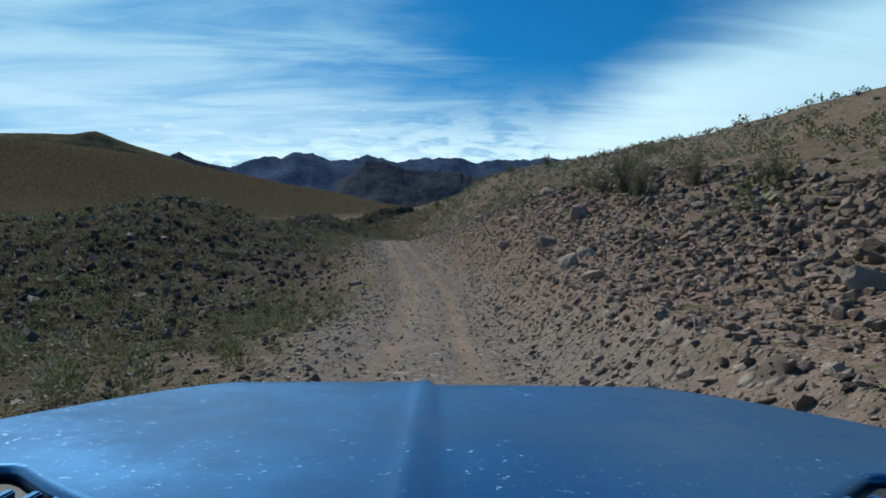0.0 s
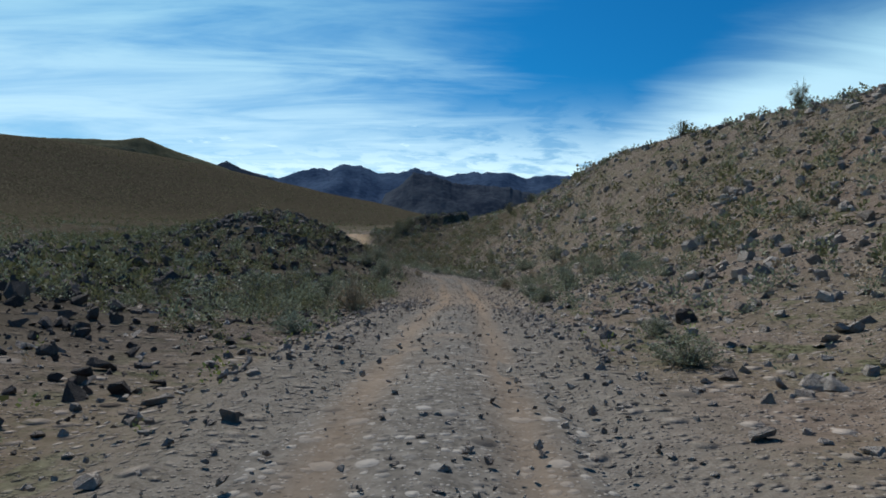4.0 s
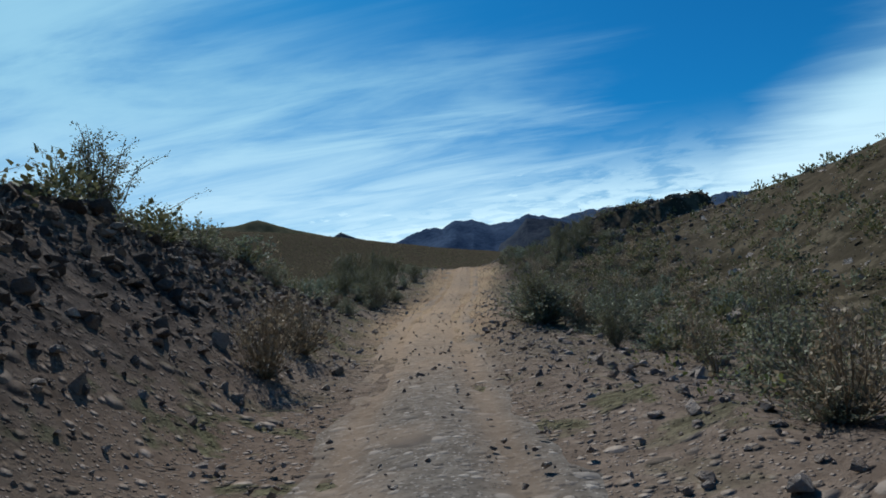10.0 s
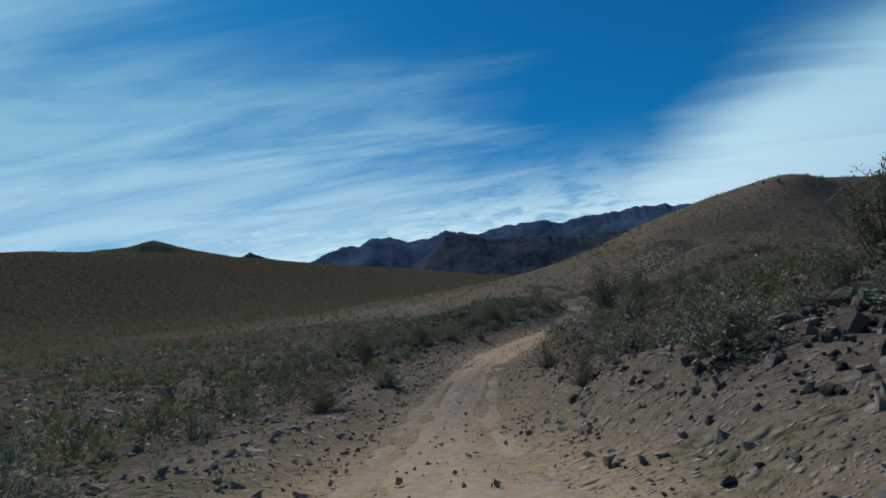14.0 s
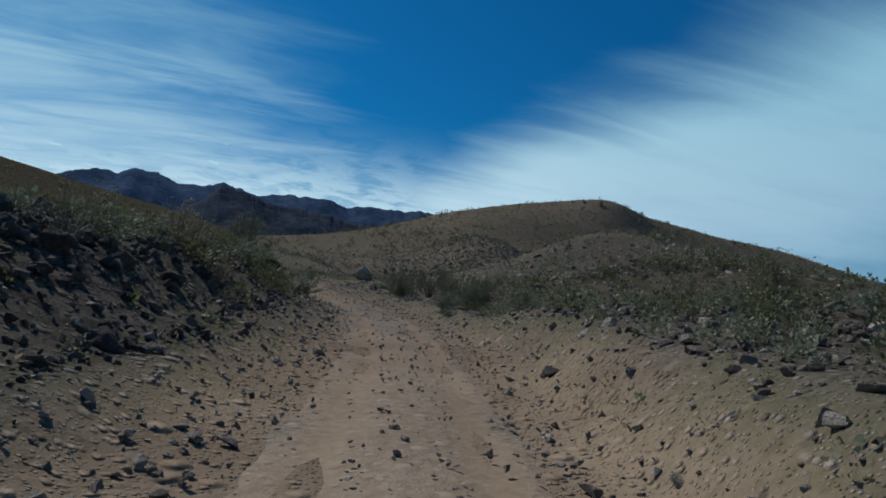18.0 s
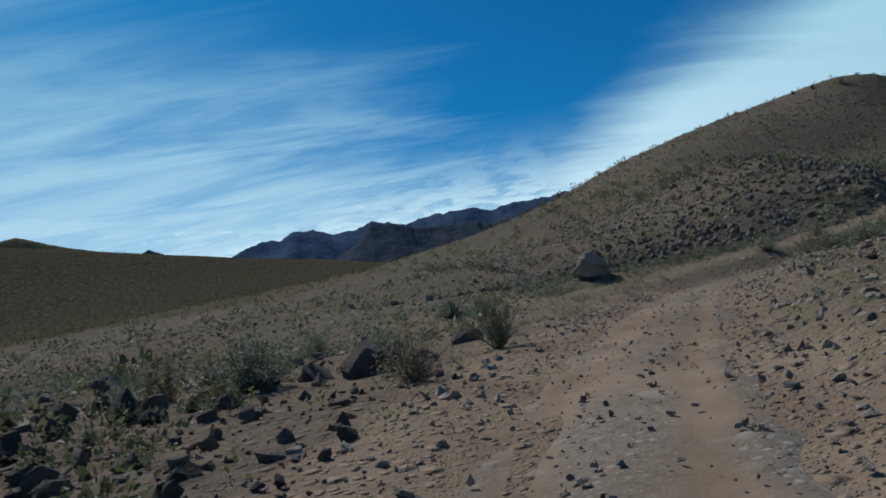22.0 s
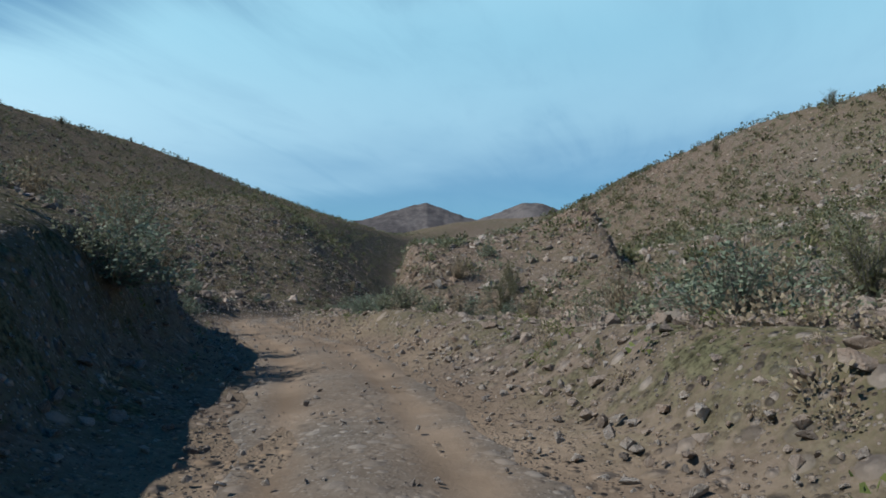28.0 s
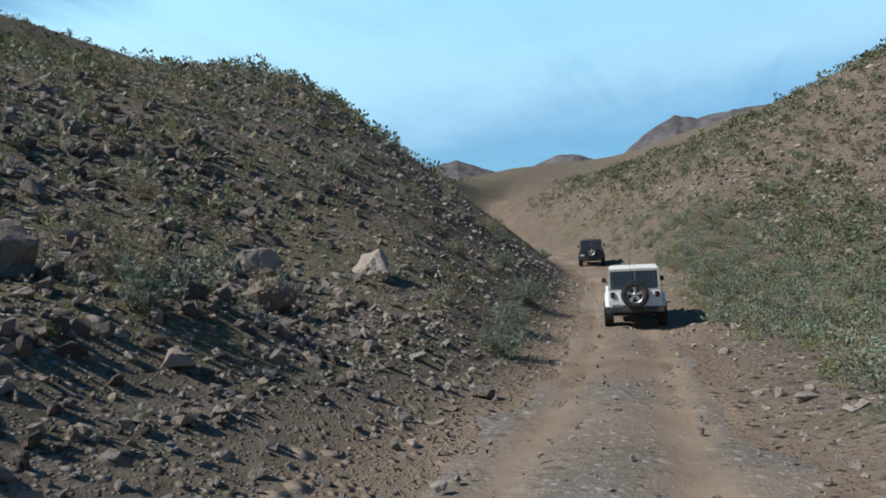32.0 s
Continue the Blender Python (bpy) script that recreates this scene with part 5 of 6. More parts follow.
BLUE_SHRUBS = [(437, 3.6, 1.1), (439, 4.6, 0.9), (416.5, 5.5, 1.1), (427, 7.6, 0.8), (374, 3.2, 1.1), (369, 5.8, 1.0), (298, 2.6, 0.6), (448, -3.4, 1.0), (443, -3.2, 1.1), (110, 8, 1.2), (116, 6, 1.0), (152, -4.0, 1.9), (154, -3.6, 1.7), (376, 4.4, 1.0), (376, -2.9, 1.3), (379, -3.4, 1.2), (385, -3.2, 1.4), (387, -2.6, 1.0), (404, 4.4, 1.3), (419, 4.6, 1.4), (424, -3.6, 1.8), (428, -4.2, 1.4), (434, 3.4, 1.0), (436, 4.2, 0.9),
             (448, 6, 1.4), (452, 7.5, 1.6), (459, 5.5, 1.5), (463, 8, 1.6), (475, -2.4, 1.3), (479, -2.8, 1.1), (484, -3, 1.2)]
DRY_SHRUBS = [(446, 11, 1.5), (424, 6, 1.1), (422.5, 7, 1.0), (429, 6.5, 0.8), (200, 4.5, 0.6), (203, 4.2, 0.5), (131, -1.9, 0.7), (166, -2.5, 1.3), (256, -6.5, 1.3), (253, -5, 1.0), (290, -5.6, 1.2), (408, 4.8, 1.3), (414, 6.6, 1.2), (100, -3.4, 1.3), (117, 3.0, 0.8), (154, 3.3, 1.5), (157, 3.8, 1.3), (163, -2.5, 1.2), (398, 4.6, 1.3), (409, 7.5, 1.4), (423, 8.5, 1.6), (469, -9, 1.2), (330, -3.8, 1.0), (368, -4.6, 1.2), (438, -4, 1.3)]
NAMED_SHRUBS = {"olive": OLIVE_SHRUBS, "sage": SAGE_SHRUBS, "blue": BLUE_SHRUBS, "dry": DRY_SHRUBS}


# plan place and height of bushes on the crests
RIDGE_BUSHES = [(67.2, 452.4, 2.6), (73.6, 443.6, 2.6), (69.6, 448, 2.2), (54.3, 456.5, 2.2), (42.1, 450, 2), (20.3, 447.6, 2.2), (15.6, 449.1, 2.4), (4.3, 446.4, 2.2), (105.3, 446.5, 2.4), (115.1, 452.2, 2.3), (121.5, 452.8, 1.9),
                (131.4, 449.9, 2.2), (142, 450.1, 2), (148.4, 450.6, 2.4), (173.1, 414.1, 2.8), (129.5, 326.6, 4), (136.2, 338.8, 2.4), (132.9, 334.1, 1.3), (135.8, 450, 2.2), (106.8, 455.4, 3.4), (115.2, 302.3, 3.2)]
CREST_BUSHES = [(90.7, 446.3, 3), (9.2, 31.2, 2.4), (8.7, 33, 1.3), (19.2, 110.5, 2.4), (14.1, 121.7, 1.8), (0.1, 163.7, 2.3), (2.6, 151.7, 1.7), (-23.4, 132.5, 2.2), (-24.6, 136.5, 2), (-21.2, 127.1, 1.2), (-28.3, 143.5, 2.5),
                (-22.8, 197.3, 1.9), (-21.1, 194, 2.3), (-24, 200.4, 1.3), (128.5, 393.8, 1.7), (155.8, 445, 2.8), (-36, 186, 2.3), (-37.5, 188, 2.2)]


def grow_shrubs():
    rng = np.random.default_rng(41)
    for kind, spots in NAMED_SHRUBS.items():
        for way, off, tall in spots:
            x, y = at_road(way, off)
            put_shrub(kind, float(x), float(y), tall, rng, rng.uniform(0.9, 1.25))
    # lone bushes that stand out against the sky
    for x, y, tall in RIDGE_BUSHES + CREST_BUSHES:
        put_shrub("olive", x, y, tall * (0.8 if y < 300 else rng.uniform(0.35, 0.75)), rng, rng.uniform(1.0, 1.5))
    # thickets: side, stretch, reach, number, tallest
    for side, s0, s1, d0, d1, count, most in ((-1, 170, 214, 3.8, 14, 75, 1.35), (1, 176, 216, 4.5, 14, 48, 1.3), (-1, 96, 132, 3.4, 9, 26, 1.3), (1, 106, 148, 3.6, 9, 24, 1.1), (1, 160, 178, 3.6, 12, 22, 1.2), (1, 340, 356, 4, 10, 16, 0.95),
                                              (-1, 345, 390, 3.2, 9, 34, 0.95), (-1, 420, 445, 3.2, 8, 20, 1.0), (1, 402, 440, 3.4, 9, 20, 0.9), (-1, 250, 300, 4, 12, 22, 1.1), (1, 256, 300, 4, 24, 60, 1.2), (-1, 240, 262, 4.5, 16, 26, 1.2), (-1, 255, 276, 3.6, 10, 20, 1.4), (1, 186, 206, 5.5, 13, 22, 1.0), (1, 335, 372, 4, 16, 30, 0.9),
                                              (1, 464, 512, 3.0, 15, 120, 0.95), (-1, 476, 506, 2.8, 7, 26, 0.9), (-1, 436, 472, 4.5, 16, 40, 0.9), (1, 440, 462, 3.4, 9, 26, 0.8), (-1, 276, 304, 4, 11, 20, 0.9), (1, 194, 228, 5, 15, 46, 1.3), (-1, 194, 232, 4.5, 14, 26, 1.0), (-1, 318, 350, 9, 26, 26, 1.0), (1, 398, 432, 5, 16, 26, 1.0)):
        for _ in range(int(count * 0.82)):
            x, y = at_road(rng.uniform(s0, s1), side * rng.uniform(d0, d1))
            if clear_of_road(np.array([x]), np.array([y]), 3.0)[0]:
                put_shrub(("sage", "dry", "olive", "blue")[int(rng.integers(0, 4))], float(x), float(y), float(rng.uniform(0.5, 1) * most), rng, float(rng.uniform(0.9, 1.3)), True)
    # wild growth along the verges
    spans = ((60, 140, 0.55, ("sage", "sage", "blue", "dry")), (140, 185, 0.9, ("sage", "dry", "blue", "olive")), (166, 236, 2.4, ("sage", "olive", "dry", "sage")), (235, 320, 1.1, ("sage", "sage", "dry", "olive")), (330, 400, 0.6, ("sage", "blue", "blue", "dry")), (400, 500, 0.7, ("blue", "sage", "dry", "blue")))
    for s0, s1, each, kinds in spans:
        for _ in range(int((s1 - s0) * each * 0.75)):
            way, off = rng.uniform(s0, s1), (3.0 + 11 * rng.random() ** 1.3) * rng.choice((-1, 1))
            x, y = at_road(way, off)
            if clear_of_road(np.array([x]), np.array([y]), 2.4)[0]:
                kind = kinds[int(rng.integers(0, 4))]
                put_shrub(kind, float(x), float(y), float(rng.uniform(0.5, 1.25) * (1.5 if kind == "olive" else 1)), rng, float(rng.uniform(0.9, 1.3)), abs(off) > 4.5)


grow_shrubs()


def clump_shape(blades, seed, up, grain=1.0):
    """A light shrub for the distance: leaves only."""
    rng = np.random.default_rng(seed)
    v, f = [], []
    for k in range(blades):
        d = rng.normal(size=3)
        d[2] = abs(d[2]) + 0.15
        d /= np.linalg.norm(d)
        at = d * np.array([0.5, 0.5, up]) * rng.uniform(0.35, 1.0)
        w = np.cross(d, rng.normal(size=3))
        w /= np.linalg.norm(w)
        size = rng.uniform(0.10, 0.22)
        size *= grain
        v.append(np.array([at - w * size * 0.4, at + w * size * 0.4, at + d * size + w * size * 0.1, at + d * size * 0.8 - w * size * 0.3]))
        f.append([4 * k, 4 * k + 1, 4 * k + 2, 4 * k + 3])
    return np.vstack(v), np.array(f)


def far_growth():
    rng = np.random.default_rng(51)
    shapes = [clump_shape(44, 500 + k, 0.72, 0.82) for k in range(4)]
    fine_shapes = [clump_shape(120, 530 + k, 0.72, 0.46) for k in range(4)]
    plain_shapes = [clump_shape(26, 510 + k, 0.72, 1.0) for k in range(4)]
    tufts = [clump_shape(14, 520 + k, 0.9) for k in range(4)]
    for name, label, mat, count, d0, d1, least, most in (("hillside_shrubs", "grey-green shrubs dotted over the slopes", LEAF_SAGE, 5200, 9, 90, 0.5, 1.4), ("hillside_shrubs", "dark olive bushes dotted over the slopes", LEAF_OLIVE, 4200, 10, 120, 0.6, 1.9),
                                                         ("hillside_shrubs", "straw-coloured dry bushes on the slopes", LEAF_DRY, 1200, 12, 80, 0.4, 1.0)):
        x, y, way, off = along(count, 0, 520, d0, d1, rng, power=1.1)
        keep = clear_of_road(x, y, 9)
        x, y = x[keep], y[keep]
        near = beside(x, y)[0] < 26
        for some, kinds in ((near, shapes), (~near, plain_shapes)):
            strew(name, label, "shrubs", mat, kinds, x[some], y[some], rest(x[some], y[some]), rng.uniform(least, most, some.sum()) * rng.uniform(0.6, 1, some.sum()), 0.0, rng, 0.08)
    x, y = rng.uniform(-420, 30, 4600), rng.uniform(230, 760, 4600)
    keep = clear_of_road(x, y, 45)
    x, y = x[keep], y[keep]
    strew("hillside_shrubs", "dark olive bushes on the far grassy hill", "shrubs", LEAF_OLIVE, plain_shapes, x, y, rest(x, y), rng.uniform(0.8, 2.0, len(x)), 0.0, rng, 0.08)
    # denser growth by stretches: side, from, to, near, far, number, leaf, sizes
    for side, s0, s1, d0, d1, count, mat, least, most in ((-1, 5, 130, 4, 34, 1500, LEAF_OLIVE, 0.4, 1.0), (-1, 5, 130, 4, 30, 900, LEAF_SAGE, 0.3, 0.9), (1, 60, 160, 4, 34, 800, LEAF_SAGE, 0.35, 1.1), (1, 20, 80, 9, 30, 260, LEAF_OLIVE, 0.4, 1.1),
                                                          (-1, 425, 500, 4, 34, 420, LEAF_SAGE, 0.3, 0.8), (-1, 425, 500, 4, 34, 260, LEAF_DRY, 0.3, 0.8), (-1, 425, 500, 4, 34, 160, LEAF_OLIVE, 0.3, 0.7), (1, 452, 520, 3.0, 18, 1100, LEAF_SAGE, 0.35, 0.9), (1, 452, 520, 3.2, 18, 300, LEAF_BLUE, 0.4, 0.9), (1, 455, 520, 3.2, 22, 260, LEAF_DRY, 0.3, 0.8),
                                                          (1, 235, 330, 4, 40, 900, LEAF_OLIVE, 0.4, 1.2), (-1, 240, 330, 4, 30, 800, LEAF_OLIVE, 0.4, 1.2)) + ((1, 340, 440, 4, 34, 700, LEAF_SAGE, 0.3, 0.9), (-1, 340, 420, 7, 60, 1100, LEAF_OLIVE, 0.3, 0.9),
                                                          (-1, 160, 245, 5, 40, 1100, LEAF_OLIVE, 0.5, 1.5), (1, 160, 245, 5, 24, 500, LEAF_OLIVE, 0.4, 1.2), (-1, 350, 400, 3.2, 12, 420, LEAF_SAGE, 0.3, 0.9), (-1, 350, 400, 3.2, 14, 300, LEAF_OLIVE, 0.3, 0.8), (1, 335, 440, 2.5, 24, 1300, LEAF_GRASS, 0.12, 0.4), (-1, 362, 396, 2.8, 11, 500, LEAF_SAGE, 0.3, 0.8), (1, 398, 440, 2.6, 14, 400, LEAF_DRY, 0.2, 0.6), (-1, 425, 480, 4, 30, 300, LEAF_GRASS, 0.15, 0.4), (1, 462, 520, 2.4, 14, 350, LEAF_GRASS, 0.2, 0.6), (1, 462, 520, 2.6, 16, 700, LEAF_BLUE, 0.3, 0.9), (-1, 20, 135, 3, 26, 1300, LEAF_OLIVE, 0.25, 0.7), (-1, 20, 135, 3, 26, 700, LEAF_SAGE, 0.25, 0.7), (-1, 60, 130, 3.2, 7, 160, LEAF_SAGE, 0.5, 1.1), (1, 95, 150, 3.4, 9, 140, LEAF_SAGE, 0.4, 1.0), (1, 85, 160, 8, 34, 700, LEAF_OLIVE, 0.4, 1.1), (1, 85, 160, 8, 34, 500, LEAF_DRY, 0.3, 0.8), (-1, 290, 325, 3.6, 9, 160, LEAF_OLIVE, 0.4, 1.0), (1, 405, 525, 9, 52, 900, LEAF_OLIVE, 0.4, 1.1), (1, 405, 525, 9, 52, 700, LEAF_SAGE, 0.4, 1.0), (1, 405, 525, 9, 52, 300, LEAF_DRY, 0.3, 0.9), (1, 250, 302, 3.2, 24, 900, LEAF_OLIVE, 0.3, 0.8), (1, 250, 302, 3.2, 24, 700, LEAF_SAGE, 0.25, 0.7), (1, 196, 240, 3.6, 16, 600, LEAF_OLIVE, 0.3, 0.9), (1, 186, 206, 5, 14, 260, LEAF_DRY, 0.4, 0.9), (-1, 252, 300, 3.2, 14, 500, LEAF_OLIVE, 0.3, 0.8), (-1, 340, 396, 3, 16, 900, LEAF_GRASS, 0.12, 0.35), (-1, 340, 396, 3, 16, 700, LEAF_DRY, 0.15, 0.45), (1, 490, 585, 6, 46, 1300, LEAF_OLIVE, 0.4, 1.2), (1, 490, 585, 5, 46, 1500, LEAF_SAGE, 0.4, 1.1), (1, 490, 585, 6, 46, 500, LEAF_DRY, 0.4, 0.9), (-1, 500, 620, 5, 50, 900, LEAF_OLIVE, 0.4, 1.1), (-1, 425, 500, 6, 34, 320, LEAF_DRY, 0.5, 1.0)):
        x, y, way, off = along(count, s0, s1, d0, d1, rng, sides=(side,))
        keep = clear_of_road(x, y, 2.5) & (value_noise(x, y, 0.10, 3) + 0.5 * rng.random(len(x)) > 0.05)
        x, y = x[keep], y[keep]
        near = beside(x, y)[0] < 9
        for some, kinds in ((near, fine_shapes), (~near, shapes)):
            if some.any():
                strew("slope_brush", "low scrubby brush growing on the stony slope", "shrubs", mat, kinds, x[some], y[some], rest(x[some], y[some]), rng.uniform(least, most, some.sum()), 0.0, rng, 0.08)
    # green and dry tufts near the track
    for name, label, mat, count, s0, s1, d0, d1 in (("grass_tufts", "short green grass tufts between the stones", LEAF_GRASS, 6500, 40, 500, 2.3, 22), ("dry_tufts", "short dry grass and twigs between the stones", LEAF_DRY, 4200, 5, 500, 2.0, 18),
                                                    ("leafy_tufts", "small grey-green plants between the stones", LEAF_SAGE, 4200, 60, 500, 2.3, 20)):
        x, y, way, off = along(count, s0, s1, d0, d1, rng, power=1.2)
        patch = value_noise(x, y, 0.12, 3) + rng.normal(0, 0.15, len(x)) > -0.05
        keep = clear_of_road(x, y, 2.1) & patch
        x, y = x[keep], y[keep]
        strew(name, label, "grass", mat, tufts, x, y, rest(x, y), 0.10 + 0.30 * rng.random(len(x)) ** 2, 0.0, rng, 0.1)


far_growth()
dot_far_hills()


# ---- vehicles ----
def gloss_paint(dark, light, dust_glint, metal=0.0, coat=0.5):
    def build(n, s):
        p = own(n)
        cloud, speck = n.noise(p, 3.0, 4, 0.6), n.noise(p, 60, 3, 0.7)
        colour = n.mix(n.ramp(cloud, 0.3, 0.7), dark, light)
        # flecks in the colour: dust, and on the blue paint also painted glints
        spots = n.math("MULTIPLY", n.ramp(speck, 0.63, 0.69), n.ramp(cloud, 0.35, 0.6, 0.3, 1.0))
        film = n.math("MULTIPLY_ADD", n.noise(p, 1.2, 4), 0.06, n.math("MULTIPLY", spots, 0.75))
        n.link(n.mix(film, colour, dust_glint), s.inputs["Base Color"])
        s.inputs["Metallic"].default_value = metal
        n.link(n.math("MULTIPLY_ADD", spots, 0.4, n.ramp(cloud, 0.3, 0.7, 0.30, 0.42)), s.inputs["Roughness"])
        s.inputs["Coat Weight"].default_value = coat
        s.inputs["Coat Roughness"].default_value = 0.16
        bumped(n, s, speck, 0.10, 0.004)
    return build


def plain(colour, rough=0.6, metal=0.0, grain=30.0, vary=0.25, spec=0.4):
    def build(n, s):
        p = own(n)
        f = n.noise(p, grain, 5, 0.65)
        wear = n.noise(p, grain * 0.12, 4, 0.6)
        c = n.mix(n.ramp(f, 0.3, 0.7), tuple(q * (1 - vary) for q in colour), tuple(min(1, q * (1 + vary)) for q in colour))
        n.link(n.mix(n.ramp(wear, 0.5, 0.75, 0.0, 0.25), c, (0.26, 0.21, 0.16)), s.inputs["Base Color"])
        n.link(n.ramp(f, 0.3, 0.7, rough * 0.85, min(1, rough * 1.15)), s.inputs["Roughness"])
        s.inputs["Metallic"].default_value = metal
        s.inputs["Specular IOR Level"].default_value = spec
        bumped(n, s, f, 0.2, 0.004)
    return build


def glass_look(n, s):
    s.inputs["Base Color"].default_value = (0.05, 0.06, 0.07, 1)
    s.inputs["Roughness"].default_value = 0.08
    s.inputs["Specular IOR Level"].default_value = 0.6
    see = n.add("ShaderNodeBsdfTransparent")
    see.inputs[0].default_value = (0.55, 0.60, 0.62, 1)
    both = n.add("ShaderNodeMixShader")
    both.inputs[0].default_value = 0.45
    n.link(see.outputs[0], both.inputs[1]), n.link(s.outputs[0], both.inputs[2])
    n.link(both.outputs[0], n.tree.nodes["Material Output"].inputs[0])


PAINT_WHITE = material("white_paint", gloss_paint((0.70, 0.70, 0.69), (0.80, 0.80, 0.79), (0.42, 0.35, 0.27)))
PAINT_BLACK = material("black_paint", gloss_paint((0.012, 0.012, 0.014), (0.022, 0.022, 0.025), (0.24, 0.20, 0.16)))
PAINT_BLUE = material("blue_metallic_paint", gloss_paint((0.003, 0.085, 0.225), (0.005, 0.108, 0.27), (0.30, 0.50, 0.64), 0.75, 0.08))
RUBBER = material("tyre_rubber", plain((0.030, 0.029, 0.028), 0.85, spec=0.2))
ALLOY = material("cast_alloy", plain((0.62, 0.62, 0.63), 0.35, 0.9))
PLASTIC = material("black_plastic", plain((0.030, 0.030, 0.032), 0.55))
CANVAS = material("beige_canvas", plain((0.66, 0.63, 0.57), 0.85, grain=60, spec=0.1))
CANVAS_DARK = material("black_canvas", plain((0.035, 0.034, 0.034), 0.9, grain=60, spec=0.1))
CANVAS_GREY = material("grey_brown_canvas", plain((0.30, 0.275, 0.25), 0.9, grain=60, spec=0.1))
SMOKED = material("clear_vinyl", glass_look)
LENS = material("dark_red_lens", plain((0.035, 0.010, 0.010), 0.2, vary=0.1))
LAMP_GLASS = material("headlight_lens", plain((0.60, 0.62, 0.64), 0.12, 0.4, vary=0.05))
PLATE = material("plate_enamel", plain((0.55, 0.56, 0.57), 0.4, vary=0.08))
STEEL = material("dark_steel", plain((0.10, 0.10, 0.10), 0.45, 0.7))
SEAT = material("seat_cloth", plain((0.10, 0.095, 0.09), 0.9, grain=80, spec=0.1))


def part(name, bm, mat, parent, label=""):
    bmesh.ops.recalc_face_normals(bm, faces=bm.faces)
    me = bpy.data.meshes.new(name)
    bm.to_mesh(me)
    bm.free()
    me.materials.append(mat)
    ob = new(name, me)
    ob.parent = parent
    if label:
        tagged(ob, label)
    return ob


def soften(bm, size, segments=2):
    if size:
        bmesh.ops.bevel(bm, geom=bm.edges[:], offset=size, segments=segments, affect="EDGES", clamp_overlap=True)
    return bm


def slab(x0, x1, y0, y1, z0, z1, bevel=0.015, bm=None):
    """A box with rounded edges."""
    own_bm = bmesh.new()
    bmesh.ops.create_cube(own_bm, size=1)
    for v in own_bm.verts:
        v.co = ((x0 + x1) / 2 + v.co.x * (x1 - x0), (y0 + y1) / 2 + v.co.y * (y1 - y0), (z0 + z1) / 2 + v.co.z * (z1 - z0))
    soften(own_bm, bevel)
    if bm is None:
        return own_bm
    me = bpy.data.meshes.new("piece")
    own_bm.to_mesh(me)
    own_bm.free()
    bm.from_mesh(me)
    bpy.data.meshes.remove(me)
    return bm


def prism(outline, x0, x1, bevel=0.015, taper=0.0):
    """An outline in y and z drawn across from x0 to x1; the top drawn in by taper."""
    bm = bmesh.new()
    zs = [z for _, z in outline]
    low, high = min(zs), max(zs)

    def put(x, y, z):
        return bm.verts.new((x * (1 - taper * (z - low) / (high - low)), y, z))
    a, b = [put(x0, y, z) for y, z in outline], [put(x1, y, z) for y, z in outline]
    bm.faces.new(a)
    bm.faces.new(b[::-1])
    for k in range(len(a)):
        bm.faces.new((a[k], a[k - 1], b[k - 1], b[k]))
    bmesh.ops.recalc_face_normals(bm, faces=bm.faces)
    return soften(bm, bevel)


def arc(y, z, r, a0, a1, count):
    return [(y + r * math.cos(radians(a0 + (a1 - a0) * k / count)), z + r * math.sin(radians(a0 + (a1 - a0) * k / count))) for k in range(count + 1)]


def turned(profile, count, axis="x"):
    """A profile of (radius, along) turned round an axis."""
    bm = bmesh.new()
    rings = []
    for k in range(count):
        a = 2 * math.pi * k / count
        c, s = math.cos(a), math.sin(a)
        rings.append([bm.verts.new({"x": (h, r * c, r * s), "y": (r * c, h, r * s), "z": (r * c, r * s, h)}[axis]) for r, h in profile])
    for k in range(count):
        p, q = rings[k - 1], rings[k]
        for j in range(len(profile) - 1):
            bm.faces.new((p[j], p[j + 1], q[j + 1], q[j]))
    bmesh.ops.remove_doubles(bm, verts=bm.verts, dist=1e-5)
    for f in bm.faces:
        f.smooth = True
    return bm


def tyre_mesh(r, half):
    bm = turned([(r * 0.60, -half * 0.8), (r * 0.72, -half), (r * 0.92, -half), (r * 0.975, -half * 0.8), (r * 0.975, half * 0.8), (r * 0.92, half), (r * 0.72, half), (r * 0.60, half * 0.8), (r * 0.60, -half * 0.8)], 40)
    for k in range(40):
        a = 2 * math.pi * (k + 0.5) / 40
        for h0, h1, lag in ((-0.95, -0.36, 0.0), (-0.28, 0.28, 0.5), (0.36, 0.95, 0.0)):
            w = a + lag * 2 * math.pi / 40
            lug = slab(h0 * half, h1 * half, -0.02, 0.02, r * 0.96, r, 0)
            bmesh.ops.rotate(lug, verts=lug.verts, cent=(0, 0, 0), matrix=Euler((w, 0, 0)).to_matrix())
            me = bpy.data.meshes.new("piece")
            lug.to_mesh(me)
            lug.free()
            bm.from_mesh(me)
            bpy.data.meshes.remove(me)
    return bm


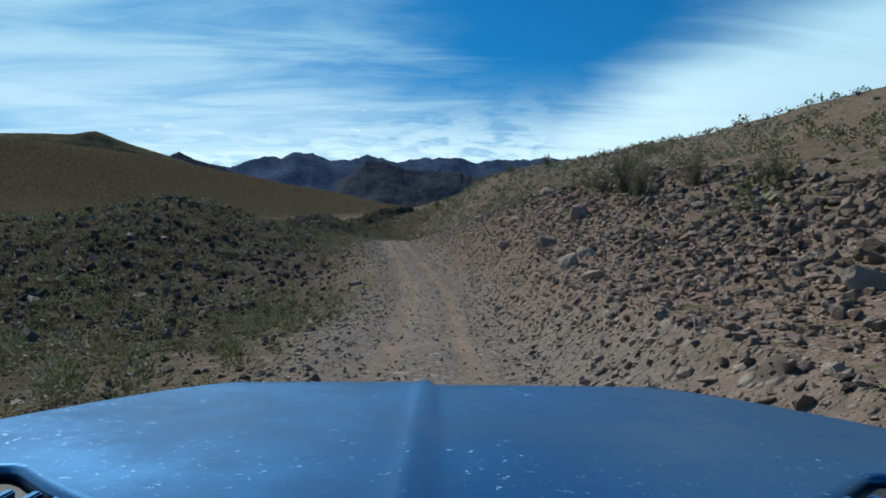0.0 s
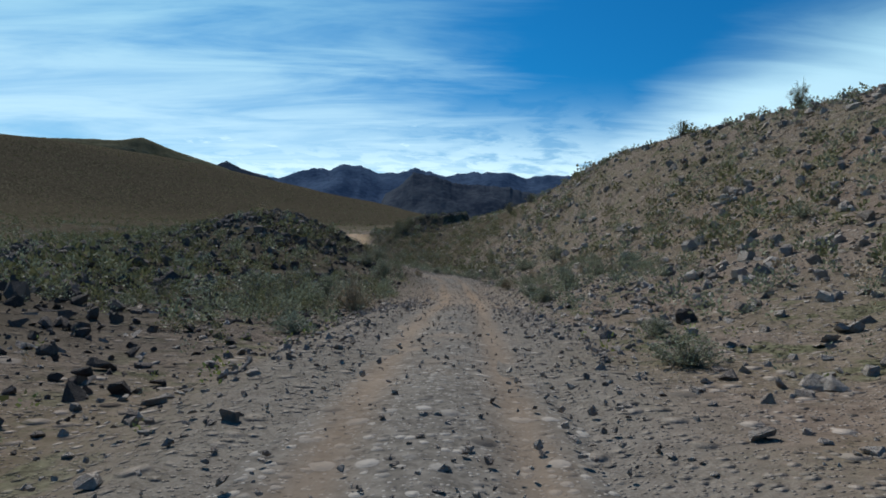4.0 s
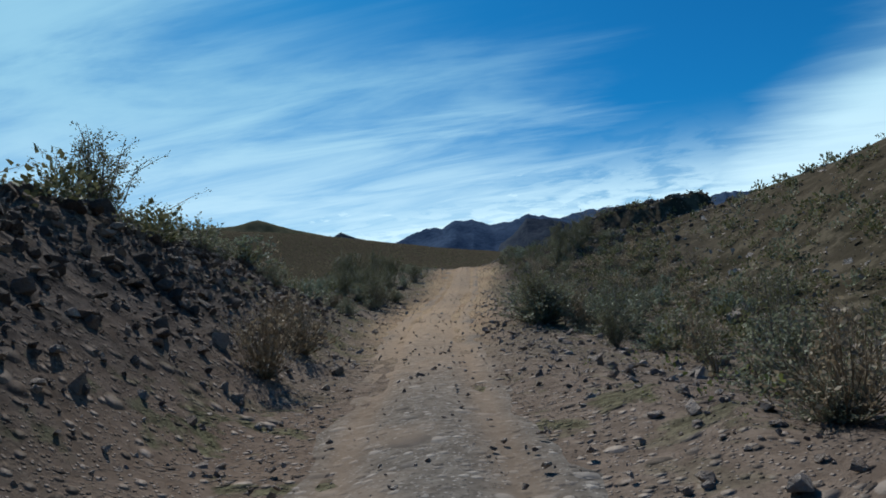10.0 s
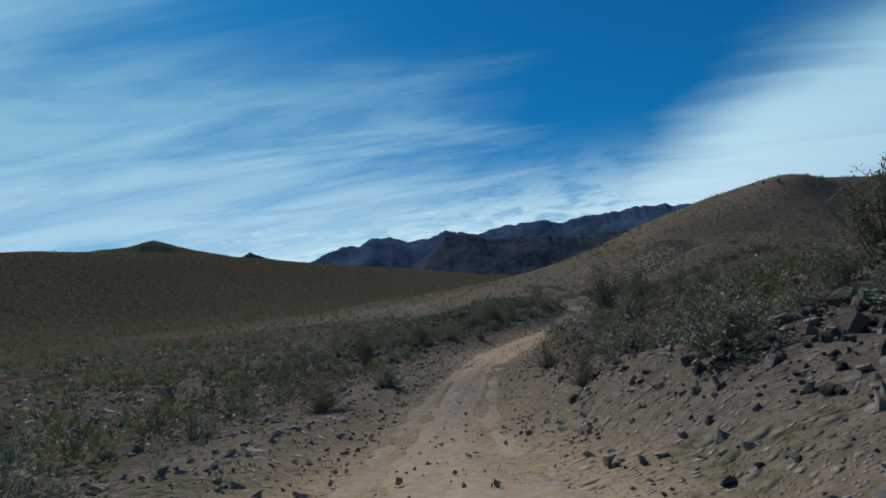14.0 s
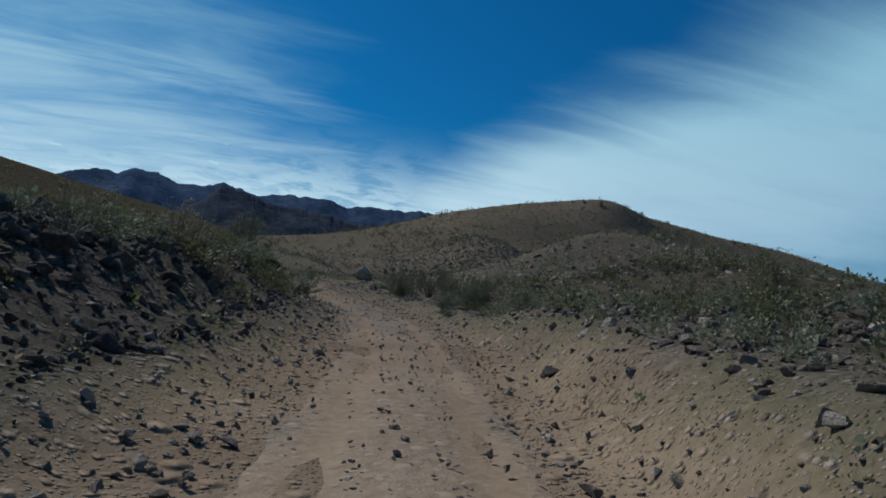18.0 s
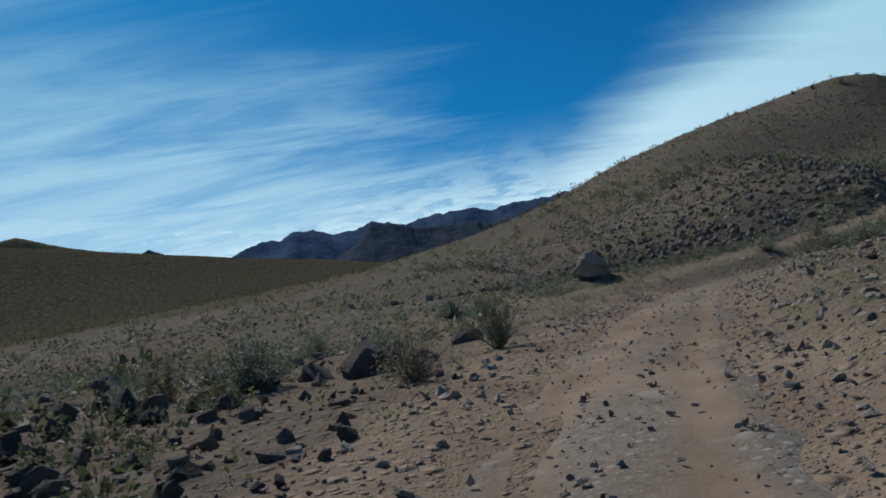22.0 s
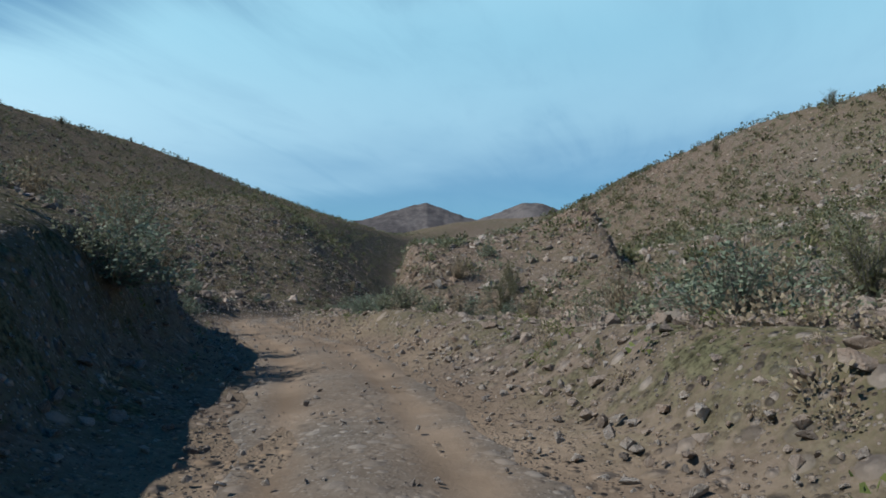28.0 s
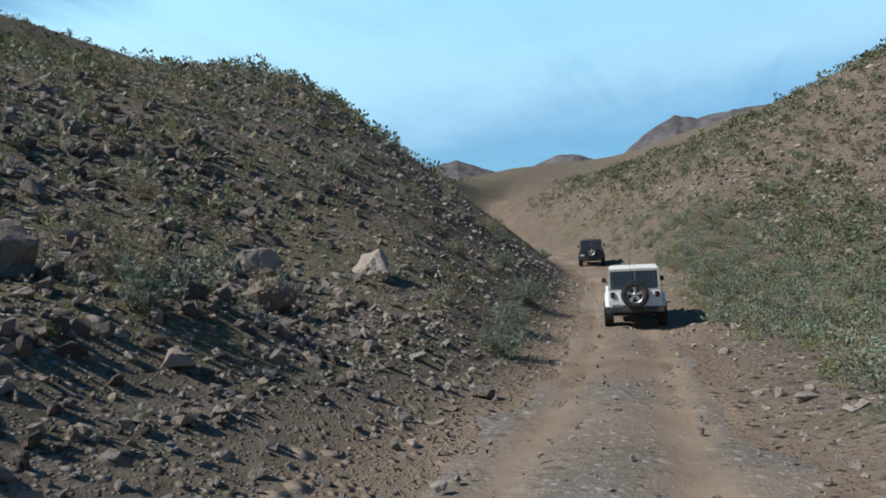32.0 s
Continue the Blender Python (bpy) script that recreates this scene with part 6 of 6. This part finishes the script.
def rim_mesh(r, half, side):
    """Five-spoke wheel, its face to the given side."""
    f = side
    bm = turned([(r * 0.62, -f * half * 0.8), (r * 0.55, -f * half * 0.6), (r * 0.54, f * half * 0.35), (r * 0.60, f * half * 0.78), (r * 0.63, f * half * 0.78), (r * 0.62, -f * half * 0.8)], 30)
    hub = turned([(0.0, f * half * 0.66), (r * 0.13, f * half * 0.64), (r * 0.17, f * half * 0.5), (r * 0.17, f * half * 0.1), (0.0, f * half * 0.1)], 18)
    pieces = [hub]
    for k in range(5):
        a = 2 * math.pi * k / 5
        w = bmesh.new()
        lo, hi = f * half * 0.22, f * half * 0.55
        ring = [(r * 0.10, -0.085 * r), (r * 0.58, -0.12 * r), (r * 0.58, 0.12 * r), (r * 0.10, 0.085 * r)]
        base, top = [w.verts.new((lo, y, z)) for z, y in ring], [w.verts.new((hi, y, z)) for z, y in ring]
        w.faces.new(base), w.faces.new(top[::-1])
        for j in range(4):
            w.faces.new((base[j - 1], base[j], top[j], top[j - 1]))
        bmesh.ops.recalc_face_normals(w, faces=w.faces)
        soften(w, 0.008)
        bmesh.ops.rotate(w, verts=w.verts, cent=(0, 0, 0), matrix=Euler((a, 0, 0)).to_matrix())
        pieces.append(w)
    for w in pieces:
        me = bpy.data.meshes.new("piece")
        w.to_mesh(me)
        w.free()
        bm.from_mesh(me)
        bpy.data.meshes.remove(me)
    return bm


def wheel(parent, place, r, half, side, name="wheel", turn=0.0):
    """Hub drum with its tyre and rim."""
    drum = turned([(0.0, -half * 0.5), (r * 0.5, -half * 0.5), (r * 0.5, half * 0.05), (0.0, half * 0.05)], 20)
    hub = part(name, drum, STEEL, parent)
    hub.matrix_local = Matrix.Translation(place) @ Matrix.Rotation(turn, 4, "Z")
    part("tyre", tyre_mesh(r, half), RUBBER, hub, "knobbly black off-road tyre")
    part("rim", rim_mesh(r, half, side), ALLOY, hub, "five-spoke alloy rim")
    return hub


def bar(a, b, r, sides=8):
    """A round rod from a to b."""
    a, b = Vector(a), Vector(b)
    bm = bmesh.new()
    bmesh.ops.create_cone(bm, cap_ends=True, segments=sides, radius1=r, radius2=r, depth=(b - a).length)
    m = Matrix.Translation((a + b) / 2) @ (b - a).to_track_quat("Z", "Y").to_matrix().to_4x4()
    bmesh.ops.transform(bm, matrix=m, verts=bm.verts)
    return bm


def canvas_car(place, heading, tilt, paintwork, cloth, roof_cloth, label):
    """Small open off-road car with a canvas top; y ahead, rear at -1.9."""
    top = new("off_road_car", None)
    top.matrix_world = Matrix.Translation(place) @ Euler((tilt[0], tilt[1], heading)).to_matrix().to_4x4()
    tagged(top, label, "car", "cars on the track")
    tyre, half, axle_r, axle_f = 0.385, 0.13, -1.12, 1.22
    # tub with its wheel openings
    side = [(-1.84, 0.62), (-1.84, 1.15), (0.62, 1.15), (0.78, 1.06), (0.86, 0.62)]
    rear_arch = [(axle_r + q, z) for q, z in ((0.46, 0.60), (0.42, 0.86), (0.26, 0.97), (-0.26, 0.97), (-0.42, 0.86), (-0.46, 0.62))]
    part("body_tub", prism(side + rear_arch, -0.74, 0.74, 0.03), paintwork, top)
    part("engine_bay", prism([(0.80, 0.62), (0.80, 1.08), (1.82, 1.02), (1.84, 0.62)], -0.55, 0.55, 0.03, 0.06), paintwork, top)
    part("bonnet", prism([(0.74, 1.10), (0.78, 1.17), (1.80, 1.09), (1.86, 1.03)], -0.56, 0.56, 0.02, 0.08), paintwork, top)
    part("grille", slab(-0.55, 0.55, 1.84, 1.90, 0.66, 1.06, 0.02), paintwork, top)
    for k in range(7):
        part("grille_slot", slab(-0.27 + 0.09 * k - 0.022, -0.27 + 0.09 * k + 0.022, 1.895, 1.906, 0.74, 1.0, 0.004), PLASTIC, top)
    for sx in (-1, 1):
        part("headlight", turned([(0.0, 1.925), (0.07, 1.92), (0.095, 1.90), (0.095, 1.86)], 20, "y"), LAMP_GLASS, top).matrix_local = Matrix.Translation((sx * 0.42, 0, 0.90))
        flare = arc(axle_f, 0.50, 0.54, 168, 12, 8) + arc(axle_f, 0.50, 0.48, 12, 168, 8)
        part("front_wing", prism(flare, sx * 0.52, sx * 0.87, 0.012), paintwork, top)
        flare = arc(axle_r, 0.50, 0.53, 165, 15, 8) + arc(axle_r, 0.50, 0.475, 15, 165, 8)
        part("rear_flare", prism(flare, sx * 0.73, sx * 0.85, 0.012), paintwork, top)
        part("door", slab(sx * 0.735 - 0.018, sx * 0.735 + 0.018, -0.42, 0.52, 0.70, 1.14, 0.012), paintwork, top)
        part("door_handle", slab(sx * 0.755 - 0.02, sx * 0.755 + 0.02, -0.36, -0.22, 1.02, 1.06, 0.008), PLASTIC, top)
        part("side_step", slab(sx * 0.70 - 0.07, sx * 0.70 + 0.07, -0.55, 0.62, 0.50, 0.56, 0.02), PLASTIC, top)
        lamp_box = part("taillight", slab(sx * 0.615 - 0.065, sx * 0.615 + 0.065, -1.90, -1.83, 0.92, 1.09, 0.02), PLASTIC, top)
        part("lens", slab(sx * 0.615 - 0.045, sx * 0.615 + 0.045, -1.908, -1.895, 0.94, 1.07, 0.004), LENS, lamp_box)
        arm = part("mirror", slab(sx * 0.90 - 0.07, sx * 0.90 + 0.07, 0.52, 0.60, 1.20, 1.36, 0.025), PLASTIC, top)
        part("stay", bar((sx * 0.72, 0.60, 1.16), (sx * 0.88, 0.57, 1.25), 0.012), PLASTIC, arm)
        wheel(top, (sx * 0.76, axle_r, tyre), tyre, half, sx)
        wheel(top, (sx * 0.76, axle_f, tyre), tyre, half, sx)
    part("tailgate", slab(-0.44, 0.44, -1.875, -1.835, 0.70, 1.13, 0.015), paintwork, top)
    part("rear_bumper", prism([(-2.0, 0.50), (-2.0, 0.64), (-1.82, 0.66), (-1.78, 0.50)], -0.80, 0.80, 0.02), PLASTIC, top)
    part("front_bumper", prism([(2.06, 0.52), (2.06, 0.66), (1.88, 0.66), (1.86, 0.52)], -0.80, 0.80, 0.02), PLASTIC, top)
    part("number_plate", slab(-0.73, -0.47, -1.90, -1.885, 0.72, 0.85, 0.004), PLATE, top, "pale blank number plate")
    part("chassis", slab(-0.42, 0.42, -1.75, 1.8, 0.46, 0.62, 0.02), STEEL, top)
    part("axle", bar((-0.72, axle_r, 0.36), (0.72, axle_r, 0.36), 0.05), STEEL, top)
    part("axle", bar((-0.72, axle_f, 0.36), (0.72, axle_f, 0.36), 0.05), STEEL, top)
    spare = wheel(top, (0.0, -2.02, 1.02), tyre, 0.12, 1, "spare_wheel", radians(-90))
    part("spare_carrier", slab(-0.10, 0.10, -1.92, -1.86, 0.90, 1.12, 0.01), STEEL, spare).matrix_parent_inverse = spare.matrix_local.inverted()
    # windscreen
    frame_bm = slab(-0.70, 0.70, 0.60, 0.66, 1.14, 1.20, 0.01)
    slab(-0.68, 0.68, 0.42, 0.47, 1.68, 1.74, 0.01, frame_bm)
    screen = part("windscreen_frame", frame_bm, paintwork, top)
    for sx in (-1, 1):
        part("pillar", bar((sx * 0.68, 0.63, 1.16), (sx * 0.66, 0.445, 1.72), 0.03), paintwork, screen)
    part("windscreen", prism([(0.625, 1.19), (0.632, 1.19), (0.455, 1.70), (0.448, 1.70)], -0.66, 0.66, 0), SMOKED, top)
    # canvas top: roof, edges of the openings, clear panes
    part("soft_top", prism([(0.46, 1.71), (0.44, 1.76), (-0.5, 1.80), (-1.55, 1.775), (-1.64, 1.72), (-1.60, 1.70)], -0.69, 0.69, 0.025), roof_cloth, top)
    rear = bmesh.new()

    def rear_y(z):
        return -1.83 + (z - 1.14) * 0.36
    for x0, x1, z0, z1 in ((-0.72, 0.72, 1.13, 1.165), (-0.70, 0.70, 1.67, 1.74)):
        p = prism([(rear_y(z0) - 0.012, z0), (rear_y(z1) - 0.012, z1), (rear_y(z1) + 0.02, z1), (rear_y(z0) + 0.02, z0)], x0, x1, 0.006)
        me = bpy.data.meshes.new("piece")
        p.to_mesh(me)
        p.free()
        rear.from_mesh(me)
        bpy.data.meshes.remove(me)
    for sx in (-1, 1):
        p = prism([(rear_y(1.14) - 0.015, 1.14), (rear_y(1.72) - 0.015, 1.72), (rear_y(1.72) + 0.16, 1.72), (rear_y(1.14) + 0.16, 1.14)], sx * 0.655, sx * 0.72, 0.01)
        me = bpy.data.meshes.new("piece")
        p.to_mesh(me)
        p.free()
        rear.from_mesh(me)
        bpy.data.meshes.remove(me)
    back = part("rear_curtain", rear, cloth, top)
    part("rear_window", prism([(rear_y(1.16), 1.16), (rear_y(1.68), 1.68), (rear_y(1.68) + 0.006, 1.68), (rear_y(1.16) + 0.006, 1.16)], -0.66, 0.66, 0), SMOKED, back)
    for sx in (-1, 1):
        x0, x1 = sx * 0.70, sx * 0.725
        curtain = bmesh.new()
        for y0, y1, z0, z1 in ((-1.70, -0.44, 1.14, 1.22), (-1.62, 0.44, 1.66, 1.74), (-0.50, -0.40, 1.14, 1.74)):
            slab(min(x0, x1), max(x0, x1), y0, y1, z0, z1, 0.006, curtain)
        flap = part("side_curtain", curtain, cloth, top)
        part("side_window", prism([(-1.62, 1.2), (-1.50, 1.68), (-0.48, 1.68), (-0.48, 1.2)], sx * 0.708, sx * 0.713, 0), SMOKED, flap)
        half_door = part("door_window", prism([(-0.42, 1.14), (-0.42, 1.68), (0.42, 1.68), (0.56, 1.14)], sx * 0.715, sx * 0.720, 0), SMOKED, top)
        part("window_frame", bar((sx * 0.72, 0.56, 1.14), (sx * 0.70, 0.43, 1.70), 0.018), cloth, half_door)
        part("roll_bar", bar((sx * 0.56, -0.55, 1.10), (sx * 0.54, -0.55, 1.66), 0.03), PLASTIC, top)
        seat = part("seat", slab(sx * 0.34 - 0.23, sx * 0.34 + 0.23, -0.50, 0.05, 0.96, 1.06, 0.04), SEAT, top)
        part("backrest", prism([(-0.52, 1.02), (-0.62, 1.58), (-0.50, 1.60), (-0.38, 1.04)], sx * 0.34 - 0.21, sx * 0.34 + 0.21, 0.04), SEAT, seat)
    part("roll_bar", bar((-0.54, -0.55, 1.66), (0.54, -0.55, 1.66), 0.03), PLASTIC, top)
    mast = part("antenna", bar((-0.08, -1.72, 1.20), (-0.10, -1.76, 2.25), 0.006, 6), PLASTIC, top)
    part("antenna_base", slab(-0.11, -0.05, -1.80, -1.70, 1.14, 1.22, 0.01), PLASTIC, mast)
    part("antenna", bar((0.03, -1.72, 1.20), (0.02, -1.78, 2.75), 0.006, 6), LAMP_GLASS, top)
    part("exhaust", bar((0.50, -1.9, 0.42), (0.50, -1.0, 0.45), 0.03), STEEL, top)
    return top


def stand(x, y, heading):
    """Level and tilt of a car on the track."""
    c, s = math.cos(heading), math.sin(heading)
    level = lambda px, py: float(beside(np.array([px]), np.array([py]))[2][0])
    front, back = level(x - s * 1.2, y + c * 1.2), level(x + s * 1.1, y - c * 1.1)
    return (x, y, (front + back) / 2 - 0.04), (math.atan2(front - back, 2.3), 0.0)


place, tilt = stand(106.3, 375.5, radians(-84))
canvas_car(place, radians(-84), tilt, PAINT_WHITE, CANVAS_GREY, CANVAS, "white off-road car with beige canvas top and spare wheel")
place, tilt = stand(131.4, 380.4, radians(-82))
canvas_car(place, radians(-82), tilt, PAINT_BLACK, CANVAS_DARK, CANVAS_DARK, "black off-road car with black canvas top on the track")


# ---- blue car that the drive starts from ----
def blue_car():
    """Seen from the driver's seat: origin on the ground under the eye, y ahead."""
    top = new("pickup_truck", None)
    top.matrix_world = Matrix.Translation((0, 0, 0.10)) @ Euler((radians(-4.0), 0, radians(-0.58))).to_matrix().to_4x4()
    tagged(top, "dusty bright blue pickup truck parked on the track", "car", "cars on the track")
    high = 1.168
    # bonnet: a sheet with a middle crease, rounded at the front and the sides
    xs, vs = np.linspace(-1, 1, 81), np.linspace(0, 1, 34)
    bm = bmesh.new()
    grid = []
    for v in vs:
        line = []
        for u in xs:
            x = 0.01 + 1.10 * u
            front = 1.80 - 1.9 * max(0.0, abs(x) - 0.62) ** 1.5
            rear = min(0.62 + 0.69 * x * x, 0.98)
            y = rear + (front - rear) * min(1.0, v / 0.86)
            z = high - 0.012 * u * u + 0.011 * math.exp(-((x + 0.052) / 0.016) ** 2) - 0.008 * step(np.array(x), -0.06, 0.0)
            if v > 0.86:
                k = (v - 0.86) / 0.14
                y += 0.13 * math.sin(k * math.pi / 2)
                z -= 0.16 * (1 - math.cos(k * math.pi / 2))
            edge = max(0.0, abs(u) - 0.94) / 0.06
            z -= 0.12 * edge ** 2
            line.append(bm.verts.new((x, y, float(z))))
        grid.append(line)
    for a, b in zip(grid[:-1], grid[1:]):
        for k in range(len(xs) - 1):
            f = bm.faces.new((a[k], a[k + 1], b[k + 1], b[k]))
            f.smooth = True
    out = bmesh.ops.extrude_face_region(bm, geom=bm.faces[:])
    for v in out["geom"]:
        if isinstance(v, bmesh.types.BMVert):
            v.co.z -= 0.02
    part("bonnet", bm, PAINT_BLUE, top, "dusty blue metallic bonnet with painted pale glints and a middle crease")
    part("cowl", prism([(0.42, 1.16), (0.62, 1.155), (1.05, 1.135), (1.05, 1.10), (0.42, 1.08)], -0.92, 0.92, 0.01), PLASTIC, top, "black vented plastic cowl")
    for sx in (-1, 1):
        for k in range(12):
            y = 0.74 + 0.0 * k
            x = sx * (0.34 + 0.045 * k)
            part("cowl_slot", slab(x - 0.008, x + 0.008, y, y + 0.09 + 0.006 * k, 1.147, 1.163, 0.003), PAINT_BLUE, top)
        wing = [(0.2, 0.62), (0.2, 1.10), (1.55, 1.09), (1.86, 0.98), (1.92, 0.62)] + arc(1.28, 0.45, 0.50, 20, 160, 8)
        part("front_wing", prism(wing, sx * 0.90, sx * 1.08, 0.03), PAINT_BLUE, top)
        part("headlight", slab(sx * 0.76 - 0.16, sx * 0.76 + 0.16, 1.84, 1.95, 0.82, 0.98, 0.03), LAMP_GLASS, top)
        part("wiper", bar((sx * 0.42 - 0.2, 0.60, 1.17), (sx * 0.42 + 0.24, 0.50, 1.20), 0.009), PLASTIC, top)
        door = part("door", slab(sx * 0.95 - 0.03, sx * 0.95 + 0.03, -0.95, 0.22, 0.50, 1.18, 0.02), PAINT_BLUE, top)
        part("door_handle", slab(sx * 0.985 - 0.015, sx * 0.985 + 0.015, -0.86, -0.70, 1.02, 1.06, 0.008), PLASTIC, door)
        part("door_window", prism([(-0.95, 1.18), (-0.90, 1.68), (-0.10, 1.68), (0.20, 1.18)], sx * 0.90, sx * 0.906, 0), SMOKED, door)
        part("mirror", slab(sx * 1.10 - 0.09, sx * 1.10 + 0.09, 0.08, 0.20, 1.16, 1.34, 0.03), PLASTIC, top)
        part("pillar", bar((sx * 0.90, 0.42, 1.14), (sx * 0.78, -0.08, 1.84), 0.035), PAINT_BLUE, top)
        part("rear_pillar", bar((sx * 0.92, -1.02, 1.14), (sx * 0.80, -0.92, 1.84), 0.06), PAINT_BLUE, top)
        bed = [(-3.1, 0.55), (-3.1, 1.14), (-1.02, 1.14), (-1.02, 0.55)] + arc(-2.15, 0.45, 0.48, 10, 170, 8)
        part("bed_side", prism(bed, sx * 0.88, sx * 0.98, 0.02), PAINT_BLUE, top)
        part("taillight", slab(sx * 0.90 - 0.06, sx * 0.90 + 0.06, -3.13, -3.08, 0.82, 1.10, 0.01), LENS, top)
        wheel(top, (sx * 0.82, 1.28, 0.40), 0.40, 0.14, sx)
        wheel(top, (sx * 0.82, -2.15, 0.40), 0.40, 0.14, sx)
    part("grille", slab(-0.58, 0.58, 1.86, 1.95, 0.72, 1.00, 0.02), PLASTIC, top)
    for k in range(5):
        part("grille_bar", slab(-0.56, 0.56, 1.945, 1.962, 0.745 + 0.055 * k, 0.765 + 0.055 * k, 0.004), ALLOY, top)
    part("front_bumper", prism([(2.06, 0.46), (2.08, 0.66), (1.92, 0.70), (1.88, 0.46)], -0.97, 0.97, 0.03), PLASTIC, top)
    part("rear_bumper", slab(-0.94, 0.94, -3.25, -3.12, 0.50, 0.64, 0.02), PLASTIC, top)
    part("tailgate", slab(-0.86, 0.86, -3.11, -3.06, 0.62, 1.13, 0.015), PAINT_BLUE, top)
    part("bed_floor", slab(-0.88, 0.88, -3.06, -1.04, 0.62, 0.67, 0.01), PLASTIC, top)
    part("cab_floor", slab(-0.92, 0.92, -1.0, 0.85, 0.50, 0.56, 0.01), PLASTIC, top)
    part("cab_back", slab(-0.90, 0.90, -1.03, -0.98, 0.56, 1.20, 0.01), PAINT_BLUE, top)
    part("rear_window", slab(-0.82, 0.82, -0.985, -0.979, 1.20, 1.78, 0), SMOKED, top)
    part("roof", prism([(-0.98, 1.82), (-0.92, 1.88), (-0.4, 1.91), (-0.12, 1.88), (-0.06, 1.83)], -0.82, 0.82, 0.02), PAINT_BLUE, top)
    part("dashboard", prism([(0.10, 0.85), (0.12, 1.08), (0.30, 1.11), (0.44, 1.10), (0.44, 0.85)], -0.86, 0.86, 0.02), PLASTIC, top)
    part("chassis", slab(-0.45, 0.45, -3.0, 1.85, 0.40, 0.52, 0.02), STEEL, top)
    part("engine_cover", slab(-0.78, 0.78, 0.70, 1.82, 0.55, 1.05, 0.03), PLASTIC, top)
    for sx in (-1, 1):
        seat = part("seat", slab(sx * 0.42 - 0.26, sx * 0.42 + 0.26, -0.85, -0.25, 0.62, 0.78, 0.05), SEAT, top)
        part("backrest", prism([(-0.88, 0.74), (-0.96, 1.34), (-0.84, 1.36), (-0.70, 0.76)], sx * 0.42 - 0.24, sx * 0.42 + 0.24, 0.05), SEAT, seat)
    return top


blue_car()


# ---- trail marker ----
def marker_post():
    x, y = -1.3, 330.0
    z = float(rest(np.array([x]), np.array([y]))[0])
    top = new("trail_marker", None)
    top.matrix_world = Matrix.Translation((x, y, z - 0.05)) @ Euler((0.02, -0.015, radians(-50))).to_matrix().to_4x4()
    tagged(top, "thin dark trail marker post with a yellow arrow plate", "sign post")
    tall = max(1.3, 3.85 - z)
    part("post", prism([(-0.012, 0.0), (-0.012, tall - 0.1), (0.012, tall - 0.1), (0.012, 0.0)], -0.032, 0.032, 0.004), POST_BROWN, top)
    bm = bmesh.new()
    ring = [(-0.055, -0.20), (0.055, -0.20), (0.055, 0.0), (0.10, 0.0), (0.0, 0.11), (-0.10, 0.0), (-0.055, 0.0)]
    a, b = [bm.verts.new((u, -0.020, tall - 0.04 + v)) for u, v in ring], [bm.verts.new((u, -0.014, tall - 0.04 + v)) for u, v in ring]
    bm.faces.new(a), bm.faces.new(b[::-1])
    for k in range(len(ring)):
        bm.faces.new((a[k], a[k - 1], b[k - 1], b[k]))
    part("arrow_plate", bm, SIGN_YELLOW, top, "yellow metal plate cut as an arrow")
    for v in (-0.15, -0.03):
        part("bolt", turned([(0.0, -0.026), (0.008, -0.025), (0.010, -0.020), (0.010, -0.016)], 8, "y"), STEEL, top).matrix_local = Matrix.Translation((0, 0, tall - 0.04 + v))


def stake(x, y, tall):
    z = float(rest(np.array([x]), np.array([y]))[0])
    top = new("wooden_stake", None)
    top.matrix_world = Matrix.Translation((x, y, z - 0.05)) @ Euler((0.03, 0.05, 0.4)).to_matrix().to_4x4()
    tagged(top, "short weathered brown wooden stake beside the marker", "stake")
    part("shaft", prism([(-0.02, 0.0), (-0.02, tall), (0.02, tall - 0.03), (0.02, 0.0)], -0.03, 0.03, 0.005), POST_BROWN, top)
    part("tip", prism([(-0.021, tall - 0.05), (-0.018, tall + 0.02), (0.018, tall + 0.01), (0.021, tall - 0.05)], -0.031, 0.031, 0.003), POST_BROWN, top, "split pale top of the stake")


POST_BROWN = material("brown_fibre_post", plain((0.075, 0.055, 0.042), 0.7, grain=18))
SIGN_YELLOW = material("yellow_enamel", plain((0.72, 0.50, 0.03), 0.45, vary=0.12))
marker_post()
stake(-1.15, 330.25, 0.62)
